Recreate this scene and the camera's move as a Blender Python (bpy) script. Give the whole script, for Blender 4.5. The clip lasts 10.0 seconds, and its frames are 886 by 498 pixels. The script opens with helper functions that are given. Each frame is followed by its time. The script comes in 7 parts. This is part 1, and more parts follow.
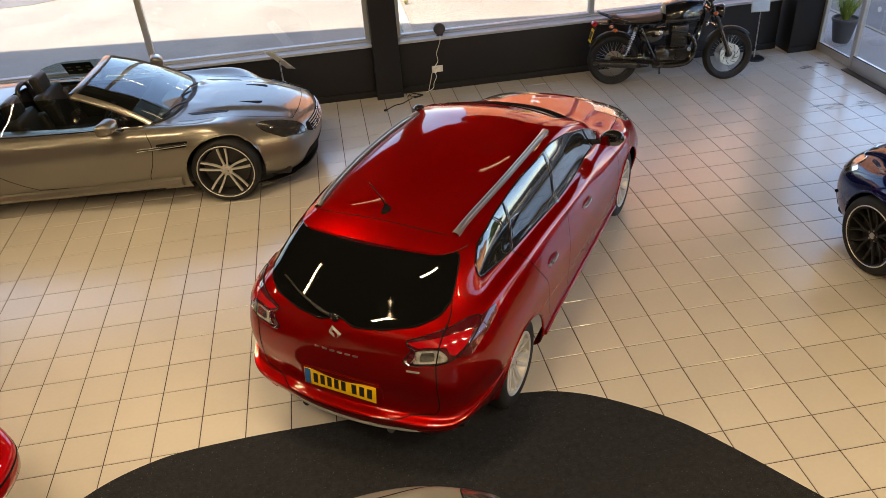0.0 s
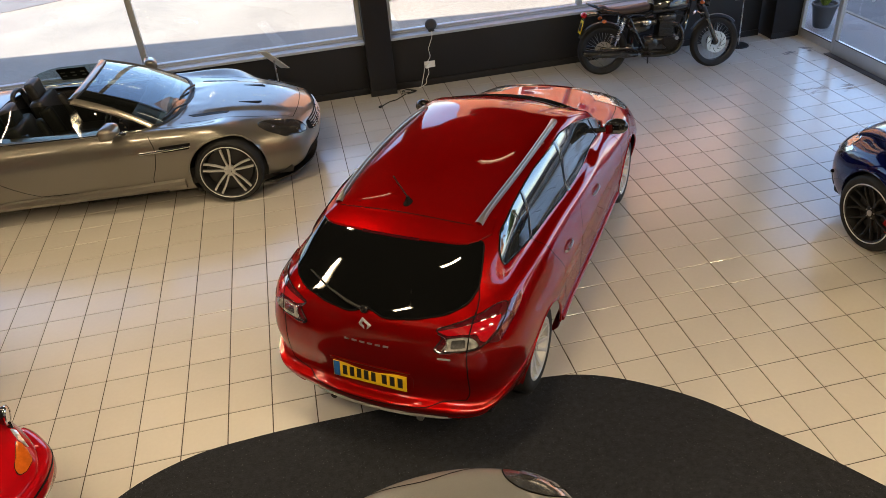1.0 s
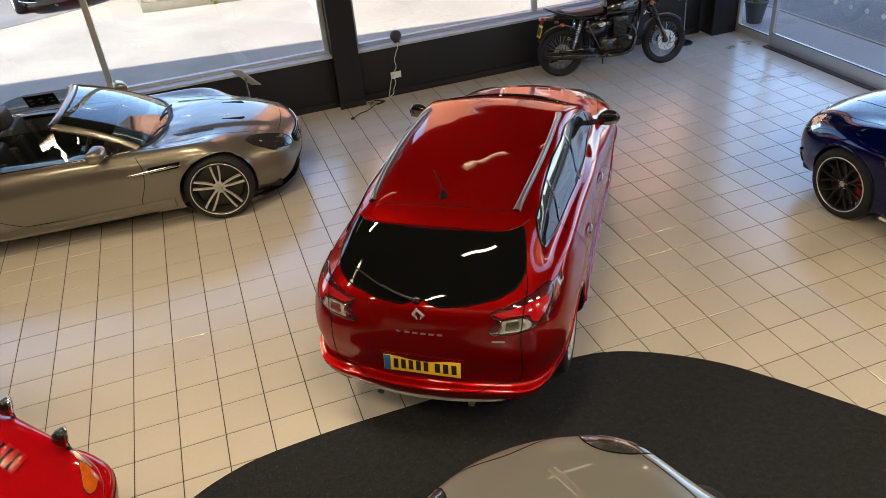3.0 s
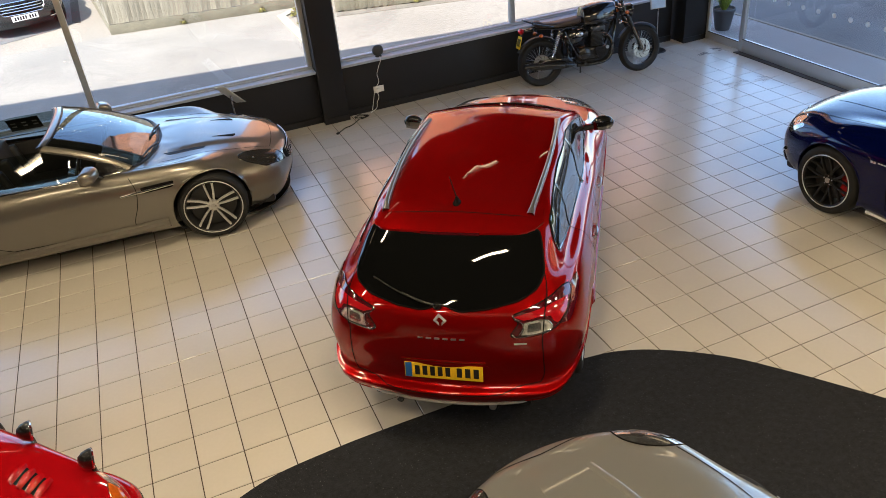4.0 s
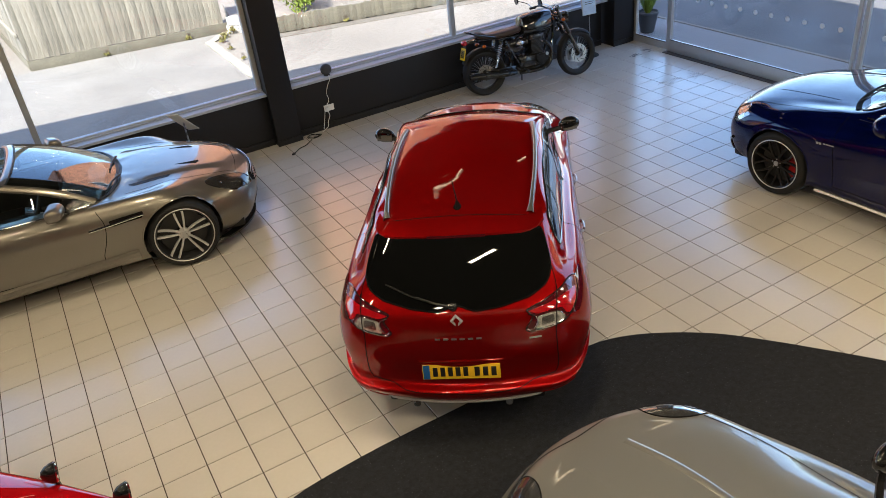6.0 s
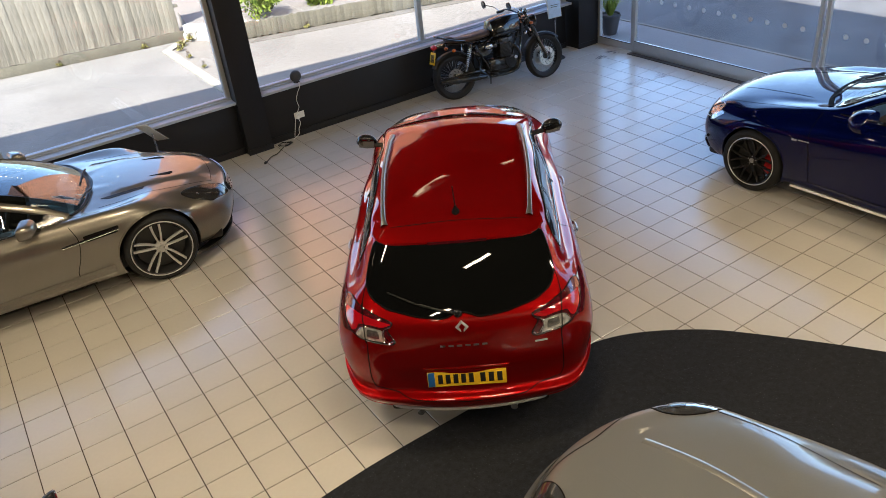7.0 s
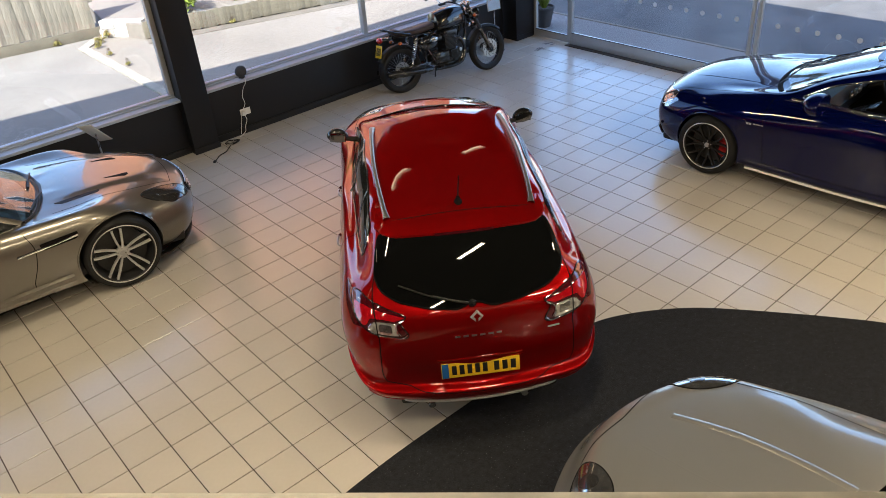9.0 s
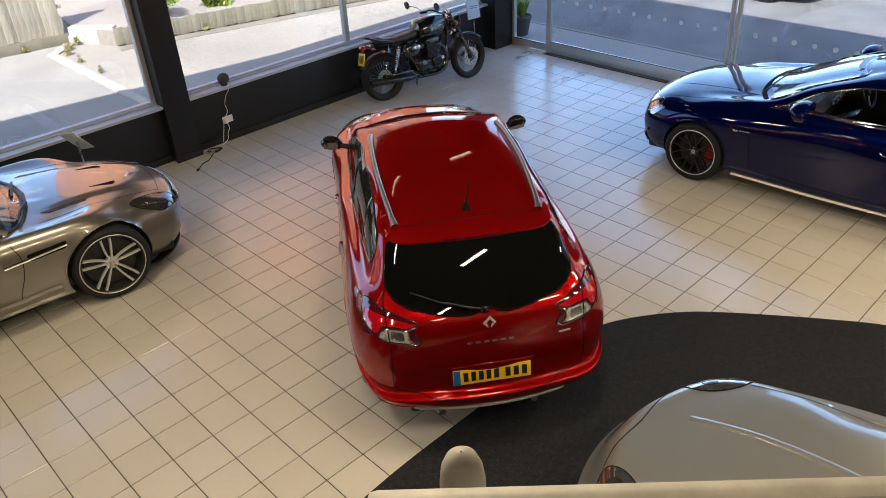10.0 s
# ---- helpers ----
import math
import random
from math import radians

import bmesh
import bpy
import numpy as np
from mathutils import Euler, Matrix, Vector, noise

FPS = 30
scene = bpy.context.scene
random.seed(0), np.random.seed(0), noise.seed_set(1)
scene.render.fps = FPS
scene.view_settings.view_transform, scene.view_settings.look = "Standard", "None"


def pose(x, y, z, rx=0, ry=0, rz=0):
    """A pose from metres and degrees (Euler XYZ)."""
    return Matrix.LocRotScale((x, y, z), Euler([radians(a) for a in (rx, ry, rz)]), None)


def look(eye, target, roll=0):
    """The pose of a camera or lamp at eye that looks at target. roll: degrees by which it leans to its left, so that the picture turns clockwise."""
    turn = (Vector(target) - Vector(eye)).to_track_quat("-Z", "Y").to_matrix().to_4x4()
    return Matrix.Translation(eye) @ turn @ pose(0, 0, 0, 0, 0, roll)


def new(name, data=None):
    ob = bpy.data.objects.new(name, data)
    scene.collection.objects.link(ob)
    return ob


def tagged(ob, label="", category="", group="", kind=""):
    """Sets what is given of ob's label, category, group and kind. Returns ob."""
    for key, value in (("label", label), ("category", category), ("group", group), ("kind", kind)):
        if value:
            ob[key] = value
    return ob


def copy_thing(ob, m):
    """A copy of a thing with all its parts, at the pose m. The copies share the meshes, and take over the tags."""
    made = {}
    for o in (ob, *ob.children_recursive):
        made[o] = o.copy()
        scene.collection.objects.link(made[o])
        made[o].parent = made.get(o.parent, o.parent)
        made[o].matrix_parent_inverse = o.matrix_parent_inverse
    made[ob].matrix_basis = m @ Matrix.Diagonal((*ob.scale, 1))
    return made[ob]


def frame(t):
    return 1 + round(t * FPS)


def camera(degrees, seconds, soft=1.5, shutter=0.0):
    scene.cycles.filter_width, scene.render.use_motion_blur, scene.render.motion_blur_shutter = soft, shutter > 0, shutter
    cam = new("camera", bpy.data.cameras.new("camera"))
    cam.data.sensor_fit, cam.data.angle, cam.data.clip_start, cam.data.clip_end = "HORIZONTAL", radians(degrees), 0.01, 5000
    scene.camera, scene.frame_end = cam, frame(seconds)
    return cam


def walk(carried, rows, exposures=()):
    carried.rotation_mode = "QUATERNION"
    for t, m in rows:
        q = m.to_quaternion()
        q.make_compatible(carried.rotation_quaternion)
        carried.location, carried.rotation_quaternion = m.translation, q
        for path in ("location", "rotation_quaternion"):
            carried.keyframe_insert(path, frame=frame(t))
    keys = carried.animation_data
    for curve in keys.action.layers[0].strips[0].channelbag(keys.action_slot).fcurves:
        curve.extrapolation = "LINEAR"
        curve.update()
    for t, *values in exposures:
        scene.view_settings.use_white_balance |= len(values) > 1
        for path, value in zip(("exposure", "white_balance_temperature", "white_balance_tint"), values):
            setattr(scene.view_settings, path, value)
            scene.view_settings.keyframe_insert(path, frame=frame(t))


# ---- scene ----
from mathutils.bvhtree import BVHTree

# ---- camera and walk ----
EXPOSURE = 2.22
cam = camera(60.5, 10.0, soft=0.5)
PATH = [
    (0, (-0.073, 0.014, 3.847), (0.144, 1.671, 2.749), -4.2),
    (0.5, (-0.21, -0.032, 3.877), (0.034, 1.618, 2.773), -4.6),
    (1, (-0.377, -0.034, 3.885), (-0.102, 1.607, 2.776), -5.1),
    (1.5, (-0.608, -0.018, 3.891), (-0.291, 1.614, 2.779), -5.4),
    (2, (-0.768, -0.033, 3.883), (-0.406, 1.591, 2.774), -5.6),
    (2.5, (-0.964, -0.07, 3.883), (-0.545, 1.547, 2.784), -5.6),
    (4, (-1.522, 0.001, 3.886), (-0.944, 1.597, 2.828), -5.9),
    (4.5, (-1.664, 0.012, 3.9), (-1.047, 1.597, 2.849), -6.3),
    (5, (-1.815, 0.03, 3.894), (-1.153, 1.603, 2.85), -6.6),
    (5.5, (-1.96, 0.045, 3.919), (-1.244, 1.595, 2.878), -6.9),
    (7, (-2.337, 0.333, 3.936), (-1.454, 1.795, 2.895), -6.6),
    (7.5, (-2.446, 0.406, 3.924), (-1.523, 1.838, 2.877), -6.3),
    (8, (-2.579, 0.505, 3.944), (-1.612, 1.898, 2.884), -5.8),
    (8.5, (-2.702, 0.617, 3.94), (-1.686, 1.97, 2.873), -5.4),
    (9, (-2.851, 0.747, 3.942), (-1.783, 2.056, 2.873), -4.8),
    (9.5, (-2.98, 0.873, 3.94), (-1.863, 2.146, 2.877), -4.1),
    (10, (-3.077, 0.967, 3.939), (-1.927, 2.217, 2.883), -3.5),
]
walk(cam, [(t, look(eye, target, roll)) for t, eye, target, roll in PATH],
     [(0, EXPOSURE + 0.24, 6650, 14), (1, EXPOSURE + 0.22, 6050, 13), (2.5, EXPOSURE + 0.20, 6000, 12), (5.5, EXPOSURE + 0.09, 5650, 11), (8, EXPOSURE + 0.05, 5600, 12), (10, EXPOSURE + 0.05, 5600, 12)])

# ---- world, sun, exposure ----
SUN_WAY = Vector((0.62, 0.44, -0.88)).normalized()
world = bpy.data.worlds.new("sky")
scene.world = world
world.use_nodes = True
wn = world.node_tree
sky = wn.nodes.new("ShaderNodeTexSky")
sky.sky_type = "NISHITA"
sky.sun_disc = False
sky.sun_elevation = math.asin(-SUN_WAY.z)
sky.sun_rotation = math.atan2(-SUN_WAY.x, -SUN_WAY.y)
sky.dust_density = 1.0
wn.links.new(sky.outputs[0], wn.nodes["Background"].inputs[0])
wn.nodes["Background"].inputs[1].default_value = 0.15
sun = new("sun", bpy.data.lights.new("sun", "SUN"))
sun.data.energy = 3.5
sun.data.angle = radians(0.53)
sun.data.color = (1.0, 0.87, 0.73)
sun.matrix_world = look((0, 0, 30), Vector((0, 0, 30)) + SUN_WAY)

LAMP_POWER = 11.5
LAMP_COLOUR = (1.0, 0.762, 0.425)


# ---- node materials ----
def material(name):
    m = bpy.data.materials.new(name)
    m.use_nodes = True
    return m, m.node_tree.nodes, m.node_tree.links, m.node_tree.nodes["Principled BSDF"]


def surface(name, colour, rough=0.5, metal=0.0, var=0.12, scale=6.0, fine=60.0, bump=0.0, spec=0.5, coat=0.0,
            coat_rough=0.03, rand=0.0, rough_var=0.1, trans=0.0, ior=1.45, bump_scale=None, stretch=(1, 1, 1)):
    """A base colour that wanders at two scales, with uneven gloss and fine relief."""
    m, n, l, b = material(name)
    tc = n.new("ShaderNodeTexCoord")
    mp = n.new("ShaderNodeMapping")
    mp.inputs["Scale"].default_value = stretch
    l.new(tc.outputs["Object"], mp.inputs["Vector"])
    big, small = n.new("ShaderNodeTexNoise"), n.new("ShaderNodeTexNoise")
    for t, s, d in ((big, scale, 4), (small, fine, 6)):
        t.inputs["Scale"].default_value, t.inputs["Detail"].default_value = s, d
        l.new(mp.outputs["Vector"], t.inputs["Vector"])
    add = n.new("ShaderNodeMath")
    add.operation = "ADD"
    l.new(big.outputs["Fac"], add.inputs[0])
    l.new(small.outputs["Fac"], add.inputs[1])
    last = add.outputs[0]
    if rand:
        ob, geo = n.new("ShaderNodeObjectInfo"), n.new("ShaderNodeNewGeometry")
        s = n.new("ShaderNodeMath")
        s.operation = "ADD"
        l.new(ob.outputs["Random"], s.inputs[0])
        l.new(geo.outputs["Random Per Island"], s.inputs[1])
        fr = n.new("ShaderNodeMath")
        fr.operation = "FRACT"
        l.new(s.outputs[0], fr.inputs[0])
        ma = n.new("ShaderNodeMath")
        ma.operation = "MULTIPLY_ADD"
        l.new(fr.outputs[0], ma.inputs[0])
        ma.inputs[1].default_value = rand
        l.new(last, ma.inputs[2])
        last = ma.outputs[0]
    rp = n.new("ShaderNodeMapRange")
    rp.inputs["From Min"].default_value, rp.inputs["From Max"].default_value = 0.6, 1.4 + rand
    rp.inputs["To Min"].default_value, rp.inputs["To Max"].default_value = 1 - var, 1 + var
    l.new(last, rp.inputs["Value"])
    mul = n.new("ShaderNodeVectorMath")
    mul.operation = "SCALE"
    mul.inputs[0].default_value = colour
    l.new(rp.outputs[0], mul.inputs["Scale"])
    l.new(mul.outputs[0], b.inputs["Base Color"])
    rr = n.new("ShaderNodeMapRange")
    rr.inputs["From Min"].default_value, rr.inputs["From Max"].default_value = 0.3, 0.7
    rr.inputs["To Min"].default_value, rr.inputs["To Max"].default_value = rough * (1 - rough_var), rough * (1 + rough_var)
    l.new(big.outputs["Fac"], rr.inputs["Value"])
    l.new(rr.outputs[0], b.inputs["Roughness"])
    b.inputs["Metallic"].default_value = metal
    b.inputs["Specular IOR Level"].default_value = spec
    b.inputs["IOR"].default_value = ior
    b.inputs["Coat Weight"].default_value = coat
    b.inputs["Coat Roughness"].default_value = coat_rough
    b.inputs["Transmission Weight"].default_value = trans
    if bump:
        bp = n.new("ShaderNodeBump")
        bp.inputs["Strength"].default_value = bump
        bp.inputs["Distance"].default_value = 0.004
        if bump_scale:
            bs = n.new("ShaderNodeTexNoise")
            bs.inputs["Scale"].default_value = bump_scale
            l.new(mp.outputs["Vector"], bs.inputs["Vector"])
            l.new(bs.outputs["Fac"], bp.inputs["Height"])
        else:
            l.new(small.outputs["Fac"], bp.inputs["Height"])
        l.new(bp.outputs["Normal"], b.inputs["Normal"])
    return m


def car_paint(name, colour, metal=0.4, rough=0.35, flake=0.25):
    """Clear-coated paint with fine metallic flakes."""
    m, n, l, b = material(name)
    tc = n.new("ShaderNodeTexCoord")
    vo = n.new("ShaderNodeTexVoronoi")
    vo.inputs["Scale"].default_value = 900
    l.new(tc.outputs["Object"], vo.inputs["Vector"])
    no = n.new("ShaderNodeTexNoise")
    no.inputs["Scale"].default_value = 3.0
    l.new(tc.outputs["Object"], no.inputs["Vector"])
    sep = n.new("ShaderNodeSeparateColor")
    l.new(vo.outputs["Color"], sep.inputs[0])
    mx = n.new("ShaderNodeMapRange")
    mx.inputs["To Min"].default_value, mx.inputs["To Max"].default_value = 1 - flake, 1 + flake
    l.new(sep.outputs[0], mx.inputs["Value"])
    sc = n.new("ShaderNodeVectorMath")
    sc.operation = "SCALE"
    sc.inputs[0].default_value = colour
    l.new(mx.outputs[0], sc.inputs["Scale"])
    l.new(sc.outputs[0], b.inputs["Base Color"])
    rg = n.new("ShaderNodeMapRange")
    rg.inputs["To Min"].default_value, rg.inputs["To Max"].default_value = rough * 0.85, rough * 1.15
    l.new(no.outputs["Fac"], rg.inputs["Value"])
    l.new(rg.outputs[0], b.inputs["Roughness"])
    b.inputs["Metallic"].default_value = metal
    b.inputs["Specular IOR Level"].default_value = 0.0
    b.inputs["Coat Weight"].default_value = 1.0
    b.inputs["Coat Roughness"].default_value = 0.02
    b.inputs["Coat IOR"].default_value = 1.55
    return m


def glass(name, tint=(1, 1, 1), clear=0.9, rough=0.0, base=0.045):
    """Thin pane: straight-through light with a mirror gloss that grows towards grazing angles."""
    m, n, l, b = material(name)
    tr, gl, mix, lw, pw, ma = (n.new(k) for k in ("ShaderNodeBsdfTransparent", "ShaderNodeBsdfGlossy", "ShaderNodeMixShader", "ShaderNodeLayerWeight", "ShaderNodeMath", "ShaderNodeMath"))
    tr.inputs[0].default_value = (*[c * clear for c in tint], 1)
    gl.inputs["Roughness"].default_value = rough
    lw.inputs["Blend"].default_value = 0.5
    pw.operation, ma.operation = "POWER", "MULTIPLY_ADD"
    l.new(lw.outputs["Facing"], pw.inputs[0])
    pw.inputs[1].default_value = 4.0
    l.new(pw.outputs[0], ma.inputs[0])
    ma.inputs[1].default_value, ma.inputs[2].default_value = 0.9 - base, base
    l.new(ma.outputs[0], mix.inputs[0])
    l.new(tr.outputs[0], mix.inputs[1])
    l.new(gl.outputs[0], mix.inputs[2])
    l.new(mix.outputs[0], n["Material Output"].inputs["Surface"])
    return m


def emitter(name, colour, strength):
    m, n, l, b = material(name)
    b.inputs["Base Color"].default_value = (*colour, 1)
    b.inputs["Emission Color"].default_value = (*colour, 1)
    b.inputs["Emission Strength"].default_value = strength
    return m


M = {}
M["tile"] = surface("cream_tile", (0.53, 0.495, 0.44), 0.225, var=0.06, scale=1.2, fine=30, bump=0.008, rand=0.8, rough_var=0.15, spec=0.9, ior=1.62)
M["grout"] = surface("brown_grout", (0.045, 0.030, 0.022), 0.85, var=0.3, scale=3, fine=80, bump=0.3)
M["carpet"] = surface("charcoal_carpet", (0.0165, 0.0172, 0.0205), 0.95, var=0.65, scale=26, fine=110, bump=0.9, spec=0.2)
cn, cl = M["carpet"].node_tree.nodes, M["carpet"].node_tree.links
cb = cn["Principled BSDF"]
was = cb.inputs["Base Color"].links[0].from_socket
lint = cn.new("ShaderNodeMix")
lint.data_type = "RGBA"
cl.new(was, lint.inputs[6])
lint.inputs[7].default_value = (0.20, 0.20, 0.20, 1)
tcc, fleck, near = cn.new("ShaderNodeTexCoord"), cn.new("ShaderNodeTexVoronoi"), cn.new("ShaderNodeMath")
fleck.voronoi_dimensions = "2D"
fleck.inputs["Scale"].default_value = 34
near.operation = "LESS_THAN"
near.inputs[1].default_value = 0.06
cl.new(tcc.outputs["Object"], fleck.inputs["Vector"])
cl.new(fleck.outputs["Distance"], near.inputs[0])
half, cell = cn.new("ShaderNodeMath"), cn.new("ShaderNodeSeparateColor")
cl.new(fleck.outputs["Color"], cell.inputs[0])
half.operation = "MULTIPLY"
some = cn.new("ShaderNodeMath")
some.operation = "POWER"
some.inputs[1].default_value = 4.0
cl.new(cell.outputs[0], some.inputs[0])
cl.new(near.outputs[0], half.inputs[0])
cl.new(some.outputs[0], half.inputs[1])
cl.new(half.outputs[0], lint.inputs[0])
cl.new(lint.outputs[2], cb.inputs["Base Color"])
M["dark_paint"] = surface("charcoal_wall_paint", (0.0050, 0.0053, 0.0075), 0.5, var=0.2, scale=2.0, fine=90, bump=0.06)
M["wall"] = surface("white_wall_paint", (0.14, 0.132, 0.12), 0.7, var=0.06, scale=1.5, fine=70, bump=0.05)
M["ceiling"] = surface("ceiling_board", (0.02, 0.0195, 0.019), 0.85, var=0.06, scale=2, fine=70, bump=0.1)
M["sill"] = surface("painted_sill", (0.35, 0.39, 0.47), 0.35, var=0.1, scale=3, fine=50, bump=0.03)
M["alu"] = surface("grey_aluminium", (0.46, 0.47, 0.47), 0.38, metal=0.55, var=0.08, scale=4, fine=120)
M["alu_dark"] = surface("bronze_aluminium", (0.06, 0.055, 0.055), 0.4, metal=0.4, var=0.1)
M["pane"] = glass("window_glass", (0.97, 0.99, 0.985), 0.97)
M["concrete"] = surface("sunlit_concrete", (0.200, 0.177, 0.142), 0.9, var=0.32, scale=0.45, fine=14, bump=0.25)
M["asphalt"] = surface("worn_asphalt", (0.108, 0.106, 0.103), 0.9, var=0.45, scale=1.6, fine=120, bump=0.4)
M["pavement"] = surface("pavement_concrete", (0.22, 0.21, 0.20), 0.9, var=0.2, scale=1.1, fine=40, bump=0.3)
M["fence"] = surface("weathered_board", (0.23, 0.207, 0.155), 0.85, var=0.7, scale=5, fine=60, bump=0.4, rand=0.45, stretch=(8, 8, 1))
M["sleeper"] = surface("weathered_sleeper", (0.15, 0.135, 0.095), 0.9, var=0.45, scale=4, fine=40, bump=0.4, rand=0.6)
M["leaf"] = surface("shrub_leaf", (0.16, 0.21, 0.025), 0.6, var=0.5, scale=5, fine=30, rand=0.9, spec=0.3)
M["leaf_dry"] = surface("weed_leaf", (0.22, 0.20, 0.06), 0.7, var=0.5, scale=5, fine=30, rand=0.9, spec=0.2)
M["leaf_dark"] = surface("tree_leaf", (0.055, 0.09, 0.022), 0.65, var=0.5, scale=2, fine=12, rand=0.9, spec=0.3)
M["bark"] = surface("bark", (0.10, 0.075, 0.05), 0.9, var=0.4, scale=5, fine=40, bump=0.6)
M["brick"] = surface("orange_brick", (0.55, 0.232, 0.108), 0.85, var=0.25, scale=1.5, fine=20, bump=0.2, rand=0.5)
M["soil"] = surface("soil", (0.055, 0.046, 0.038), 0.95, var=0.5, scale=4, fine=60, bump=0.6)
M["soil_dry"] = surface("dry_soil", (0.145, 0.125, 0.095), 0.95, var=0.4, scale=3, fine=40, bump=0.5)
M["roof_tile"] = surface("roof_tile", (0.13, 0.07, 0.05), 0.8, var=0.3, scale=3, fine=30, bump=0.3)
M["red"] = car_paint("metallic_red_paint", (0.255, 0.0018, 0.0012), 0.70, 0.36)
M["red"].node_tree.nodes["Principled BSDF"].inputs["Coat IOR"].default_value = 1.5
M["red"].node_tree.nodes["Principled BSDF"].inputs["Specular Tint"].default_value = (0.75, 0.05, 0.04, 1)
M["red_solid"] = car_paint("solid_red_paint", (0.30, 0.002, 0.004), 0.0, 0.4, 0.03)
M["bronze"] = car_paint("bronze_silver_paint", (0.195, 0.181, 0.157), 0.70, 0.33, 0.15)
M["blue"] = car_paint("deep_blue_paint", (0.001, 0.003, 0.045), 0.25, 0.24, 0.3)
M["blue"].node_tree.nodes["Principled BSDF"].inputs["Coat IOR"].default_value = 1.4
M["silver"] = car_paint("silver_paint", (0.262, 0.256, 0.245), 0.55, 0.34, 0.12)
M["navy"] = car_paint("dark_grey_paint", (0.035, 0.036, 0.039), 0.5, 0.3)
M["dark_glass"] = surface("dark_glass", (0.003, 0.0032, 0.0034), 0.02, var=0.1, spec=0.5, coat=0.0, rough_var=0.0)
M["screen_glass"] = glass("windscreen_glass", (0.62, 0.75, 0.72), 0.75, base=0.20)
M["side_glass"] = surface("side_glass", (0.012, 0.014, 0.015), 0.02, var=0.1, spec=1.0, rough_var=0.0, ior=1.75)
M["tint_glass"] = glass("tinted_side_glass", (0.62, 0.70, 0.64), 0.62)
M["rubber"] = surface("tyre_rubber", (0.0075, 0.0075, 0.008), 0.75, var=0.25, scale=8, fine=90, bump=0.2)
M["black_plastic"] = surface("black_plastic", (0.009, 0.009, 0.010), 0.5, var=0.2, scale=8, fine=150, bump=0.06)
M["gloss_black"] = surface("gloss_black", (0.008, 0.008, 0.009), 0.12, var=0.15, scale=6, fine=60, coat=0.8)
M["seam"] = surface("panel_gap", (0.004, 0.0035, 0.0035), 0.8, var=0.1, spec=0.12)
M["chrome"] = surface("chrome", (0.75, 0.75, 0.76), 0.08, metal=1.0, var=0.04, scale=10, fine=90)
M["satin"] = surface("satin_silver", (0.52, 0.52, 0.53), 0.28, metal=0.95, var=0.06, scale=10, fine=120)
M["rail_satin"] = surface("satin_rail", (0.34, 0.33, 0.32), 0.34, metal=0.9, var=0.05, scale=10, fine=120)
M["mirror_dark"] = surface("dim_mirror", (0.16, 0.16, 0.17), 0.03, metal=1.0, var=0.02)
M["rim_silver"] = surface("wheel_silver", (0.56, 0.56, 0.56), 0.42, metal=0.6, var=0.06, scale=10, fine=120)
M["rim_dark"] = surface("wheel_graphite", (0.035, 0.035, 0.037), 0.35, metal=0.5, var=0.1)
M["rim_black"] = surface("wheel_black", (0.010, 0.010, 0.011), 0.35, metal=0.2, var=0.1)
M["steel"] = surface("brushed_steel", (0.40, 0.39, 0.38), 0.3, metal=1.0, var=0.1, scale=10, fine=200)
M["caliper"] = surface("red_caliper", (0.35, 0.01, 0.01), 0.35, var=0.1)
M["tail_red"] = surface("red_lens", (0.33, 0.003, 0.007), 0.06, var=0.15, scale=20, fine=90, coat=1.0)
M["tail_dark"] = surface("dark_red_lens", (0.06, 0.003, 0.006), 0.06, var=0.1, coat=1.0)
M["lens"] = surface("clear_lens", (0.56, 0.55, 0.54), 0.10, metal=0.55, var=0.6, scale=22, fine=60, coat=1.0)
M["lamp_inner"] = surface("headlamp_bowl", (0.34, 0.34, 0.35), 0.12, metal=0.9, var=0.5, scale=14, fine=40, coat=1.0)
M["lamp_dark"] = surface("dark_headlamp_bowl", (0.040, 0.038, 0.038), 0.18, metal=0.4, var=0.4, scale=9, fine=30, coat=1.0)
M["amber"] = surface("amber_lens", (0.42, 0.085, 0.006), 0.1, var=0.25, scale=18, fine=60, coat=1.0)
M["plate_y"] = surface("yellow_plate", (0.72, 0.44, 0.005), 0.35, var=0.05, scale=8, fine=60, coat=0.3)
M["plate_w"] = surface("white_plate", (0.75, 0.75, 0.72), 0.35, var=0.05, scale=8, fine=60)
M["plate_b"] = surface("blue_band", (0.02, 0.10, 0.33), 0.35, var=0.05)
M["ink"] = surface("black_ink", (0.01, 0.01, 0.01), 0.5, var=0.1)
M["leather"] = surface("dark_leather", (0.022, 0.021, 0.022), 0.45, var=0.25, scale=6, fine=160, bump=0.25)
M["seat_brown"] = surface("brown_leather", (0.045, 0.028, 0.022), 0.5, var=0.25, scale=6, fine=160, bump=0.25)
M["engine"] = surface("black_engine_casing", (0.014, 0.014, 0.015), 0.26, metal=0.2, var=0.25, scale=10, fine=120, bump=0.05, coat=0.4)
M["cover_grey"] = surface("grey_engine_cover", (0.085, 0.085, 0.09), 0.28, metal=0.9, var=0.2, scale=12, fine=90)
M["white_plastic"] = surface("white_plastic", (0.72, 0.71, 0.68), 0.4, var=0.06)
M["grey_fabric"] = surface("speaker_fabric", (0.05, 0.05, 0.055), 0.9, var=0.3, scale=10, fine=300, bump=0.5)
m, n, l, b = material("backlit_card")
tl, mx = n.new("ShaderNodeBsdfTranslucent"), n.new("ShaderNodeMixShader")
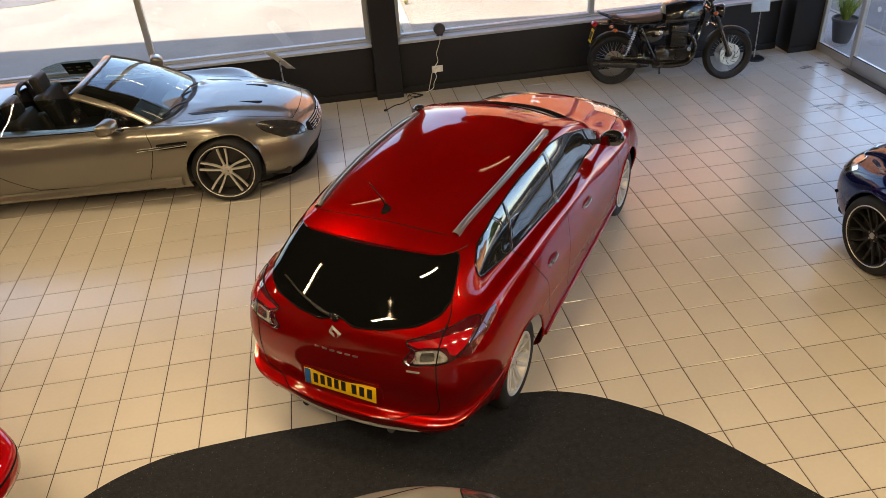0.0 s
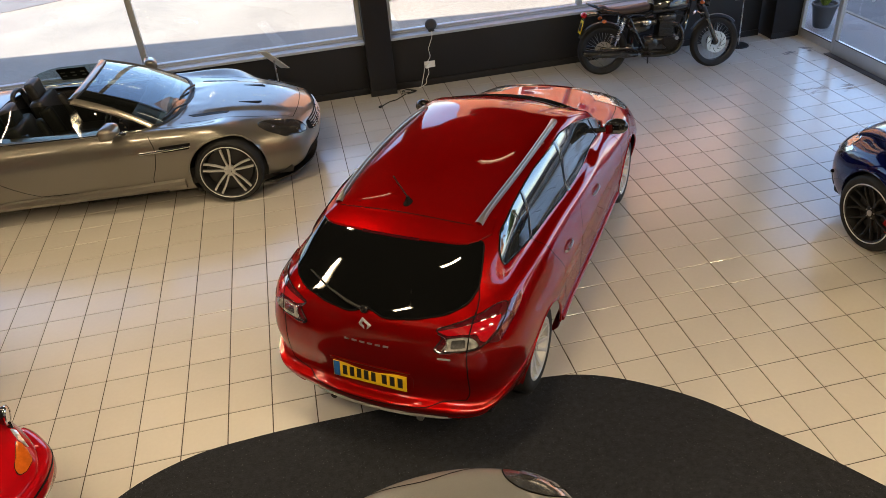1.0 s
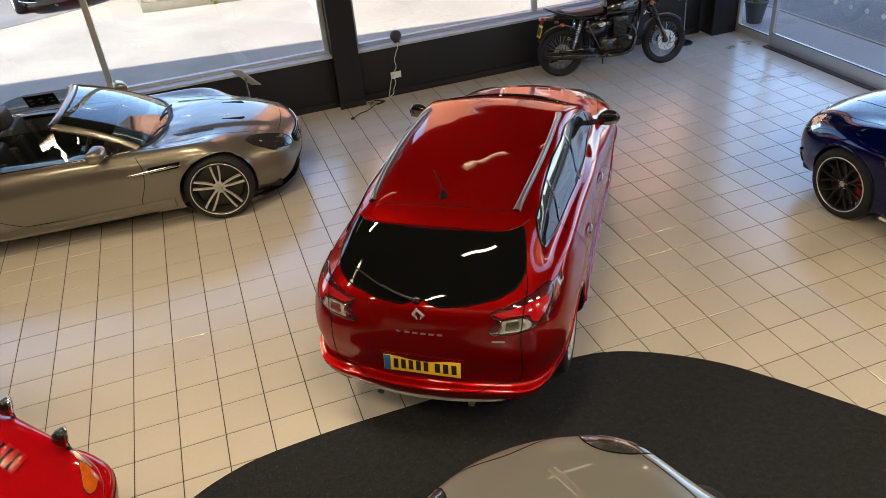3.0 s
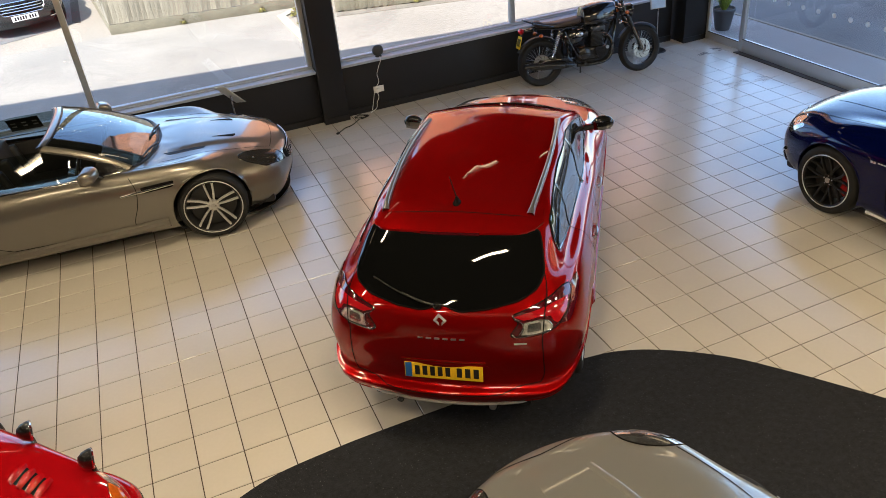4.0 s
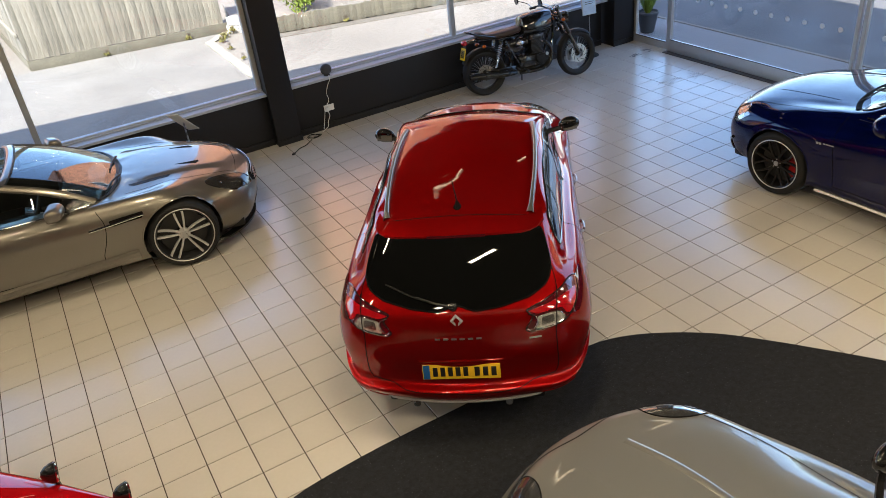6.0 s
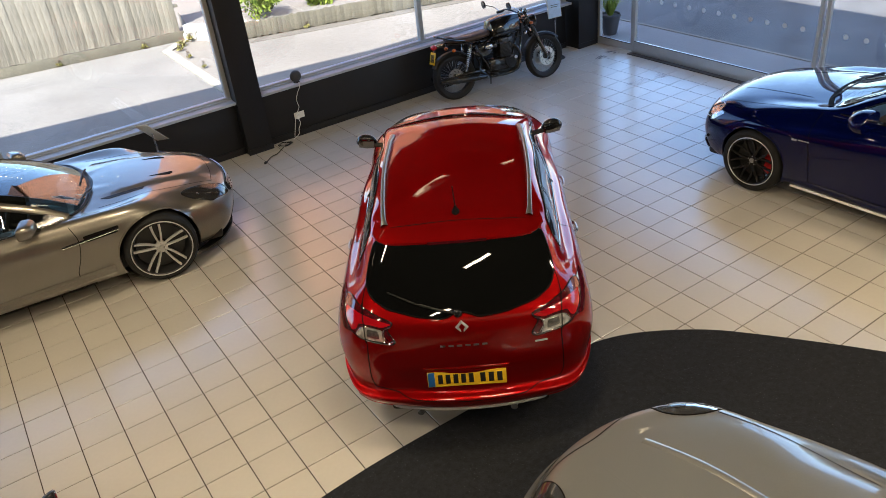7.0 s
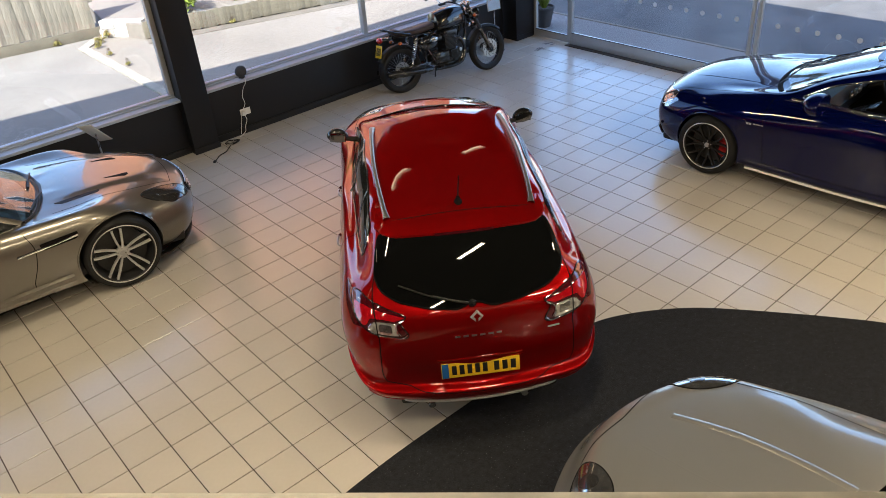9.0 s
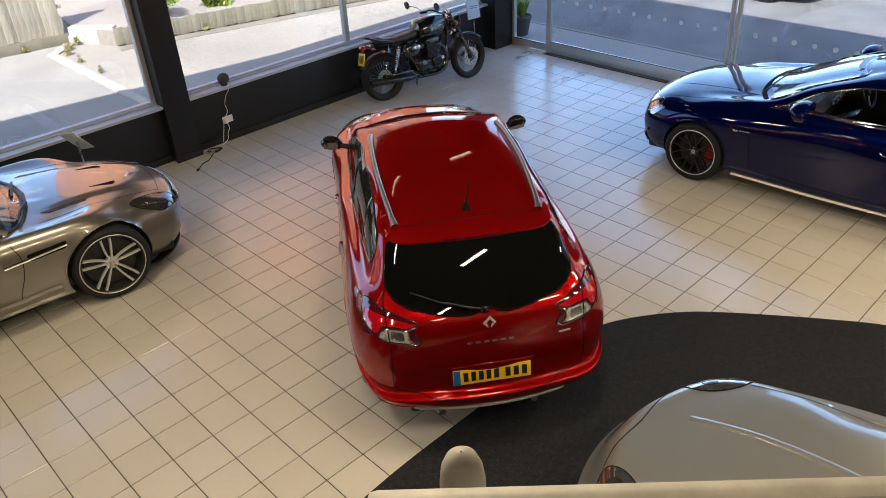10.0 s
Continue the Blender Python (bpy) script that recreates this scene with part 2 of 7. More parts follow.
b.inputs["Base Color"].default_value = tl.inputs[0].default_value = (0.92, 0.91, 0.88, 1)
l.new(b.outputs[0], mx.inputs[1])
l.new(tl.outputs[0], mx.inputs[2])
mx.inputs[0].default_value = 0.4
l.new(mx.outputs[0], n["Material Output"].inputs["Surface"])
M["card"] = m
M["card_edge"] = surface("acrylic_edge", (0.66, 0.72, 0.68), 0.15, var=0.1)
M["blue_card"] = surface("pale_blue_card", (0.42, 0.55, 0.72), 0.4, var=0.1, scale=10, fine=40)
M["pot"] = surface("grey_pot", (0.055, 0.055, 0.06), 0.7, var=0.25, scale=6, fine=60, bump=0.2)
m, n, l, b = material("etched_dot")
tr, mx = n.new("ShaderNodeBsdfTransparent"), n.new("ShaderNodeMixShader")
b.inputs["Base Color"].default_value, b.inputs["Roughness"].default_value = (0.62, 0.66, 0.70, 1), 0.6
l.new(tr.outputs[0], mx.inputs[1])
l.new(b.outputs[0], mx.inputs[2])
mx.inputs[0].default_value = 0.55
l.new(mx.outputs[0], n["Material Output"].inputs["Surface"])
M["dot"] = m
# Rail board toned darker than its edge: the top's shade is in the colour.
M["rail"] = surface("worn_cream_rail", (0.27, 0.255, 0.235), 0.55, var=0.3, scale=5, fine=40, bump=0.15)
M["rail_edge"] = surface("worn_lit_rail_edge", (0.37, 0.35, 0.32), 0.5, var=0.3, scale=9, fine=60, bump=0.15)
M["tube"] = emitter("fluorescent_diffuser", LAMP_COLOUR, 4.5)
M["tube_dim"] = emitter("dimmed_diffuser", LAMP_COLOUR, 0.3)
M["white_wall"] = surface("whitewashed_block", (0.40, 0.38, 0.33), 0.85, var=0.4, scale=3, fine=40, bump=0.3)
M["kerb_pale"] = surface("pale_kerb", (0.30, 0.275, 0.215), 0.9, var=0.4, scale=4, fine=40, bump=0.4)
M["yard_tar"] = surface("faded_tarmac", (0.190, 0.175, 0.148), 0.92, var=0.3, scale=0.8, fine=30, bump=0.3)
M["worn"] = surface("worn_brown_patch", (0.07, 0.045, 0.03), 0.6, var=0.4, scale=14, fine=60)
M["dark_stain"] = surface("dried_dirt", (0.15, 0.14, 0.135), 0.8, var=0.7, scale=14, fine=60)
M["stain"] = surface("dried_scuff", (0.34, 0.325, 0.30), 0.7, var=0.6, scale=12, fine=60)


# ---- mesh tools ----
def part(name, bm, mat, parent=None, label="", smooth=True, normals=True):
    """Link a bmesh as one mesh object, under a thing or a part."""
    if normals:
        bmesh.ops.recalc_face_normals(bm, faces=bm.faces)
    me = bpy.data.meshes.new(name)
    bm.to_mesh(me)
    bm.free()
    if smooth:
        me.polygons.foreach_set("use_smooth", [True] * len(me.polygons))
        me.set_sharp_from_angle(angle=radians(38))
    me.materials.append(M[mat])
    ob = new(name, me)
    if parent is not None:
        ob.parent = parent
    if label:
        tagged(ob, label=label)
    return ob


def thing(name, m, label, category, group="", kind=""):
    ob = new(name)
    ob.empty_display_size = 0.2
    ob.matrix_world = m
    return tagged(ob, label, category, group, kind)


def box(bm, size, at=(0, 0, 0), bevel=0.0, rot=None, seg=2):
    g = bmesh.ops.create_cube(bm, size=1.0)["verts"]
    m = Matrix.Translation(at) @ (rot or Matrix()) @ Matrix.Diagonal((*size, 1))
    bmesh.ops.transform(bm, matrix=m, verts=g)
    if bevel:
        edges = list({e for v in g for e in v.link_edges})
        bmesh.ops.bevel(bm, geom=edges, offset=bevel, segments=seg, affect="EDGES", profile=0.6)
    return bm


def along(a, b):
    """A turn that takes z to the way from a to b."""
    return (Vector(b) - Vector(a)).to_track_quat("Z", "Y").to_matrix().to_4x4()


def rod(bm, a, b, r, r2=None, seg=14):
    a, b = Vector(a), Vector(b)
    m = Matrix.Translation((a + b) / 2) @ along(a, b)
    bmesh.ops.create_cone(bm, cap_ends=True, segments=seg, radius1=r, radius2=r if r2 is None else r2, depth=(b - a).length, matrix=m)
    return bm


def ball(bm, at, size, rot=None, u=18, v=12):
    m = Matrix.Translation(at) @ (rot or Matrix()) @ Matrix.Diagonal((*size, 1))
    bmesh.ops.create_uvsphere(bm, u_segments=u, v_segments=v, radius=1.0, matrix=m)
    return bm


def spline(pts, m, closed=False, mirror=False):
    """Centripetal Catmull-Rom through pts, m steps a span."""
    p = [Vector(q) for q in pts]
    n = len(p)
    if mirror:
        flip = lambda a: Vector((a.x, -a.y, a.z))
        ext = [flip(p[1])] + p + [flip(p[-2])]
    elif closed:
        ext = [p[-1]] + p + [p[0], p[1]]
    else:
        ext = [p[0] * 2 - p[1]] + p + [p[-1] * 2 - p[-2]]
    out = []
    for i in range(n if closed else n - 1):
        a, b, c, d = ext[i:i + 4]
        t0 = 0.0
        t1 = t0 + max((b - a).length, 1e-6) ** 0.5
        t2 = t1 + max((c - b).length, 1e-6) ** 0.5
        t3 = t2 + max((d - c).length, 1e-6) ** 0.5
        for k in range(m):
            t = t1 + (t2 - t1) * k / m
            a1 = a * ((t1 - t) / (t1 - t0)) + b * ((t - t0) / (t1 - t0))
            a2 = b * ((t2 - t) / (t2 - t1)) + c * ((t - t1) / (t2 - t1))
            a3 = c * ((t3 - t) / (t3 - t2)) + d * ((t - t2) / (t3 - t2))
            b1 = a1 * ((t2 - t) / (t2 - t0)) + a2 * ((t - t0) / (t2 - t0))
            b2 = a2 * ((t3 - t) / (t3 - t1)) + a3 * ((t - t1) / (t3 - t1))
            out.append(b1 * ((t2 - t) / (t2 - t1)) + b2 * ((t - t1) / (t2 - t1)))
    if not closed:
        out.append(p[-1].copy())
    return out


def tube(bm, pts, r, seg=8, m=6, smooth=True, closed=False, taper=None):
    """A round tube along a spline through pts."""
    path = spline(pts, m, closed) if smooth and len(pts) > 2 else [Vector(p) for p in pts]
    n = len(path)
    rings = []
    up = Vector((0, 0, 1))
    for i, p in enumerate(path):
        q0 = path[i - 1] if (i or closed) else p
        q1 = path[(i + 1) % n] if (i < n - 1 or closed) else p
        d = (q1 - q0).normalized()
        s = d.cross(up)
        if s.length < 0.15:
            s = d.cross(Vector((0, 1, 0)))
        s.normalize()
        u = s.cross(d)
        rr = r if taper is None else r + (taper - r) * i / max(n - 1, 1)
        rings.append([bm.verts.new(p + (s * math.cos(a) + u * math.sin(a)) * rr) for a in [2 * math.pi * k / seg for k in range(seg)]])
    for i in range(n if closed else n - 1):
        a, b = rings[i], rings[(i + 1) % n]
        for k in range(seg):
            bm.faces.new((a[k], a[(k + 1) % seg], b[(k + 1) % seg], b[k]))
    if not closed:
        bm.faces.new(rings[0])
        bm.faces.new(rings[-1][::-1])
    return bm


def turned(bm, profile, seg=48, m=None):
    """Revolve (radius, height) pairs round the local y axis."""
    rings = []
    mat = m or Matrix()
    for r, h in profile:
        rings.append([bm.verts.new(mat @ Vector((r * math.cos(a), h, r * math.sin(a)))) for a in [2 * math.pi * k / seg for k in range(seg)]])
    for a, b in zip(rings, rings[1:]):
        for k in range(seg):
            bm.faces.new((a[k], a[(k + 1) % seg], b[(k + 1) % seg], b[k]))
    return bm


def grid_mesh(bm, rows, closed=False):
    vs = [[bm.verts.new(p) for p in row] for row in rows]
    for a, b in zip(vs, vs[1:]):
        k = len(a)
        for i in range(k if closed else k - 1):
            bm.faces.new((a[i], a[(i + 1) % k], b[(i + 1) % k], b[i]))
    return vs


def rounded(pts, r, m=4):
    """A 2D polygon with its corners rounded."""
    out = []
    n = len(pts)
    for i in range(n):
        p, a, b = Vector(pts[i]), Vector(pts[i - 1]), Vector(pts[(i + 1) % n])
        ra = min(r, (a - p).length * 0.45)
        rb = min(r, (b - p).length * 0.45)
        s, e = p + (a - p).normalized() * ra, p + (b - p).normalized() * rb
        for k in range(m + 1):
            t = k / m
            out.append(s * (1 - t) ** 2 + p * 2 * t * (1 - t) + e * t * t)
    return out


def slab(bm, pts, z0, z1, bevel=0.0):
    """A flat plate with the outline pts between two heights."""
    lo = [bm.verts.new((p[0], p[1], z0)) for p in pts]
    hi = [bm.verts.new((p[0], p[1], z1)) for p in pts]
    bm.faces.new(lo[::-1])
    top = bm.faces.new(hi)
    n = len(pts)
    for i in range(n):
        bm.faces.new((lo[i], lo[(i + 1) % n], hi[(i + 1) % n], hi[i]))
    if bevel:
        bmesh.ops.bevel(bm, geom=list(top.edges), offset=bevel, segments=2, affect="EDGES")
    return bm


# ---- car tools ----
def ring(xr, xf, w, z, rb=0.25, fb=0.3, x4=-1.35, x8=1.35):
    """One level line round half a car, from the tail's middle along the flank to the nose's middle.
    w, z: half widths and heights at tail, rear wheel, middle, front wheel and nose."""
    wr, w4, w6, w8, wf = w
    zr, z4, z6, z8, zf = z
    x3, x9 = xr + 1.3 * rb, xf - 1.3 * fb
    if x3 > x4 - 0.05:
        x3 = x4 - 0.05
    if x9 < x8 + 0.05:
        x9 = x8 + 0.05
    return [Vector(p) for p in (
        (xr, 0, zr), (xr + 0.12 * rb, 0.45 * wr, zr), (xr + 0.5 * rb, 0.86 * wr, zr), (x3, wr * 1.005, zr * 0.6 + z4 * 0.4),
        (x4, w4, z4), (x4 * 0.72 + x8 * 0.28, (w4 + w6) / 2, (z4 + z6) / 2), (x4 * 0.48 + x8 * 0.52, w6, z6), (x4 * 0.24 + x8 * 0.76, (w6 + w8) / 2, (z6 + z8) / 2),
        (x8, w8, z8), (x9, wf * 1.0, zf * 0.5 + z8 * 0.5), (xf - 0.5 * fb, 0.82 * wf, zf), (xf - 0.12 * fb, 0.42 * wf, zf), (xf, 0, zf))]


def loft(rings, mu=7, mv=6):
    """A smooth half shell through the level lines."""
    fine = [spline(r, mu, mirror=True) for r in rings]
    cols = [spline([f[i] for f in fine], mv) for i in range(len(fine[0]))]
    return [[c[j] for c in cols] for j in range(len(cols[0]))]


class Shell:
    """A car's outer skin, and ways to lay panels, strips and tubes on it."""

    def __init__(self, rings, mu=7, mv=6, shape=None):
        rows = loft(rings, mu, mv)
        if shape:
            rows = [[shape(p) for p in r] for r in rows]
        self.rows = rows
        bm = bmesh.new()
        for s in (1, -1):
            grid_mesh(bm, [[Vector((p.x, p.y * s, p.z)) for p in r] for r in rows])
        bmesh.ops.remove_doubles(bm, verts=bm.verts, dist=1e-4)
        bmesh.ops.recalc_face_normals(bm, faces=bm.faces)
        self.bm = bm
        self.tree = BVHTree.FromBMesh(bm)

    def drop(self, a, b, axis, off=0.0):
        """Set the point (a, b) of a side, end or top view down on the skin."""
        far = 6.0
        o, d = {"L": ((a, far, b), (0, -1, 0)), "R": ((a, -far, b), (0, 1, 0)), "B": ((-far, a, b), (1, 0, 0)),
                "F": ((far, a, b), (-1, 0, 0)), "T": ((a, b, far), (0, 0, -1))}[axis]
        d = Vector(d)
        hit, nor, _, _ = self.tree.ray_cast(Vector(o), d)
        if hit is None:
            hit, nor, _, _ = self.tree.find_nearest(Vector({"L": (a, 0.8, b), "R": (a, -0.8, b), "B": (-2.1, a, b), "F": (2.1, a, b), "T": (a, b, 1.2)}[axis]))
        if nor.dot(d) > 0:
            nor = -nor
        return hit + nor * off

    def cut_circle(self, x, z, r, ymin):
        """A wheel arch: an opening in both flanks with a clean round edge."""
        bm = self.bm
        ins = {v for v in bm.verts if abs(v.co.y) > ymin and math.hypot(v.co.x - x, v.co.z - z) < r}
        dead = [f for f in bm.faces if all(v in ins for v in f.verts)]
        bmesh.ops.delete(bm, geom=dead, context="FACES")
        for v in ins:
            if v.is_valid and v.link_faces:
                d = Vector((v.co.x - x, v.co.z - z))
                if d.length > 1e-4:
                    d = d.normalized() * r
                    v.co.x, v.co.z = x + d.x, z + d.y

    def cut_poly(self, poly, axis, test):
        """An opening with the outline poly in a side (xz) or top (xy) view."""
        bm = self.bm
        pick = (lambda c: (c.x, c.z)) if axis in "LR" else ((lambda c: (c.x, c.y)) if axis == "T" else (lambda c: (c.y, c.z)))
        n = len(poly)

        def inside(q):
            c = False
            for i in range(n):
                (x1, y1), (x2, y2) = poly[i][:2], poly[i - 1][:2]
                if (y1 > q[1]) != (y2 > q[1]) and q[0] < (x2 - x1) * (q[1] - y1) / (y2 - y1) + x1:
                    c = not c
            return c
        ins = {v for v in bm.verts if test(v.co) and inside(pick(v.co))}
        dead = [f for f in bm.faces if all(v in ins for v in f.verts)]
        bmesh.ops.delete(bm, geom=dead, context="FACES")
        for v in ins:
            if v.is_valid and v.link_faces:
                q = Vector(pick(v.co))
                best, bp = 9, q
                for i in range(n):
                    a, b = Vector(poly[i][:2]), Vector(poly[i - 1][:2])
                    ab = b - a
                    t = max(0, min(1, (q - a).dot(ab) / max(ab.length_squared, 1e-9)))
                    c = a + ab * t
                    if (c - q).length < best:
                        best, bp = (c - q).length, c
                if axis in "LR":
                    v.co.x, v.co.z = bp
                elif axis == "T":
                    v.co.x, v.co.y = bp
                else:
                    v.co.y, v.co.z = bp

    def panel(self, poly, axis, off=0.004, res=0.05, lip=0.006):
        """A thin shaped panel lying on the skin, with edges turned in."""
        bm = bmesh.new()
        bm.faces.new([bm.verts.new((p[0], p[1], 0)) for p in poly])
        for ax in (0, 1):
            lo, hi = min(p[ax] for p in poly), max(p[ax] for p in poly)
            for k in range(1, int((hi - lo) / res) + 1):
                c, nn = [0, 0, 0], [0, 0, 0]
                c[ax], nn[ax] = lo + k * res, 1
                bmesh.ops.bisect_plane(bm, geom=bm.verts[:] + bm.edges[:] + bm.faces[:], plane_co=c, plane_no=nn, dist=1e-5)
        rim = [e for e in bm.edges if e.is_boundary]
        ext = bmesh.ops.extrude_edge_only(bm, edges=rim)["geom"]
        low = {v for v in ext if isinstance(v, bmesh.types.BMVert)}
        for v in bm.verts:
            v.co = self.drop(v.co.x, v.co.y, axis, off - lip if v in low else off)
        return bm

    def strip(self, pts, width, axis, off=0.0012, m=8, smooth=True, bm=None):
        """A narrow flat strip on the skin, for panel gaps and trims."""
        line = spline([(p[0], p[1], 0) for p in pts], m) if smooth and len(pts) > 2 else None
        if line is None:
            line = []
            for a, b in zip(pts, pts[1:]):
                line += [Vector((a[0] + (b[0] - a[0]) * k / m, a[1] + (b[1] - a[1]) * k / m, 0)) for k in range(m)]
            line.append(Vector((pts[-1][0], pts[-1][1], 0)))
        bm = bm or bmesh.new()
        rows = []
        co = [self.drop(p.x, p.y, axis, off) for p in line]
        no = [(self.drop(p.x, p.y, axis, off + 0.01) - c).normalized() for p, c in zip(line, co)]
        for i, c in enumerate(co):
            d = (co[min(i + 1, len(co) - 1)] - co[max(i - 1, 0)]).normalized()
            s = d.cross(no[i]).normalized() * width / 2
            rows.append([c - s, c + no[i] * width * 0.12, c + s])
        grid_mesh(bm, rows)
        return bm

    def bead(self, pts, r, axis, off=0.0, m=8, closed=False, bm=None, seg=8):
        """A round bead along a line on the skin."""
        line = spline([(p[0], p[1], 0) for p in pts], m, closed)
        return tube(bm or bmesh.new(), [self.drop(p.x, p.y, axis, off) for p in line], r, seg=seg, smooth=False, closed=closed)


def wheel(parent, at, side, radius, width, rim_r, style, rim_mat, face_mat, caliper="", label="", turn=0.0):
    """A wheel: tyre, rim with spokes, disc, hub cap. side: 1 faces +y, -1 faces -y."""
    w = new("wheel")
    w.parent = parent
    w.matrix_local = pose(*at, 0, 0, (0 if side > 0 else 180) + turn)
    tagged(w, label=label or "alloy wheel with a black tyre")
    h = width / 2
    bm = bmesh.new()
    r, q = radius, rim_r
    turned(bm, [(q - 0.012, -h * 0.9), (q + 0.006, -h), (q + (r - q) * 0.5, -h * 1.03), (r - 0.016, -h * 0.92), (r - 0.004, -h * 0.75), (r, -h * 0.3), (r, h * 0.3),
                (r - 0.004, h * 0.75), (r - 0.016, h * 0.92), (q + (r - q) * 0.5, h * 1.03), (q + 0.006, h), (q - 0.012, h * 0.9)], 64)
    part("tyre", bm, "rubber", w)
    bm = bmesh.new()
    turned(bm, [(q - 0.014, h * 0.86), (q + 0.005, h * 0.97), (q - 0.004, h * 1.0), (q - 0.018, h * 0.93), (q - 0.028, h * 0.6), (q - 0.05, 0), (q - 0.03, -h * 0.9), (q - 0.005, -h * 0.95)], 64)
    part("rim", bm, rim_mat, w)
    if rim_mat != "rim_silver":
        bm = turned(bmesh.new(), [(q - 0.002, h * 0.955), (q + 0.0065, h * 0.99), (q - 0.002, h * 1.02), (q - 0.006, h * 0.99), (q - 0.010, h * 0.80)], 64)
        part("rim_edge", bm, "rim_silver", w, "bright machined rim edge")
    bm = bmesh.new()
    for a0, spread, wi, wo in style:
        # one spoke from the hub out to the rim, bowed inwards
        pts = []
        for s in range(7):
            t = s / 6
            rr = 0.045 + (q - 0.068) * t
            a = radians(a0 + spread * t)
            ww = wi + (wo - wi) * t
            c, sn = math.cos(a), math.sin(a)
            yy = h * (0.62 + 0.30 * t ** 1.6)
            dx, dz = -sn * ww, c * ww
            pts.append([(rr * c - dx, yy - 0.022, rr * sn - dz), (rr * c - dx * 0.8, yy, rr * sn - dz * 0.8), (rr * c, yy + 0.003, rr * sn),
                        (rr * c + dx * 0.8, yy, rr * sn + dz * 0.8), (rr * c + dx, yy - 0.022, rr * sn + dz)])
        grid_mesh(bm, pts)
    part("spokes", bm, face_mat, w)
    bm = bmesh.new()
    turned(bm, [(0.0005, h * 0.72), (0.024, h * 0.715), (0.030, h * 0.68), (0.056, h * 0.66), (0.060, h * 0.5), (0.055, h * 0.3)], 32)
    part("hub", bm, face_mat, w)
    bm = bmesh.new()
    turned(bm, [(0.0005, h * 0.75), (0.026, h * 0.745), (0.028, h * 0.70)], 24)
    part("hub_cap", bm, "satin", w, "silver centre cap")
    for k in range(5):
        bm = bmesh.new()
        a = 2 * math.pi * k / 5 + 0.3
        rod(bm, (0.044 * math.cos(a), h * 0.6, 0.044 * math.sin(a)), (0.044 * math.cos(a), h * 0.71, 0.044 * math.sin(a)), 0.007, seg=6)
        part("wheel_bolt", bm, "steel", w)
    bm = bmesh.new()
    turned(bm, [(0.07, h * 0.12), (q - 0.055, h * 0.12), (q - 0.055, h * -0.05), (0.07, h * -0.05)], 48)
    part("brake_disc", bm, "steel" if rim_mat == "rim_silver" else "rim_dark", w)
    if caliper:
        bm = bmesh.new()
        rr = q - 0.085
        rows = []
        for k in range(9):
            a = radians(-38 + 76 * k / 8) + (0 if side > 0 else math.pi) + math.pi
            rows.append([Vector((math.cos(a) * x, y, math.sin(a) * x)) for x, y in ((rr - 0.05, h * 0.3), (rr + 0.03, h * 0.3), (rr + 0.035, h * 0.1), (rr - 0.05, h * 0.1))])
        grid_mesh(bm, rows, closed=True)
        part("brake_caliper", bm, caliper, w)
    return w


def five_double(n=5, gap=13, wi=0.016, wo=0.014, phase=0):
    out = []
    for k in range(n):
        a = phase + 360 * k / n
        out += [(a - 15, 15 - gap, wi, wo), (a + 15, gap - 15, wi, wo)]
    return out


def y_spokes(n=10, gap=11, wi=0.012, wo=0.009, phase=0):
    out = []
    for k in range(n):
        a = phase + 360 * k / n
        out += [(a, -gap, wi, wo), (a, gap, wi, wo)]
    return out


def number_bars(parent, frame_m, width, height, mat, band=True, marks=((0.13, 0.55), (0.6, 0.36))):
    """A registration plate whose characters are plain bars."""
    p = new("number_plate")
    p.parent = parent
    p.matrix_local = frame_m
    bm = box(bmesh.new(), (width, 0.006, height), (0, 0, 0), 0.0025)
    part("plate", bm, mat, p, "number plate with plain dark bars")
    if band:
        bm = box(bmesh.new(), (width * 0.085, 0.003, height * 0.96), (-width * 0.45, -0.003, 0), 0.001)
        part("band", bm, "plate_b", p, "blue end band")
    for start, span in marks:
        k = max(1, int(round(span / 0.1)))
        for i in range(k):
            bm = box(bmesh.new(), (width * span / k * 0.62, 0.002, height * 0.62), (-width / 2 + width * (start + span * (i + 0.5) / k), -0.0035, 0), 0.0006)
            part("bar", bm, "ink", p)
    return p


# ---- the setting ----
WALL_Y, DOOR_X, ROOF = 9.66, 6.56, 4.5
X0, Y0, HEAD = -9.0, -6.0, 3.05


def block(name, lo, hi, mat, parent=None, bevel=0.004, label=""):
    s = [b - a for a, b in zip(lo, hi)]
    c = [(a + b) / 2 for a, b in zip(lo, hi)]
    return part(name, box(bmesh.new(), s, c, bevel), mat, parent, label)


bm = bmesh.new()
bmesh.ops.create_grid(bm, x_segments=2, y_segments=2, size=0.5, matrix=Matrix.Translation((-1.2, 1.9, -0.005)) @ Matrix.Diagonal((15.6, 15.8, 1, 1)))
floor = part("floor", bm, "grout")
tagged(floor, "cream square ceramic tiles with dark brown grout joints", "floor", kind="structure")

# charcoal carpet area, a rounded shape laid on the tiles
edge = spline([(-2.75, 2.2, 0), (-2.45, 3.05, 0), (-2.02, 3.575, 0), (-1.6, 3.785, 0), (-1.1, 3.85, 0), (-0.2, 3.86, 0), (0.94, 3.835, 0), (1.22, 3.775, 0), (1.5, 3.63, 0),
               (1.86, 3.34, 0), (2.1, 3.045, 0), (2.31, 2.75, 0), (2.52, 2.44, 0), (2.75, 2.05, 0), (3.3, 0.6, 0), (3.0, -1.6, 0), (0, -3, 0), (-2.6, -1.5, 0), (-3.0, 0.5, 0)], 8, closed=True)
carpet = part("carpet", slab(bmesh.new(), edge, -0.003, 0.007, 0.003), "carpet")
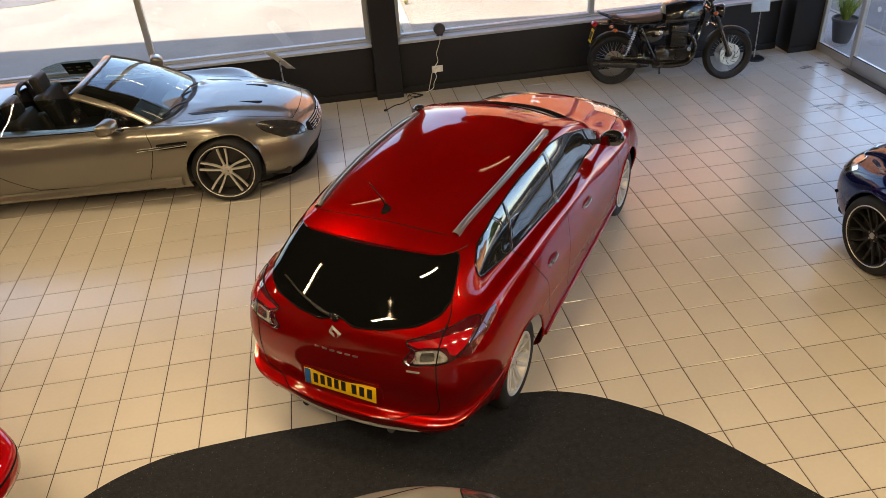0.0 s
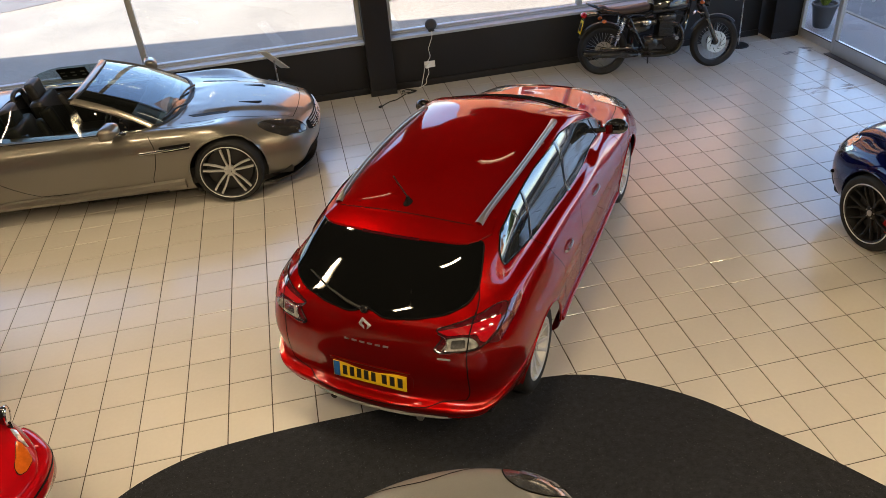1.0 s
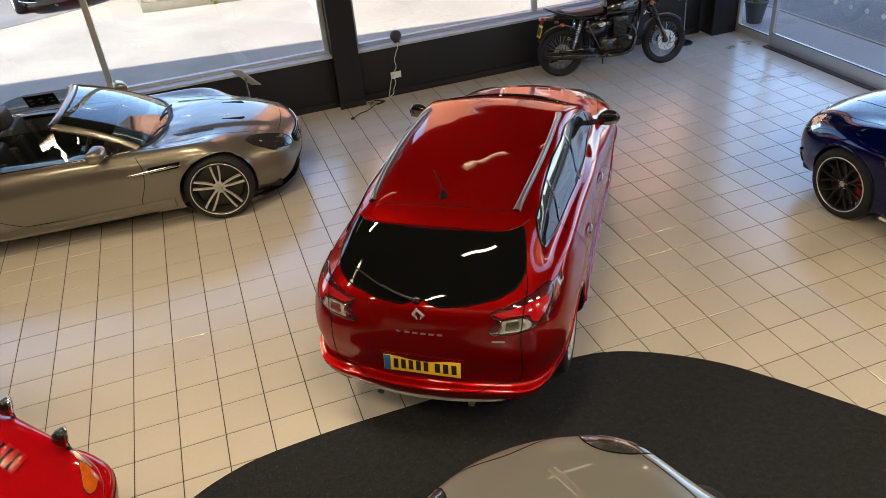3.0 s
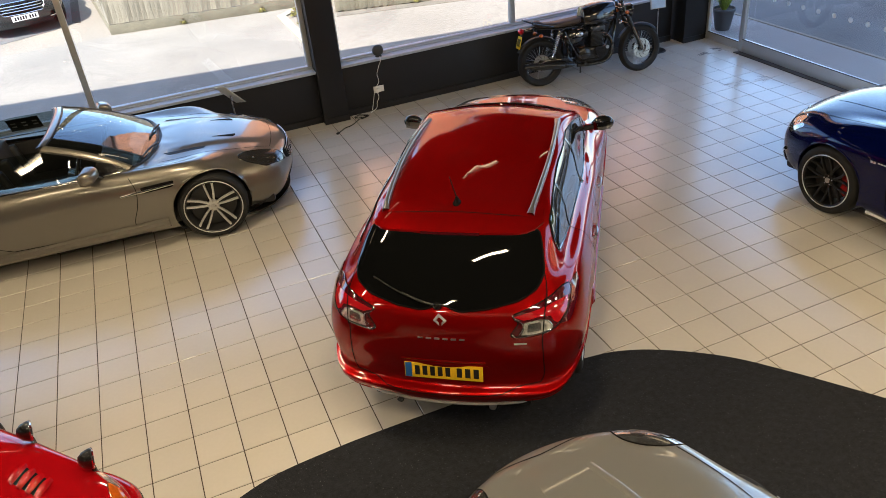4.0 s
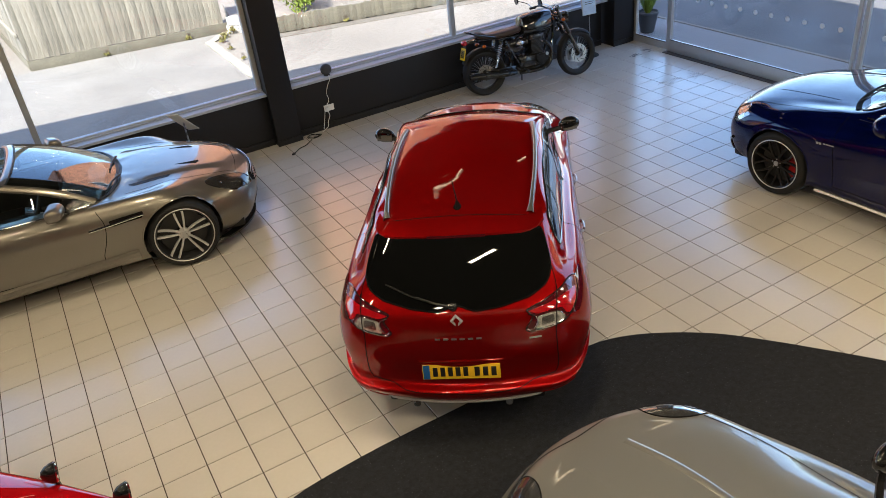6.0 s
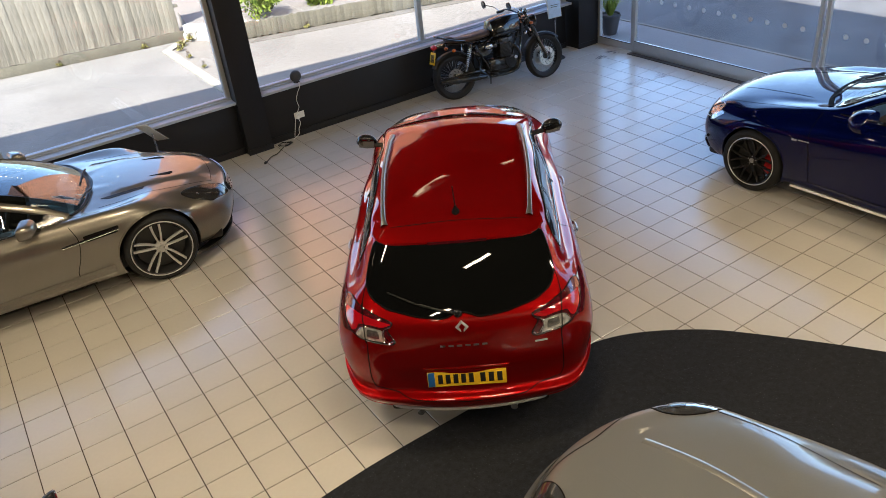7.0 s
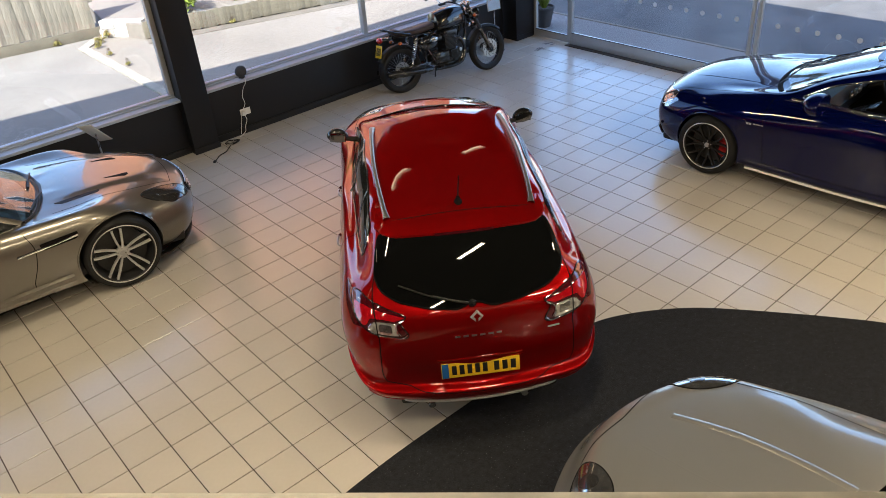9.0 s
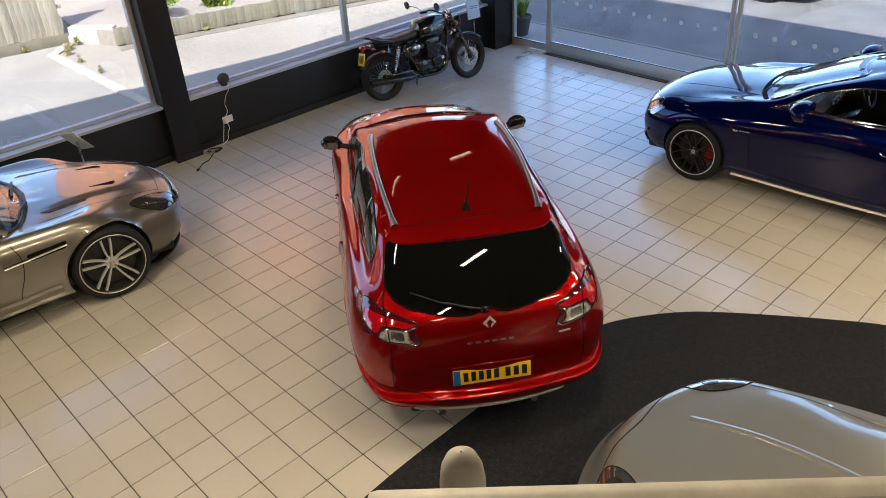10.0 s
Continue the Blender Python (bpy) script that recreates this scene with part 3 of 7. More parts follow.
tagged(carpet, "charcoal carpet with a curved edge laid over tiles", "carpet", kind="structure")

# window wall: dark dado, sill, pillar, posts and panes
wall_n = tagged(new("wall_north"), "charcoal painted dado wall below large shop windows", "wall", kind="structure")
for a, b in ((X0, 0.46), (0.80, 6.16)):
    block("dado", (a, WALL_Y + 0.06, -0.02), (b, WALL_Y + 0.24, 0.70), "dark_paint", wall_n)
    block("skirting", (a, WALL_Y + 0.042, 0.0), (b, WALL_Y + 0.06, 0.085), "dark_paint", wall_n)
block("lintel", (X0, WALL_Y, HEAD), (DOOR_X + 0.2, WALL_Y + 0.24, ROOF), "dark_paint", wall_n)
pillar = tagged(new("wall_pillar"), "charcoal painted square pillar between shop windows", "pillar", kind="structure")
block("shaft", (0.46, WALL_Y - 0.07, 0), (0.80, WALL_Y + 0.26, ROOF), "dark_paint", pillar, 0.006)
block("skirting", (0.452, WALL_Y - 0.078, 0), (0.808, WALL_Y - 0.07, 0.075), "dark_paint", pillar, 0.003)
corner = tagged(new("wall_pillar"), "charcoal painted corner pillar beside the glass door", "pillar", kind="structure")
block("shaft", (6.22, WALL_Y - 0.19, 0), (6.72, WALL_Y + 0.26, ROOF), "dark_paint", corner, 0.006)
block("skirting", (6.208, WALL_Y - 0.202, 0), (6.60, WALL_Y - 0.19, 0.08), "dark_paint", corner, 0.003)


def shop_window(name, a, b, posts):
    w = tagged(new(name), "large shop window in a grey metal frame with a pale sill", "window", kind="structure")
    block("window_sill", (a, WALL_Y - 0.03, 0.70), (b, WALL_Y + 0.13, 0.735), "sill", w, 0.006)
    block("window_frame", (a, WALL_Y + 0.13, 0.70), (b, WALL_Y + 0.20, 0.775), "sill", w)
    block("window_frame", (a, WALL_Y + 0.105, 0.735), (b, WALL_Y + 0.13, 0.752), "sill", w, 0.003)
    block("window_frame", (a, WALL_Y + 0.13, HEAD - 0.06), (b, WALL_Y + 0.20, HEAD), "sill", w)
    ends = [a, *posts, b]
    for k, x in enumerate(ends):
        hw = 0.035 if 0 < k < len(ends) - 1 else 0.03
        x = x + 0.03 if k == 0 else (x - 0.03 if k == len(ends) - 1 else x)
        block("post", (x - hw, WALL_Y + 0.125, 0.775), (x + hw, WALL_Y + 0.205, HEAD - 0.06), "alu", w)
    for x, y in zip(ends, ends[1:]):
        p = block("pane", (x + 0.03, WALL_Y + 0.162, 0.775), (y - 0.03, WALL_Y + 0.168, HEAD - 0.06), "pane", w, 0)
        p.visible_shadow = False
    return w


shop_window("window_1", X0 + 0.1, 0.46, (-5.6, -2.28))
shop_window("window_2", 0.80, 6.22, (3.44,))

# glass door wall
door_wall = tagged(new("wall_east"), "white wall above and beside the glazed entrance", "wall", kind="structure")
block("lintel", (DOOR_X, Y0, 3.45), (DOOR_X + 0.2, WALL_Y, ROOF), "wall", door_wall)
block("pier", (DOOR_X, Y0, 0), (DOOR_X + 0.2, -1.0, 3.45), "wall", door_wall)
for name, a, b, label in (("window_3", 8.68, 9.46, "narrow side light in a grey metal frame"), ("door_1", 5.58, 8.66, "wide sliding glass door in a grey metal frame, shut"),
                          ("door_2", 2.5, 5.54, "wide sliding glass door in a grey metal frame, shut"), ("window_4", -1.0, 2.48, "large glazed panel in a grey metal frame")):
    d = tagged(new(name), label, "window" if "window" in name else "door", kind="structure")
    t = 0.05
    x0, x1 = DOOR_X + (0.03 if "door" in name else 0.07), DOOR_X + (0.09 if "door" in name else 0.13)
    low = 0.12 if b - a < 1 else 0.19
    block("stile", (x0, a, 0.012), (x1, a + t, 3.4), "alu", d)
    block("stile", (x0, b - t, 0.012), (x1, b, 3.4), "alu", d)
    block("bottom_rail", (x0 + 0.001, a + t, 0.012), (x1 - 0.001, b - t, low), "alu", d)
    block("top_rail", (x0 + 0.001, a + t, 3.3), (x1 - 0.001, b - t, 3.4), "alu", d)
    p = block("pane", ((x0 + x1) / 2 - 0.004, a + t, low), ((x0 + x1) / 2 + 0.004, b - t, 3.3), "pane", d, 0)
    p.visible_shadow = False
    block("bead", (x0 - 0.004, a + t, low), (x0 + 0.004, b - t, low + 0.012), "alu_dark", d, 0.002)
    if "door" in name:
        y = b - 0.28
        while y > a + 0.15:
            bm = bmesh.new()
            rod(bm, ((x0 + x1) / 2 - 0.0065, y, 0.86), ((x0 + x1) / 2 - 0.0045, y, 0.86), 0.034, seg=24)
            part("dot", bm, "dot", d, "frosted round safety mark", smooth=False)
            y -= 0.255
block("door_track", (DOOR_X - 0.055, -1.0, -0.002), (DOOR_X + 0.16, 8.68, 0.012), "alu_dark")
tagged(bpy.data.objects["door_track"], "dark metal threshold track", "threshold", kind="structure")

for name, lo, hi in (("wall_west", (X0 - 0.2, Y0, 0), (X0, WALL_Y + 0.24, ROOF)), ("wall_south", (X0 - 0.2, Y0 - 0.2, 0), (DOOR_X + 0.2, Y0, ROOF))):
    tagged(block(name, lo, hi, "wall"), "plain white painted wall", "wall", kind="structure")
tagged(block("ceiling", (X0 - 0.2, Y0 - 0.2, ROOF), (DOOR_X + 0.2, WALL_Y + 0.26, ROOF + 0.25), "ceiling"), "dark ceiling", "ceiling", kind="structure")
# Unseen slab; its slanted edge past the walls shapes the shade on the yard.
tagged(part("roof", slab(bmesh.new(), [(-13.5, Y0 - 0.3), (DOOR_X + 0.3, Y0 - 0.3), (DOOR_X + 0.3, 9.94), (0.3, 9.94), (-13.5, 11.98)], ROOF + 0.25, ROOF + 0.7), "wall", smooth=False), "unseen roof slab drawn out to shade the yard", "roof", kind="structure")


# ---- ceiling lamps ----
def ceiling_light(mat="tube", label="white batten with warm fluorescent tubes, some added as fill"):
    e = thing("ceiling_light", Matrix(), label, "ceiling light", "ceiling lights")
    part("housing", box(bmesh.new(), (1.1, 0.16, 0.05), (0, 0, 0.025), 0.008), "white_plastic", e)
    for y in (-0.04, 0.04):
        part("lamp_tube", rod(bmesh.new(), (-0.53, y, -0.022), (0.53, y, -0.022), 0.016), mat, e, "glowing fluorescent tube")
    return e


# rows of battens: dim ones along the windows, warm ones over the floor and behind the balcony
# Unseen fill battens added: (-1.7, 6.0) and the four at x 3.1 and 5.5.
LAMPS = [(2.55, 9.12, .02), (-.40, 9.12, .02), (5.2, 9.12, .02), (-3.4, 8.9, .04), (-1.7, 6.0, 1.25), (-.13, 3.2, 1.1), (-2.3, 2.2, .9), (-4.1, 4.65, .55), (-6.4, 5.6, .5), (-6.6, 2.4, .3),
         (3.1, .7, 1.3), (5.5, 1.3, 1.2), (5.5, -.8, 1.2), (3.1, -1.9, 1.3), (-4.4, .2, .5), (.4, -.4, 1), (-1.8, -3, 1), (1.0, -3.2, 1)]
bright, dim = ceiling_light(), ceiling_light("tube_dim", "white batten with dimmed fluorescent tubes")
used = set()
for x, y, k in LAMPS:
    m = pose(x, y, ROOF - 0.052, 0, 0, 14)
    kind = dim if k < .3 else bright
    if kind in used:
        copy_thing(kind, m)
    else:
        used.add(kind)
        kind.matrix_world = m
    li = bpy.data.lights.new("tube_light", "AREA")
    li.shape, li.size, li.size_y = "RECTANGLE", 1.0, 0.09
    li.energy, li.color = LAMP_POWER * k, LAMP_COLOUR
    lo = new("tube_light", li)
    lo.matrix_world = pose(x, y, ROOF - 0.105, 0, 0, 14)

# ---- outdoors ----
bm = bmesh.new()
bmesh.ops.create_grid(bm, x_segments=4, y_segments=4, size=400, matrix=Matrix.Translation((0, 0, -0.06)))
ground = part("ground", bm, "concrete", smooth=False)
tagged(ground, "pale sunlit concrete yard", "ground", kind="structure")
road = part("road", slab(bmesh.new(), [(7.98, -60), (60, -60), (60, 40), (7.98, 12.0)], -0.2, -0.05), "asphalt", smooth=False)
tagged(road, "worn grey asphalt road", "road", kind="structure")
pave = part("pavement", slab(bmesh.new(), [(6.78, -30), (7.9, -30), (7.9, 11.8), (6.78, 11.8)], -0.2, -0.03, 0.01), "pavement", smooth=False)
tagged(pave, "grey concrete pavement strip outside the doors", "pavement", kind="structure")
kerb = part("kerb", slab(bmesh.new(), [(7.9, -30), (7.98, -30), (7.98, 11.9), (7.9, 11.9)], -0.2, -0.022, 0.01), "concrete", smooth=False)
tagged(kerb, "pale kerb edge along the pavement", "kerb", kind="structure")
kerb2 = part("kerb", slab(bmesh.new(), [(1.16, 9.95), (1.32, 9.95), (1.34, 15.9), (1.95, 16.45), (1.78, 16.6), (1.18, 16.0)], -0.2, -0.03, 0.008), "kerb_pale", smooth=False)
tagged(kerb2, "flush concrete kerb strip across the yard", "kerb", kind="structure")


def board_fence(a, b, height, width, name, label, mat, base=0.2):
    """Upright boards between two ground points, with a gravel board under them."""
    a, b = Vector((*a, -0.06)), Vector((*b, -0.06))
    d = b - a
    n = max(2, int(d.length / width))
    ang = math.degrees(math.atan2(d.y, d.x))
    e = thing(name, pose(a.x, a.y, a.z, 0, 0, ang), label, "fence")
    board = None
    for k in range(n):
        if board is None:
            bm = bmesh.new()
            box(bm, (width * 1.12, 0.018, height - base), (0, 0, (height - base) / 2), 0.003, pose(0, 0, 0, 0, 0, 5))
            board = part("board", bm, mat, e)
            ob = board
        else:
            ob = new("board", board.data)
            ob.parent = e
        ob.matrix_local = pose((k + 0.5) * width, random.uniform(-0.009, 0.009), base + random.uniform(-0.015, 0.015), random.uniform(-0.5, 0.5), random.uniform(-0.8, 0.8), random.uniform(-1.5, 1.5))
    if base > 0.05:
        part("gravel_board", box(bmesh.new(), (d.length, 0.035, base), (d.length / 2, 0.005, base / 2), 0.006), "sleeper", e, "weathered gravel board")
    for z in (height * 0.35, height * 0.85):
        part("fence_rail", box(bmesh.new(), (d.length, 0.05, 0.07), (d.length / 2, 0.045, z), 0.006), mat, e)
    return e


board_fence((-2.02, 17.1), (1.85, 16.5), 2.0, 0.098, "board_fence", "weathered closeboard timber fence with a gravel board", "fence")
board_fence((-2.02, 17.12), (-2.6, 24.0), 2.0, 0.125, "board_fence", "weathered closeboard timber fence running back", "fence")
board_fence((2.3, 15.46), (8.5, 13.8), 0.34, 0.08, "log_edging", "low timber palisade edging of a planted bed", "sleeper", 0.02)
low_wall = thing("low_wall", pose(2.12, 16.12, -0.06, 0, 0, -52), "short whitewashed block wall between the fence and the bed", "wall")
for k in range(3):
    for j in range(2):
        part("block", box(bmesh.new(), (0.30, 0.16, 0.16), (-0.30 + 0.305 * k + 0.04 * j, 0, 0.08 + 0.165 * j), 0.012), "white_wall", low_wall)
bed = part("planting_bed", slab(bmesh.new(), [(1.95, 16.55), (2.3, 15.52), (8.5, 13.87), (12, 14.5), (8, 18), (2.2, 18)], -0.1, 0.22), "concrete", smooth=False)
tagged(bed, "pale gravelled planting bed behind the edging", "planting bed", kind="structure")


faded = part("yard_tarmac", slab(bmesh.new(), [(-14, 12.2), (-6, 10.2), (1.15, 10.2), (1.17, 16.0), (1.70, 16.5), (-2.0, 17.0), (-6, 17.0), (-14, 16.4)], -0.2, -0.053), "yard_tar", smooth=False)
tagged(faded, "faded grey tarmac between the building and the fence", "tarmac", kind="structure")
patch = part("yard_patch", slab(bmesh.new(), [(-14, 16.6), (-6, 17.2), (-3.1, 18.5), (-2.68, 18.9), (-2.72, 30), (-14, 30)], -0.2, -0.052), "asphalt", smooth=False)
tagged(patch, "darker tarmac patch behind the fence", "tarmac", kind="structure")
earth = part("bare_earth", slab(bmesh.new(), [(-2.80, 18.9), (-2.62, 18.7), (-2.75, 25), (-2.95, 25), (-2.85, 21)], -0.2, -0.045), "soil", smooth=False)
tagged(earth, "strip of rough dark earth along the fence", "earth", kind="structure")
strip = part("border", slab(bmesh.new(), [(2.22, 15.15), (8.5, 13.5), (8.5, 13.78), (2.3, 15.44)], -0.2, -0.05), "soil_dry", smooth=False)
tagged(strip, "dusty brown strip along the timber edging", "border", kind="structure")


def leafy(at, size, count, leaf, mat, name, label, cat, trunk=0.0, seed=1):
    """A shrub or tree: stems and a crown of many small leaves."""
    rnd = random.Random(seed)
    e = thing(name, Matrix.Translation(at), label, cat)
    bm = bmesh.new()
    top = Vector((0, 0, trunk + size[2] * 0.6))
    tube(bm, [(0, 0, -0.05), (0.02, 0.01, trunk * 0.5 + 0.05), top * 0.8], min(0.03, size[0] * .06) + 0.05 * trunk, 8, 4, taper=0.004)
    for k in range(9):
        a = k * 2.4
        p = Vector((math.cos(a) * size[0] * 0.7, math.sin(a) * size[1] * 0.7, trunk + size[2] * rnd.uniform(0.3, 1.3)))
        s = Vector((0, 0, trunk * rnd.uniform(0.7, 1.0) + 0.08))
        tube(bm, [s, (s + p) / 2 + Vector((0, 0, 0.08)), p], min(0.012, size[0] * .03) + 0.02 * trunk, 6, 3, taper=0.002)
    part("trunk", bm, "bark", e)
    verts, faces = [], []
    lumps = [(Vector((rnd.uniform(-1, 1) * size[0] * 0.62, rnd.uniform(-1, 1) * size[1] * 0.62, trunk + size[2] * rnd.uniform(0.25, 1.45))), rnd.uniform(0.28, 0.52)) for _ in range(16)]
    for k in range(count):
        c, rr = lumps[k % len(lumps)]
        v = Vector((rnd.gauss(0, 1), rnd.gauss(0, 1), rnd.gauss(0, 1)))
        v = v.normalized() * rr * rnd.random() ** 0.4
        p = c + Vector((v.x * size[0], v.y * size[1], v.z * size[2]))
        if p.z < 0.03:
            continue
        r = Euler((rnd.uniform(0, 6.3), rnd.uniform(0, 6.3), rnd.uniform(0, 6.3))).to_matrix()
        s = leaf * rnd.uniform(0.6, 1.3)
        i = len(verts)
        for q in ((-s, 0, 0), (0, s * 0.45, 0.1 * s), (s, 0, 0), (0, -s * 0.45, 0.1 * s)):
            verts.append(p + r @ Vector(q))
        faces.append((i, i + 1, i + 2, i + 3))
    me = bpy.data.meshes.new("crown")
    me.from_pydata([tuple(v) for v in verts], [], faces)
    me.materials.append(M[mat])
    c = new("crown", me)
    c.parent = e
    return e


for k, (x, y, s) in enumerate(((3.2, 15.72, 0.60), (4.5, 15.65, 0.36), (5.9, 15.2, 0.3), (7.2, 14.9, 0.4))):
    leafy((x, y, 0.2), (s, s, s * 0.62), 1500, 0.045, "leaf", "shrub", "bright green leafy shrub in the planted bed", "shrub", seed=k + 3)
for k, (x, y, s) in enumerate(((1.48, 15.75, .09), (1.62, 16.05, .11), (1.85, 16.25, .13), (2.3, 15.75, .08), (1.44, 15.1, .06), (1.43, 14.2, .05), (1.0, 16.58, .08), (-.6, 16.86, .07), (3.9, 15.0, .07))):
    leafy((x, y, -0.055), (s, s, s * .7), 160, 0.022, "leaf_dry", "weed", "dry yellow-green weed in the yard's cracks", "weed", seed=k + 60)
for k, (x, y, s) in enumerate(((21, -0.5, 2.2), (22, 8, 2.0), (21, -9, 2.3))):
    leafy((x, y, -0.05), (s, s, s * 0.8), 3500, 0.26, "leaf_dark" if k % 2 else "leaf", "tree", "broad green roadside tree", "tree", trunk=1.9, seed=k + 20)


# brick house across the yard, seen mirrored in the car paint
def brick_house(at, w, d, h, turn=0):
    e = thing("brick_house", Matrix.Translation(at) @ pose(0, 0, 0, 0, 0, turn), "sunlit orange brick house with white windows and a tiled roof", "house")
    part("wall", box(bmesh.new(), (w, d, h), (0, 0, h / 2), 0.02), "brick", e)
    bm = bmesh.new()
    vs = [bm.verts.new(p) for p in ((-w / 2 - 0.3, -d / 2 - 0.3, h), (w / 2 + 0.3, -d / 2 - 0.3, h), (w / 2 + 0.3, d / 2 + 0.3, h), (-w / 2 - 0.3, d / 2 + 0.3, h), (-w / 2 - 0.3, 0, h + 2.6), (w / 2 + 0.3, 0, h + 2.6))]
    for f in ((0, 1, 5, 4), (2, 3, 4, 5), (0, 4, 3), (1, 2, 5), (3, 2, 1, 0)):
        bm.faces.new([vs[i] for i in f])
    part("roof", bm, "roof_tile", e, smooth=False)
    for zz in [1.6 + 2.6 * k for k in range(int((h - 0.6) / 2.6))]:
        x = -w / 2 + 1.4
        while x < w / 2 - 1:
            win = new("window")
            win.parent = e
            win.matrix_local = pose(x, -d / 2 - 0.02, zz)
            part("frame", box(bmesh.new(), (1.3, 0.08, 1.25), (0, 0, 0), 0.01), "white_plastic", win)
            for sx in (-0.3, 0.3):
                part("pane", box(bmesh.new(), (0.52, 0.02, 1.08), (sx, -0.04, 0)), "dark_glass", win)
            x += 2.6
    return e


brick_house((9.0, 23.2, -0.06), 8.8, 8, 12.4)
brick_house((31, -5, -0.06), 22, 8, 5.6, -90)
brick_house((-13, 38, -0.06), 12, 8, 5.6)

# pot with a plant outside the side light
pot = thing("plant_pot", pose(7.20, 9.74, -0.03) @ Matrix.Scale(0.72, 4), "tall grey planter with a spiky shrub by the entrance", "planter")
part("pot", turned(bmesh.new(), [(0.001, 0.0), (0.15, 0.0), (0.165, 0.03), (0.23, 0.40), (0.255, 0.44), (0.25, 0.48), (0.225, 0.48), (0.215, 0.43), (0.001, 0.42)], 40, pose(0, 0, 0, 90, 0, 0)), "pot", pot)
part("soil", turned(bmesh.new(), [(0.001, 0.44), (0.12, 0.45), (0.218, 0.43)], 30, pose(0, 0, 0, 90, 0, 0)), "soil", pot, "dark soil")
rnd = random.Random(5)
bm = bmesh.new()
for k in range(150):
    a, lean, ln = rnd.uniform(0, 6.28), rnd.uniform(0.1, 1.0), rnd.uniform(0.35, 0.75)
    s = Vector((math.cos(a) * 0.05, math.sin(a) * 0.05, 0.43))
    o = Vector((math.cos(a), math.sin(a), 0))
    side = Vector((-o.y, o.x, 0)) * 0.008
    pts = [s, s + o * lean * ln * 0.35 + Vector((0, 0, ln * 0.6)), s + o * lean * ln * 0.8 + Vector((0, 0, ln * (1 - lean * 0.45)))]
    rows = [[p - side * f, p + side * f] for p, f in zip(pts, (1, 0.9, 0.1))]
    grid_mesh(bm, rows)
part("leaves", bm, "leaf", pot, "spiky green leaves", smooth=False)

# ---- mezzanine rail ----
rail_dir = Vector((0.7071, -0.7071, 0))
mz = thing("balcony_rail", pose(-2.965, 1.145, 3.690, 0, 0, -45), "worn cream painted balcony rail", "railing")
part("top_board", box(bmesh.new(), (3.6, 0.15, 0.035), (1.8, -0.0755, -0.0185), 0.006), "rail", mz)
part("nosing", box(bmesh.new(), (3.6, 0.012, 0.03), (1.8, 0.002, -0.012), 0.005), "rail_edge", mz, "worn nosing, paler beside the shaded top")
part("panel", box(bmesh.new(), (3.5, 0.03, 0.95), (1.8, -0.075, -0.52), 0.004), "rail", mz)
for x in (0.1, 1.2, 2.3, 3.4):
    part("post", box(bmesh.new(), (0.06, 0.06, 1.0), (x, -0.125, -0.54), 0.005), "rail", mz)
for x, w in ((0.115, 0.045), (0.05, 0.012), (0.21, 0.014)):
    part("worn_patch", slab(bmesh.new(), [(x - w, -0.14), (x + w * 0.8, -0.145), (x + w, -0.03), (x + w * 0.4, -0.012), (x - w * 0.7, -0.02)], -0.0012, 0.0006), "worn", mz, "bare brown patch", smooth=False)
knob = thing("newel_post", pose(-2.905, 1.15, 2.671), "pale newel post with a rounded cap at the balcony rail", "post")
part("shaft", rod(bmesh.new(), (0, 0, 0), (0, 0, 0.962), 0.0110, seg=20), "rail", knob)
bm = bmesh.new()
turned(bm, [(0.0005, 1.0), (0.004, 0.9992), (0.0076, 0.996), (0.0100, 0.99), (0.0112, 0.98), (0.0114, 0.96)], 28, pose(0, 0, 0, 90, 0, 0))
part("cap", bm, "rail_edge", knob, "rounded worn cap")
mezz = part("mezzanine_floor", slab(bmesh.new(), [(-8.9, 1.3), (-3.0, 1.3), (-0.4, -1.3), (-0.4, -5.9), (-8.9, -5.9)], 2.45, 2.68), "wall", smooth=False)
tagged(mezz, "pale mezzanine floor slab", "floor", kind="structure")


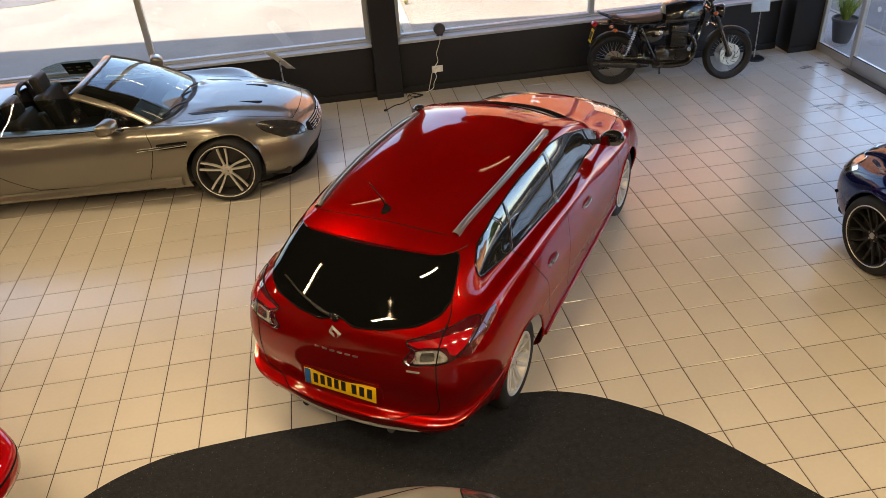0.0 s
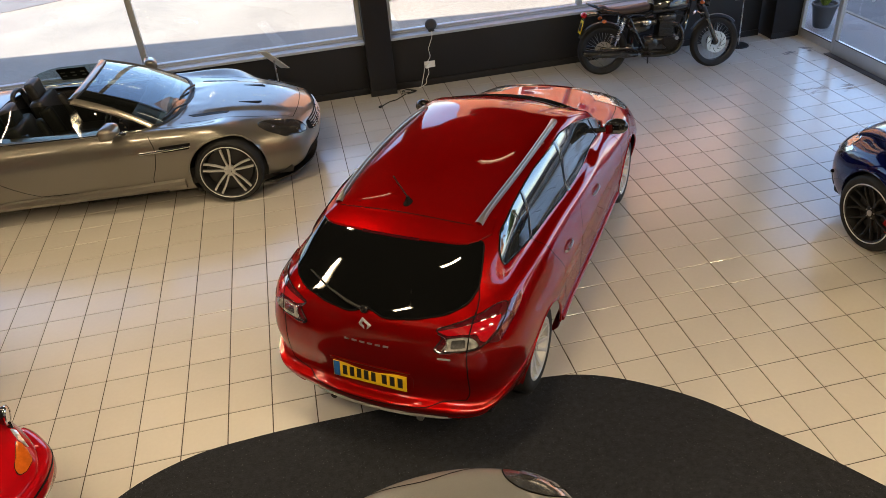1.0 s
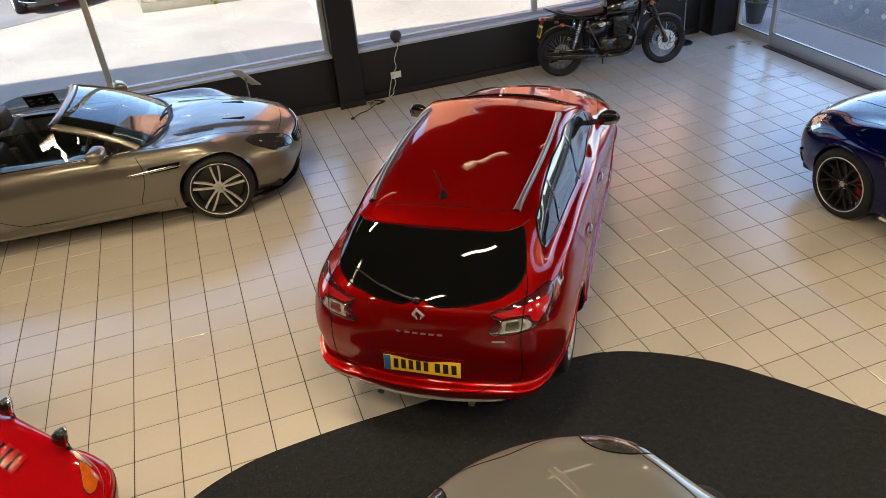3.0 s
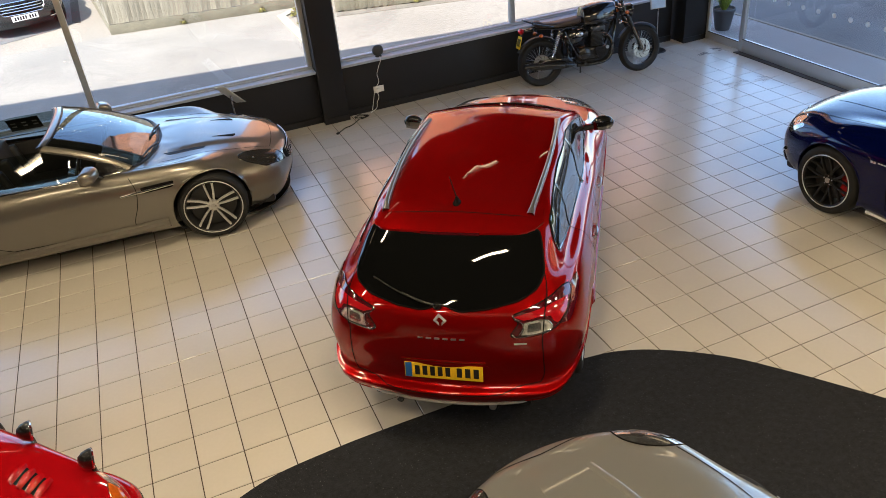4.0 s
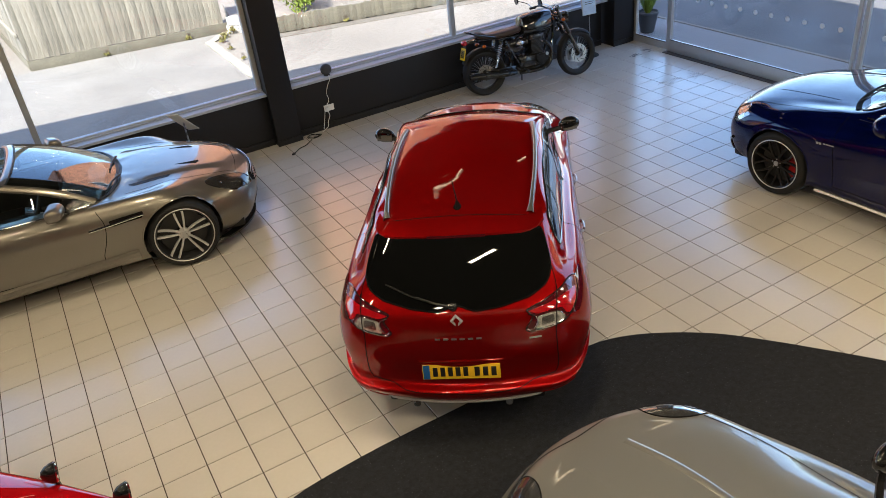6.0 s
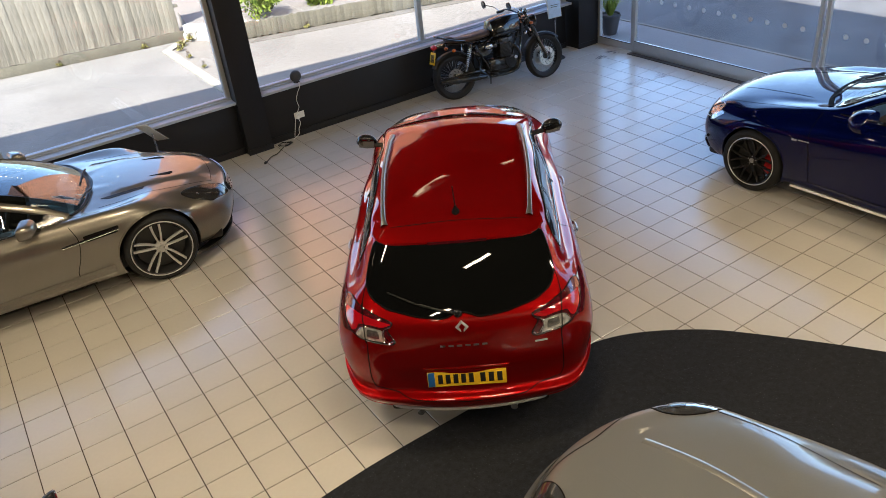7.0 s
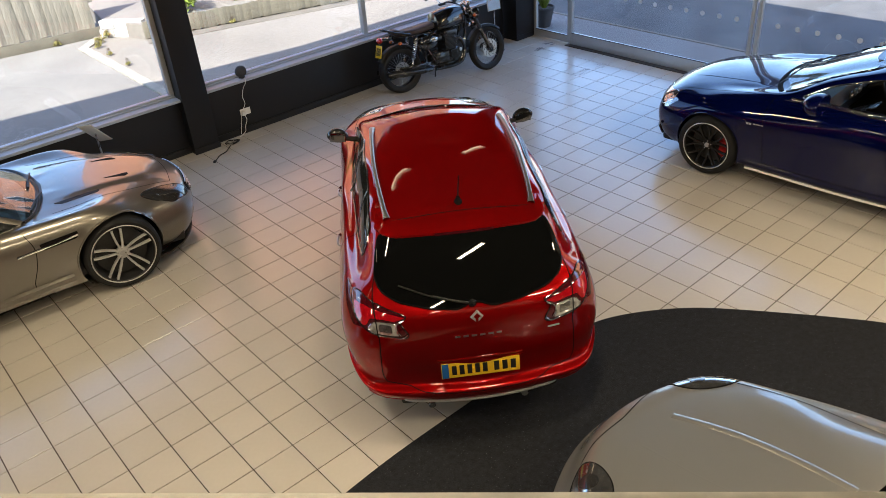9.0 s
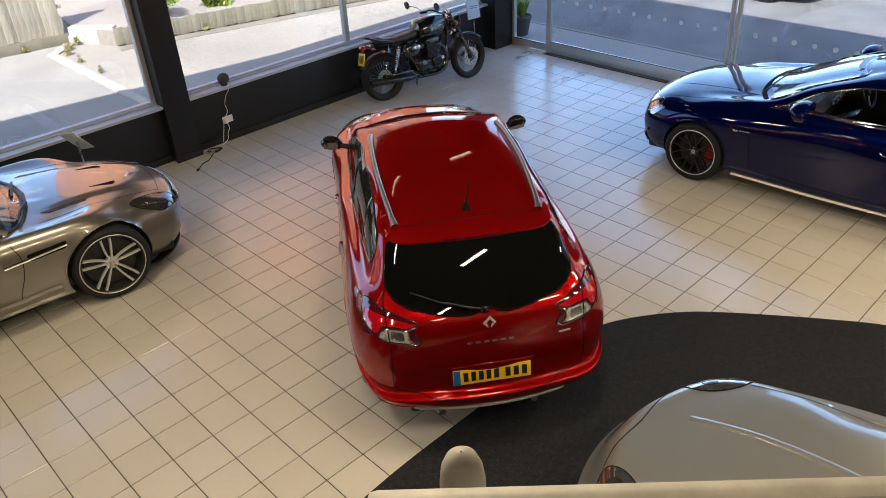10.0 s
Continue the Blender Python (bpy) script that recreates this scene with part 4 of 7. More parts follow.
# ---- red estate car ----
def red_estate():
    car = thing("estate_car", pose(0.976, 5.39, 0, 0, 0, 54.7), "metallic red estate car with silver roof rails and dark glass", "car")
    levels = [
        ring(-2.10, 2.10, (.66, .80, .82, .80, .68), (.32, .22, .20, .22, .22)),
        ring(-2.23, 2.22, (.73, .87, .87, .87, .80), (.345, .27, .25, .27, .26)),
        ring(-2.295, 2.27, (.815, .895, .885, .895, .85), (.435, .48, .40, .42, .42)),
        ring(-2.292, 2.27, (.838, .90, .888, .90, .855), (.474, .60, .43, .45, .45)),
        ring(-2.232, 2.265, (.838, .903, .892, .903, .86), (.492, .625, .48, .50, .49)),
        ring(-2.220, 2.26, (.850, .905, .895, .905, .86), (.56, .67, .58, .58, .55)),
        ring(-2.228, 2.22, (.862, .905, .90, .90, .82), (.70, .755, .72, .71, .69)),
        ring(-2.21, 2.15, (.845, .885, .885, .87, .73), (.86, .87, .84, .82, .79)),
        ring(-2.175, 1.98, (.80, .848, .862, .79, .64), (.985, .985, .94, .885, .86), x8=1.22),
        ring(-2.135, 1.60, (.755, .815, .832, .70, .58), (1.05, 1.045, .985, .945, .925), x8=1.05),
        ring(-2.05, 1.27, (.70, .725, .755, .69, .58), (1.125, 1.10, 1.04, 1.01, .985), x4=-1.4, x8=.92),
        ring(-1.88, .88, (.635, .67, .69, .655, .56), (1.265, 1.25, 1.25, 1.22, 1.21), .25, .25, -1.36, .64),
        ring(-1.71, .45, (.575, .605, .625, .60, .53), (1.36, 1.355, 1.37, 1.355, 1.36), .28, .2, -1.28, .26),
        ring(-1.54, .20, (.48, .51, .52, .50, .44), (1.405, 1.445, 1.46, 1.435, 1.43), .2, .15, -1.2, .05),
        ring(-1.25, -.10, (.25, .25, .25, .25, .22), (1.44, 1.468, 1.48, 1.465, 1.46), .1, .1, -1.05, -.22),
        ring(-1.05, -.30, (0, 0, 0, 0, 0), (1.46, 1.474, 1.484, 1.475, 1.47), .1, .1, -.9, -.45)]
    for r in levels[-3:]:
        for p in r:
            p.z = 1.462 - .046 * (p.x + .6) ** 2 - .15 * p.y ** 2
    S = Shell(levels)
    for x in (-1.352, 1.352):
        S.cut_circle(x, 0.325, 0.355, 0.55)
    part("body", S.bm.copy(), "red", car)
    # glass
    rear = [(0, 1.352), (.30, 1.346), (.562, 1.325), (.592, 1.262), (.612, 1.195), (.618, 1.152), (.590, 1.112), (.48, 1.074), (.29, 1.045), (.12, 1.034), (.075, 1.046), (.03, 1.062)]
    rear = rear + [(-a, b) for a, b in rear[:0:-1]]
    part("rear_window", S.panel(rounded(rear, .03), "B", .010, .03), "dark_glass", car, "black tinted rear window")
    part("window_seal", S.bead([tuple(q) for q in rounded(rear, .03)], .008, "B", .003, m=1, closed=True), "seam", car)
    front = [(-.50, 1.33), (.50, 1.33), (.60, 1.1), (.60, 1.02), (-.60, 1.02), (-.60, 1.1)]
    part("windscreen", S.panel(rounded(front, .05), "F", .005), "dark_glass", car)
    side = [(-1.60, 1.165), (-1.575, 1.235), (-1.45, 1.31), (-1.2, 1.355), (-.68, 1.378), (-.1, 1.36), (.2, 1.318), (.60, 1.19), (.92, 1.02), (.8, 1.0), (.1, 1.015), (-.5, 1.05), (-1.14, 1.10)]
    for ax in "LR":
        part("side_window", S.panel(rounded(side, .04), ax, .004), "side_glass", car, "dark side glass with black pillars")
        bm = S.bead(rounded(side, .04, 2), .0065, ax, .003, m=2, closed=True)
        part("window_trim", bm, "gloss_black", car)
        for a, b in (((-.26, 1.365), (-.36, 1.03)), ((-1.02, 1.36), (-1.16, 1.095)), ((.53, 1.21), (.66, 1.01))):
            bm = S.strip([a, b], .055 if a[0] > -1 and a[0] < 0 else .03, ax, .0075, smooth=False)
            part("pillar_trim", bm, "gloss_black", car)
        # panel gaps of the doors
        bm = bmesh.new()
        for pts in (((-1.15, 1.10), (-1.08, .95), (-.94, .74), (-.88, .5), (-.84, .36)), ((-.36, 1.02), (-.42, .8), (-.42, .5), (-.42, .34)),
                    ((.86, 1.0), (.93, .85), (.95, .6), (.92, .36)), ((-.84, .345), (0, .335), (.92, .345))):
            S.strip(pts, .006, ax, .0015, bm=bm)
        part("door_gap", bm, "seam", car)
        s = 1 if ax == "L" else -1
        for x in (-.80, .03):
            c = S.drop(x, .845, ax)
            h = new("door_handle")
            h.parent = car
            tagged(h, label="chrome pull handle")
            part("grip", tube(bmesh.new(), [c + Vector((-.09, -.004 * s, 0)), c + Vector((-.07, .013 * s, .003)), c + Vector((.05, .016 * s, .003)), c + Vector((.085, -.002 * s, 0))], .0105, 8, 5), "satin", h)
            part("recess", S.panel(rounded([(x - .09, .81), (x + .08, .81), (x + .08, .87), (x - .09, .87)], .03), ax, .001, lip=.001), "red", h)
        # flank crease, sill and filler flap
        part("sill_trim", S.bead([(-.95, .30), (0, .285), (.95, .30)], .022, ax, 0.0), "red", car)
        for x in (-1.352, 1.352):
            bm = S.bead([(x + .362 * math.cos(a), .325 + .362 * math.sin(a)) for a in [math.pi * (-.02 + 1.04 * k / 12) for k in range(13)]], .010, ax, -.003, m=3)
            part("arch_lip", bm, "red", car)
        # roof rail: long bowed bar on two feet
        r = new("roof_rail")
        r.parent = car
        tagged(r, label="brushed silver roof rail")
        line = [(-1.50, .495), (-1.40, .503), (-.8, .54), (-.2, .545), (.02, .54)]
        pts = [S.drop(x, y * s, "T", h) for (x, y), h in zip(line, (.008, .024, .030, .026, .010))]
        path = spline(pts, 8)
        bm = bmesh.new()
        rows = []
        for i, p in enumerate(path):
            d = (path[min(i + 1, len(path) - 1)] - path[max(i - 1, 0)]).normalized()
            o = d.cross(Vector((0, 0, 1))).normalized()
            u = o.cross(d)
            wd = .016 + .010 * (abs(2 * i / (len(path) - 1) - 1)) ** 3
            rows.append([p + o * a * wd + u * b * .012 for a, b in ((-1, -2.2), (-1, -.5), (-.9, .4), (-.55, .9), (0, 1.05), (.55, .9), (.9, .4), (1, -.5), (1, -2.2))])
        grid_mesh(bm, rows, closed=True)
        part("bar", bm, "rail_satin", r)
        # door mirror
        mir = new("door_mirror")
        mir.parent = car
        base = S.drop(.70, 1.03, ax)
        part("stalk", tube(bmesh.new(), [base, base + Vector((.0, .06 * s, .015)), base + Vector((-.01, .12 * s, .03))], .024, 8, 4), "black_plastic", mir)
        bm = ball(bmesh.new(), base + Vector((.02, .165 * s, .05)), (.056, .102, .070), pose(0, 0, 0, 4 * s, 0, -8 * s), 24, 16)
        for v in bm.verts:
            v.co.x = max(v.co.x, base.x - .022)
            k = (v.co.y * s - base.y * s - .165) / .11
            v.co.z -= .012 * k * k * (1 if k < 0 else .4)
        part("housing", bm, "gloss_black", mir, "gloss black mirror housing")
        bm = box(bmesh.new(), (.006, .15, .085), base + Vector((-.024, .162 * s, .045)), .002, pose(0, 0, 0, 4 * s, 0, -8 * s))
        part("mirror_glass", bm, "mirror_dark", mir)
        # tail lamp, split between body and tailgate
        lamp = new("tail_lamp")
        lamp.parent = car
        tagged(lamp, label="red and clear tail lamp")
        out = [(.435, .885), (.47, .864), (.62, .884), (.70, .904), (.765, .95), (.79, 1.0), (.775, 1.045), (.72, 1.068), (.63, 1.06), (.53, 1.033), (.442, 1.006), (.492, .965)]
        out = [(a * s, b) for a, b in out]
        part("lens", S.panel(rounded(out, .02), "B", .007, .03, .012), "tail_dark", lamp, "dark red lens")
        band = [(.456 * s, .998), (.54 * s, 1.016), (.63 * s, 1.030), (.70 * s, 1.035), (.768 * s, 1.02), (.765 * s, .975), (.725 * s, .933), (.70 * s, .945), (.675 * s, .985), (.60 * s, .988), (.52 * s, .978)]
        part("red_band", S.panel(rounded(band, .012), "B", .0105, .03, .006), "tail_red", lamp, "bright red band")
        clear = [(.515 * s, .963), (.60 * s, .975), (.655 * s, .970), (.695 * s, .925), (.68 * s, .908), (.61 * s, .894), (.50 * s, .885), (.52 * s, .925)]
        part("clear_lens", S.panel(rounded(clear, .015), "B", .011, .03, .006), "lens", lamp, "clear reversing and turn lens")
        part("lens_strip", S.bead([(.448 * s, .897), (.475 * s, .876), (.56 * s, .884), (.63 * s, .894)], .006, "B", .013), "chrome", lamp, "bright lower edge")
        part("lens_hook", S.bead([(.46 * s, .985), (.51 * s, .962), (.512 * s, .925), (.49 * s, .89)], .004, "B", .012), "chrome", lamp, "bright inner edge")
        part("clear_edge", S.bead(rounded(clear, .015, 2), .0032, "B", .012, m=2, closed=True), "chrome", lamp)
        part("bulb_housing", S.panel(rounded([(.545 * s, .955), (.62 * s, .962), (.625 * s, .915), (.54 * s, .905)], .012), "B", .014, .03, .004), "lamp_inner", lamp)
        part("lens_edge", S.bead(rounded(out, .02, 2), .0045, "B", .005, m=2, closed=True), "gloss_black", lamp)
        part("lamp_gap", S.strip([(.645 * s, 1.075), (.638 * s, .97), (.634 * s, .875)], .008, "B", .0145, smooth=False), "seam", lamp)
        # lamp returning on to the flank
        wing = [(-2.07, .925), (-2.07, 1.03), (-1.92, 1.048), (-1.63, 1.034), (-1.67, 1.0), (-1.86, .955), (-1.99, .905)]
        part("side_lens", S.panel(rounded(wing, .012), ax, .0065, .03, .01), "tail_dark", lamp, "dark red lens on the flank")
        # vent mouldings at the bumper's corners
        part("bumper_blade", S.bead([(.52 * s, .405), (.62 * s, .40), (.70 * s, .42), (.75 * s, .45)], .009, "B", -.003), "red", car)
        part("head_lamp", S.panel(rounded([(1.98, .86), (1.62, .90), (1.70, .80), (2.0, .70)], .03), ax, .006, .04), "lens", car, "clear headlamp")
        wheel(car, (-1.352, .745 * s, .325), s, .322, .21, .225, five_double(6, 17, .016, .013), "rim_silver", "rim_silver", label="silver twin-spoke alloy wheel")
        wheel(car, (1.352, .765 * s, .325), s, .322, .21, .225, five_double(6, 17, .016, .013), "rim_silver", "rim_silver", label="silver twin-spoke alloy wheel")
    # tailgate and roof details
    bm = bmesh.new()
    for k in (-1, 1):
        S.strip([(.622 * k, 1.16), (.648 * k, 1.08), (.634 * k, .88), (.64 * k, .72), (.64 * k, .56), (.62 * k, .51)], .007, "B", .0015, bm=bm)
    S.strip([(-.62, .51), (-.3, .468), (.3, .468), (.62, .51)], .007, "B", .0015, bm=bm)
    part("tailgate_gap", bm, "seam", car)
    bm = bmesh.new()
    S.strip([(-1.52, -.53), (-1.55, -.3), (-1.56, 0), (-1.55, .3), (-1.52, .53)], .007, "T", .0015, bm=bm)
    part("roof_gap", bm, "seam", car)
    # spoiler lip over the rear glass with its brake light
    rows = []
    for k in range(25):
        y = -.59 + 1.18 * k / 24
        e = abs(y / .59)
        p = S.drop(y, 1.358 - .036 * e ** 2, "B", 0.0)
        q = S.drop(p.x + .13, y * .97, "T", .002)
        edge_x = p.x - .03 + .02 * e ** 4
        rows.append([q, (q + p) / 2 + Vector((-.015, 0, .010)), Vector((edge_x, y, p.z + .012)), Vector((edge_x - .004, y, p.z - .002)), Vector((p.x - .004, y, p.z - .014))])
    bm = bmesh.new()
    grid_mesh(bm, rows)
    part("spoiler", bm, "red", car, "roof spoiler over the rear window")
    bm = bmesh.new()
    rr = [r for r in rows if abs(r[2].y) < .2]
    grid_mesh(bm, [[r[2] + Vector((-.002, 0, -.001)), r[3] + Vector((-.003, 0, -.004))] for r in rr])
    part("brake_light", bm, "tail_dark", car, "slim high brake light")
    # plate recess ledge, plate, badge and lettering bars
    part("plate_recess", S.panel(rounded([(-.30, .665), (.30, .665), (.29, .53), (-.29, .53)], .03), "B", .002, .05, .004), "red", car)
    c = S.drop(0, .605, "B", .008)
    number_bars(car, Matrix.Translation(c) @ pose(0, 0, 0, 0, 0, -90) @ pose(0, 0, 0, -9, 0, 0), .52, .111, "plate_y", marks=((.115, .49), (.65, .32)))
    part("plate_light_bar", S.bead([(-.28, .685), (0, .69), (.28, .685)], .010, "B", -.006), "red", car)
    badge = new("badge")
    badge.parent = car
    c = S.drop(0, .985, "B", .008)
    dia = [(0, .067), (.044, 0), (0, -.067), (-.044, 0)]
    bm = bmesh.new()
    inner = [(a * .5, b * .5) for a, b in dia]
    tilt = pose(0, 0, 0, 0, -12, 0)
    vo = [bm.verts.new(c + tilt @ Vector((-.002, a, b))) for a, b in dia]
    vm = [bm.verts.new(c + tilt @ Vector((-.014, a * .74, b * .74))) for a, b in dia]
    vi = [bm.verts.new(c + tilt @ Vector((-.003, a, b))) for a, b in inner]
    for k in range(4):
        bm.faces.new((vo[k], vo[(k + 1) % 4], vm[(k + 1) % 4], vm[k]))
        bm.faces.new((vm[k], vm[(k + 1) % 4], vi[(k + 1) % 4], vi[k]))
    part("emblem", bm, "rim_silver", badge, "chrome diamond emblem", smooth=False)
    for k in range(6):
        y = -.135 + .054 * k
        part("letter_bar", S.panel(rounded([(y - .018, .866), (y + .017, .866), (y + .017, .855), (y - .018, .855)], .003), "B", .004, .05, .004), "satin", badge, "small chrome bar")
    part("trim_bar", S.panel(rounded([(-.46, .832), (-.54, .832), (-.54, .822), (-.46, .822)], .004), "B", .005, .05, .005), "rim_silver", badge, "small chrome bar")
    # wiper
    w = new("rear_wiper")
    w.parent = car
    c0, c1, c2 = S.drop(0.02, 1.055, "B", .012), S.drop(.26, 1.095, "B", .02), S.drop(.47, 1.14, "B", .018)
    part("arm", tube(bmesh.new(), [c0, S.drop(.12, 1.068, "B", .03), c1], .010, 8, 5, taper=.007), "black_plastic", w)
    part("blade", tube(bmesh.new(), [S.drop(.10, 1.068, "B", .012), c1 + Vector((0, 0, -.006)), c2], .006, 6, 5), "black_plastic", w)
    part("spindle_cap", ball(bmesh.new(), c0, (.02, .03, .03)), "gloss_black", w)
    # aerial
    a = new("aerial")
    a.parent = car
    c = S.drop(-1.46, 0, "T", 0)
    part("base", turned(bmesh.new(), [(.0005, .055), (.012, .052), (.02, .035), (.033, .012), (.045, .0), (.046, -.006)], 24, Matrix.Translation(c) @ pose(0, 0, 0, 90, 0, 0) @ Matrix.Diagonal((1.0, .85, .62, 1))), "seam", a, "black aerial foot")
    part("whip", rod(bmesh.new(), c + Vector((-.0, 0, .04)), c + Vector((-.15, 0, .27)), .0058, .004, seg=8), "black_plastic", a)
    # lower bumper: dark diffuser, bright strip, exhaust
    bm = bmesh.new()
    S.bead([(-.56, .325), (-.49, .352), (-.3, .362), (0, .365), (.3, .362), (.49, .352), (.56, .325)], .010, "B", .006, bm=bm)
    part("bumper_strip", bm, "rim_silver", car, "thin silver strip under the bumper")
    part("diffuser", box(bmesh.new(), (.25, 1.1, .12), (-1.98, 0, .30), .03), "black_plastic", car)
    for y in (-.30, .34):
        part("exhaust_pipe", rod(bmesh.new(), (-1.95, y, .285), (-2.19, y, .285), .024, seg=20), "satin", car)
    part("underbody", box(bmesh.new(), (3.9, 1.42, .25), (0, 0, .33), .05), "black_plastic", car)
    bm = bmesh.new()
    S.strip([(1.98, -.60), (2.02, -.3), (2.04, 0), (2.02, .3), (1.98, .60)], .007, "T", .0015, bm=bm)
    for sgn in (1, -1):
        S.strip([(1.98, .60 * sgn), (1.6, .70 * sgn), (1.2, .74 * sgn)], .007, "T", .0015, bm=bm)
    part("bonnet_gap", bm, "seam", car)
    S.bm.free()
    return car


# ---- sports car shells ----
def sport_rings(nose=2.30, tail=-2.41, w=.95, belt=.84, hood=.74, tip=.60, fb=.42, deck=.90, xa=1.37):
    """Level lines of a low open sports car: sill, flank, wing tops, then bonnet, scuttle and rear deck."""
    return [
        ring(tail + .25, nose - .22, (.70, .80, .84, .80, .66), (.24, .18, .16, .17, .15), .3, fb, -1.37, xa),
        ring(tail + .08, nose - .10, (.82, .88, .90, .89, .78), (.28, .22, .20, .21, .19), .3, fb, -1.37, xa),
        ring(tail + .02, nose - .02, (.88, .935, .905, .925, .83), (.42, .38, .33, .36, .33), .3, fb, -1.37, xa),
        ring(tail, nose, (.90, w, .915, .945, .82), (.58, .52, .48, .50, .46), .3, fb, -1.37, xa),
        ring(tail + .02, nose - .05, (.88, w, .935, .945, .78), (.74, .67, .64, .665, tip - .05), .3, fb, -1.37, xa),
        ring(tail + .06, nose - .16, (.83, .91, .915, .895, .70), (.85, .80, .77, .785, tip + .02), .3, fb, -1.37, xa - .02),
        ring(tail + .12, nose - .30, (.75, .83, .86, .81, .60), (deck - .01, .865, belt, .845, tip + .075), .28, fb * .9, -1.35, xa - .09),
        ring(tail + .25, nose - .55, (.64, .74, .80, .68, .47), (deck + .01, .89, belt + .015, .85, hood - .03), .26, fb * .7, -1.30, xa - .22),
        ring(tail + .55, nose - .95, (.50, .62, .66, .50, .34), (deck + .02, .90, belt + .01, .875, hood + .05), .24, .3, -1.2, xa - .39),
        ring(tail + .95, nose - 1.20, (.28, .34, .36, .28, .20), (deck + .02, .90, .86, .86, hood + .085), .2, .2, -1.0, .75),
        ring(-1.05, .80, (0, 0, 0, 0, 0), (deck + .01, .895, .87, .87, .865), .1, .1, -.75, .5)]


def seat(parent, at, mat="leather", tall=.62):
    s = new("seat")
    s.parent = parent
    s.matrix_local = pose(*at)
    part("cushion", box(bmesh.new(), (.50, .48, .16), (.05, 0, .08), .05, seg=3), mat, s)
    bm = box(bmesh.new(), (.16, .48, tall), (-.27, 0, tall * .5 + .06), .055, pose(0, 0, 0, 0, -14, 0), seg=3)
    part("backrest", bm, mat, s)
    for y in (-.21, .21):
        part("bolster", box(bmesh.new(), (.15, .10, tall * .8), (-.20, y, tall * .45 + .06), .04, pose(0, 0, 0, 0, -14, 0), seg=3), mat, s)
    bm = box(bmesh.new(), (.11, .27, .20), (-.37, 0, tall + .13), .045, pose(0, 0, 0, 0, -10, 0), seg=3)
    part("head_restraint", bm, mat, s)
    return s


def steering(parent, at):
    w = new("steering_wheel")
    w.parent = parent
    w.matrix_local = pose(*at, 0, -66, 0)
    bm = bmesh.new()
    tube(bm, [(.18 * math.cos(a), .18 * math.sin(a), 0) for a in [k * math.pi / 8 for k in range(16)]], .016, 8, 3, closed=True)
    part("rim", bm, "leather", w)
    bm = bmesh.new()
    for a in (0.2, math.pi - .2, -math.pi / 2):
        box(bm, (.15, .03, .012), (.09 * math.cos(a), .09 * math.sin(a), -.01), .004, pose(0, 0, 0, 0, 0, math.degrees(a)))
    part("spokes", bm, "satin", w)
    part("boss", ball(bmesh.new(), (0, 0, -.005), (.06, .055, .022)), "leather", w)
    part("column", rod(bmesh.new(), (0, 0, -.02), (0, 0, -.3), .03), "black_plastic", w)
    return w


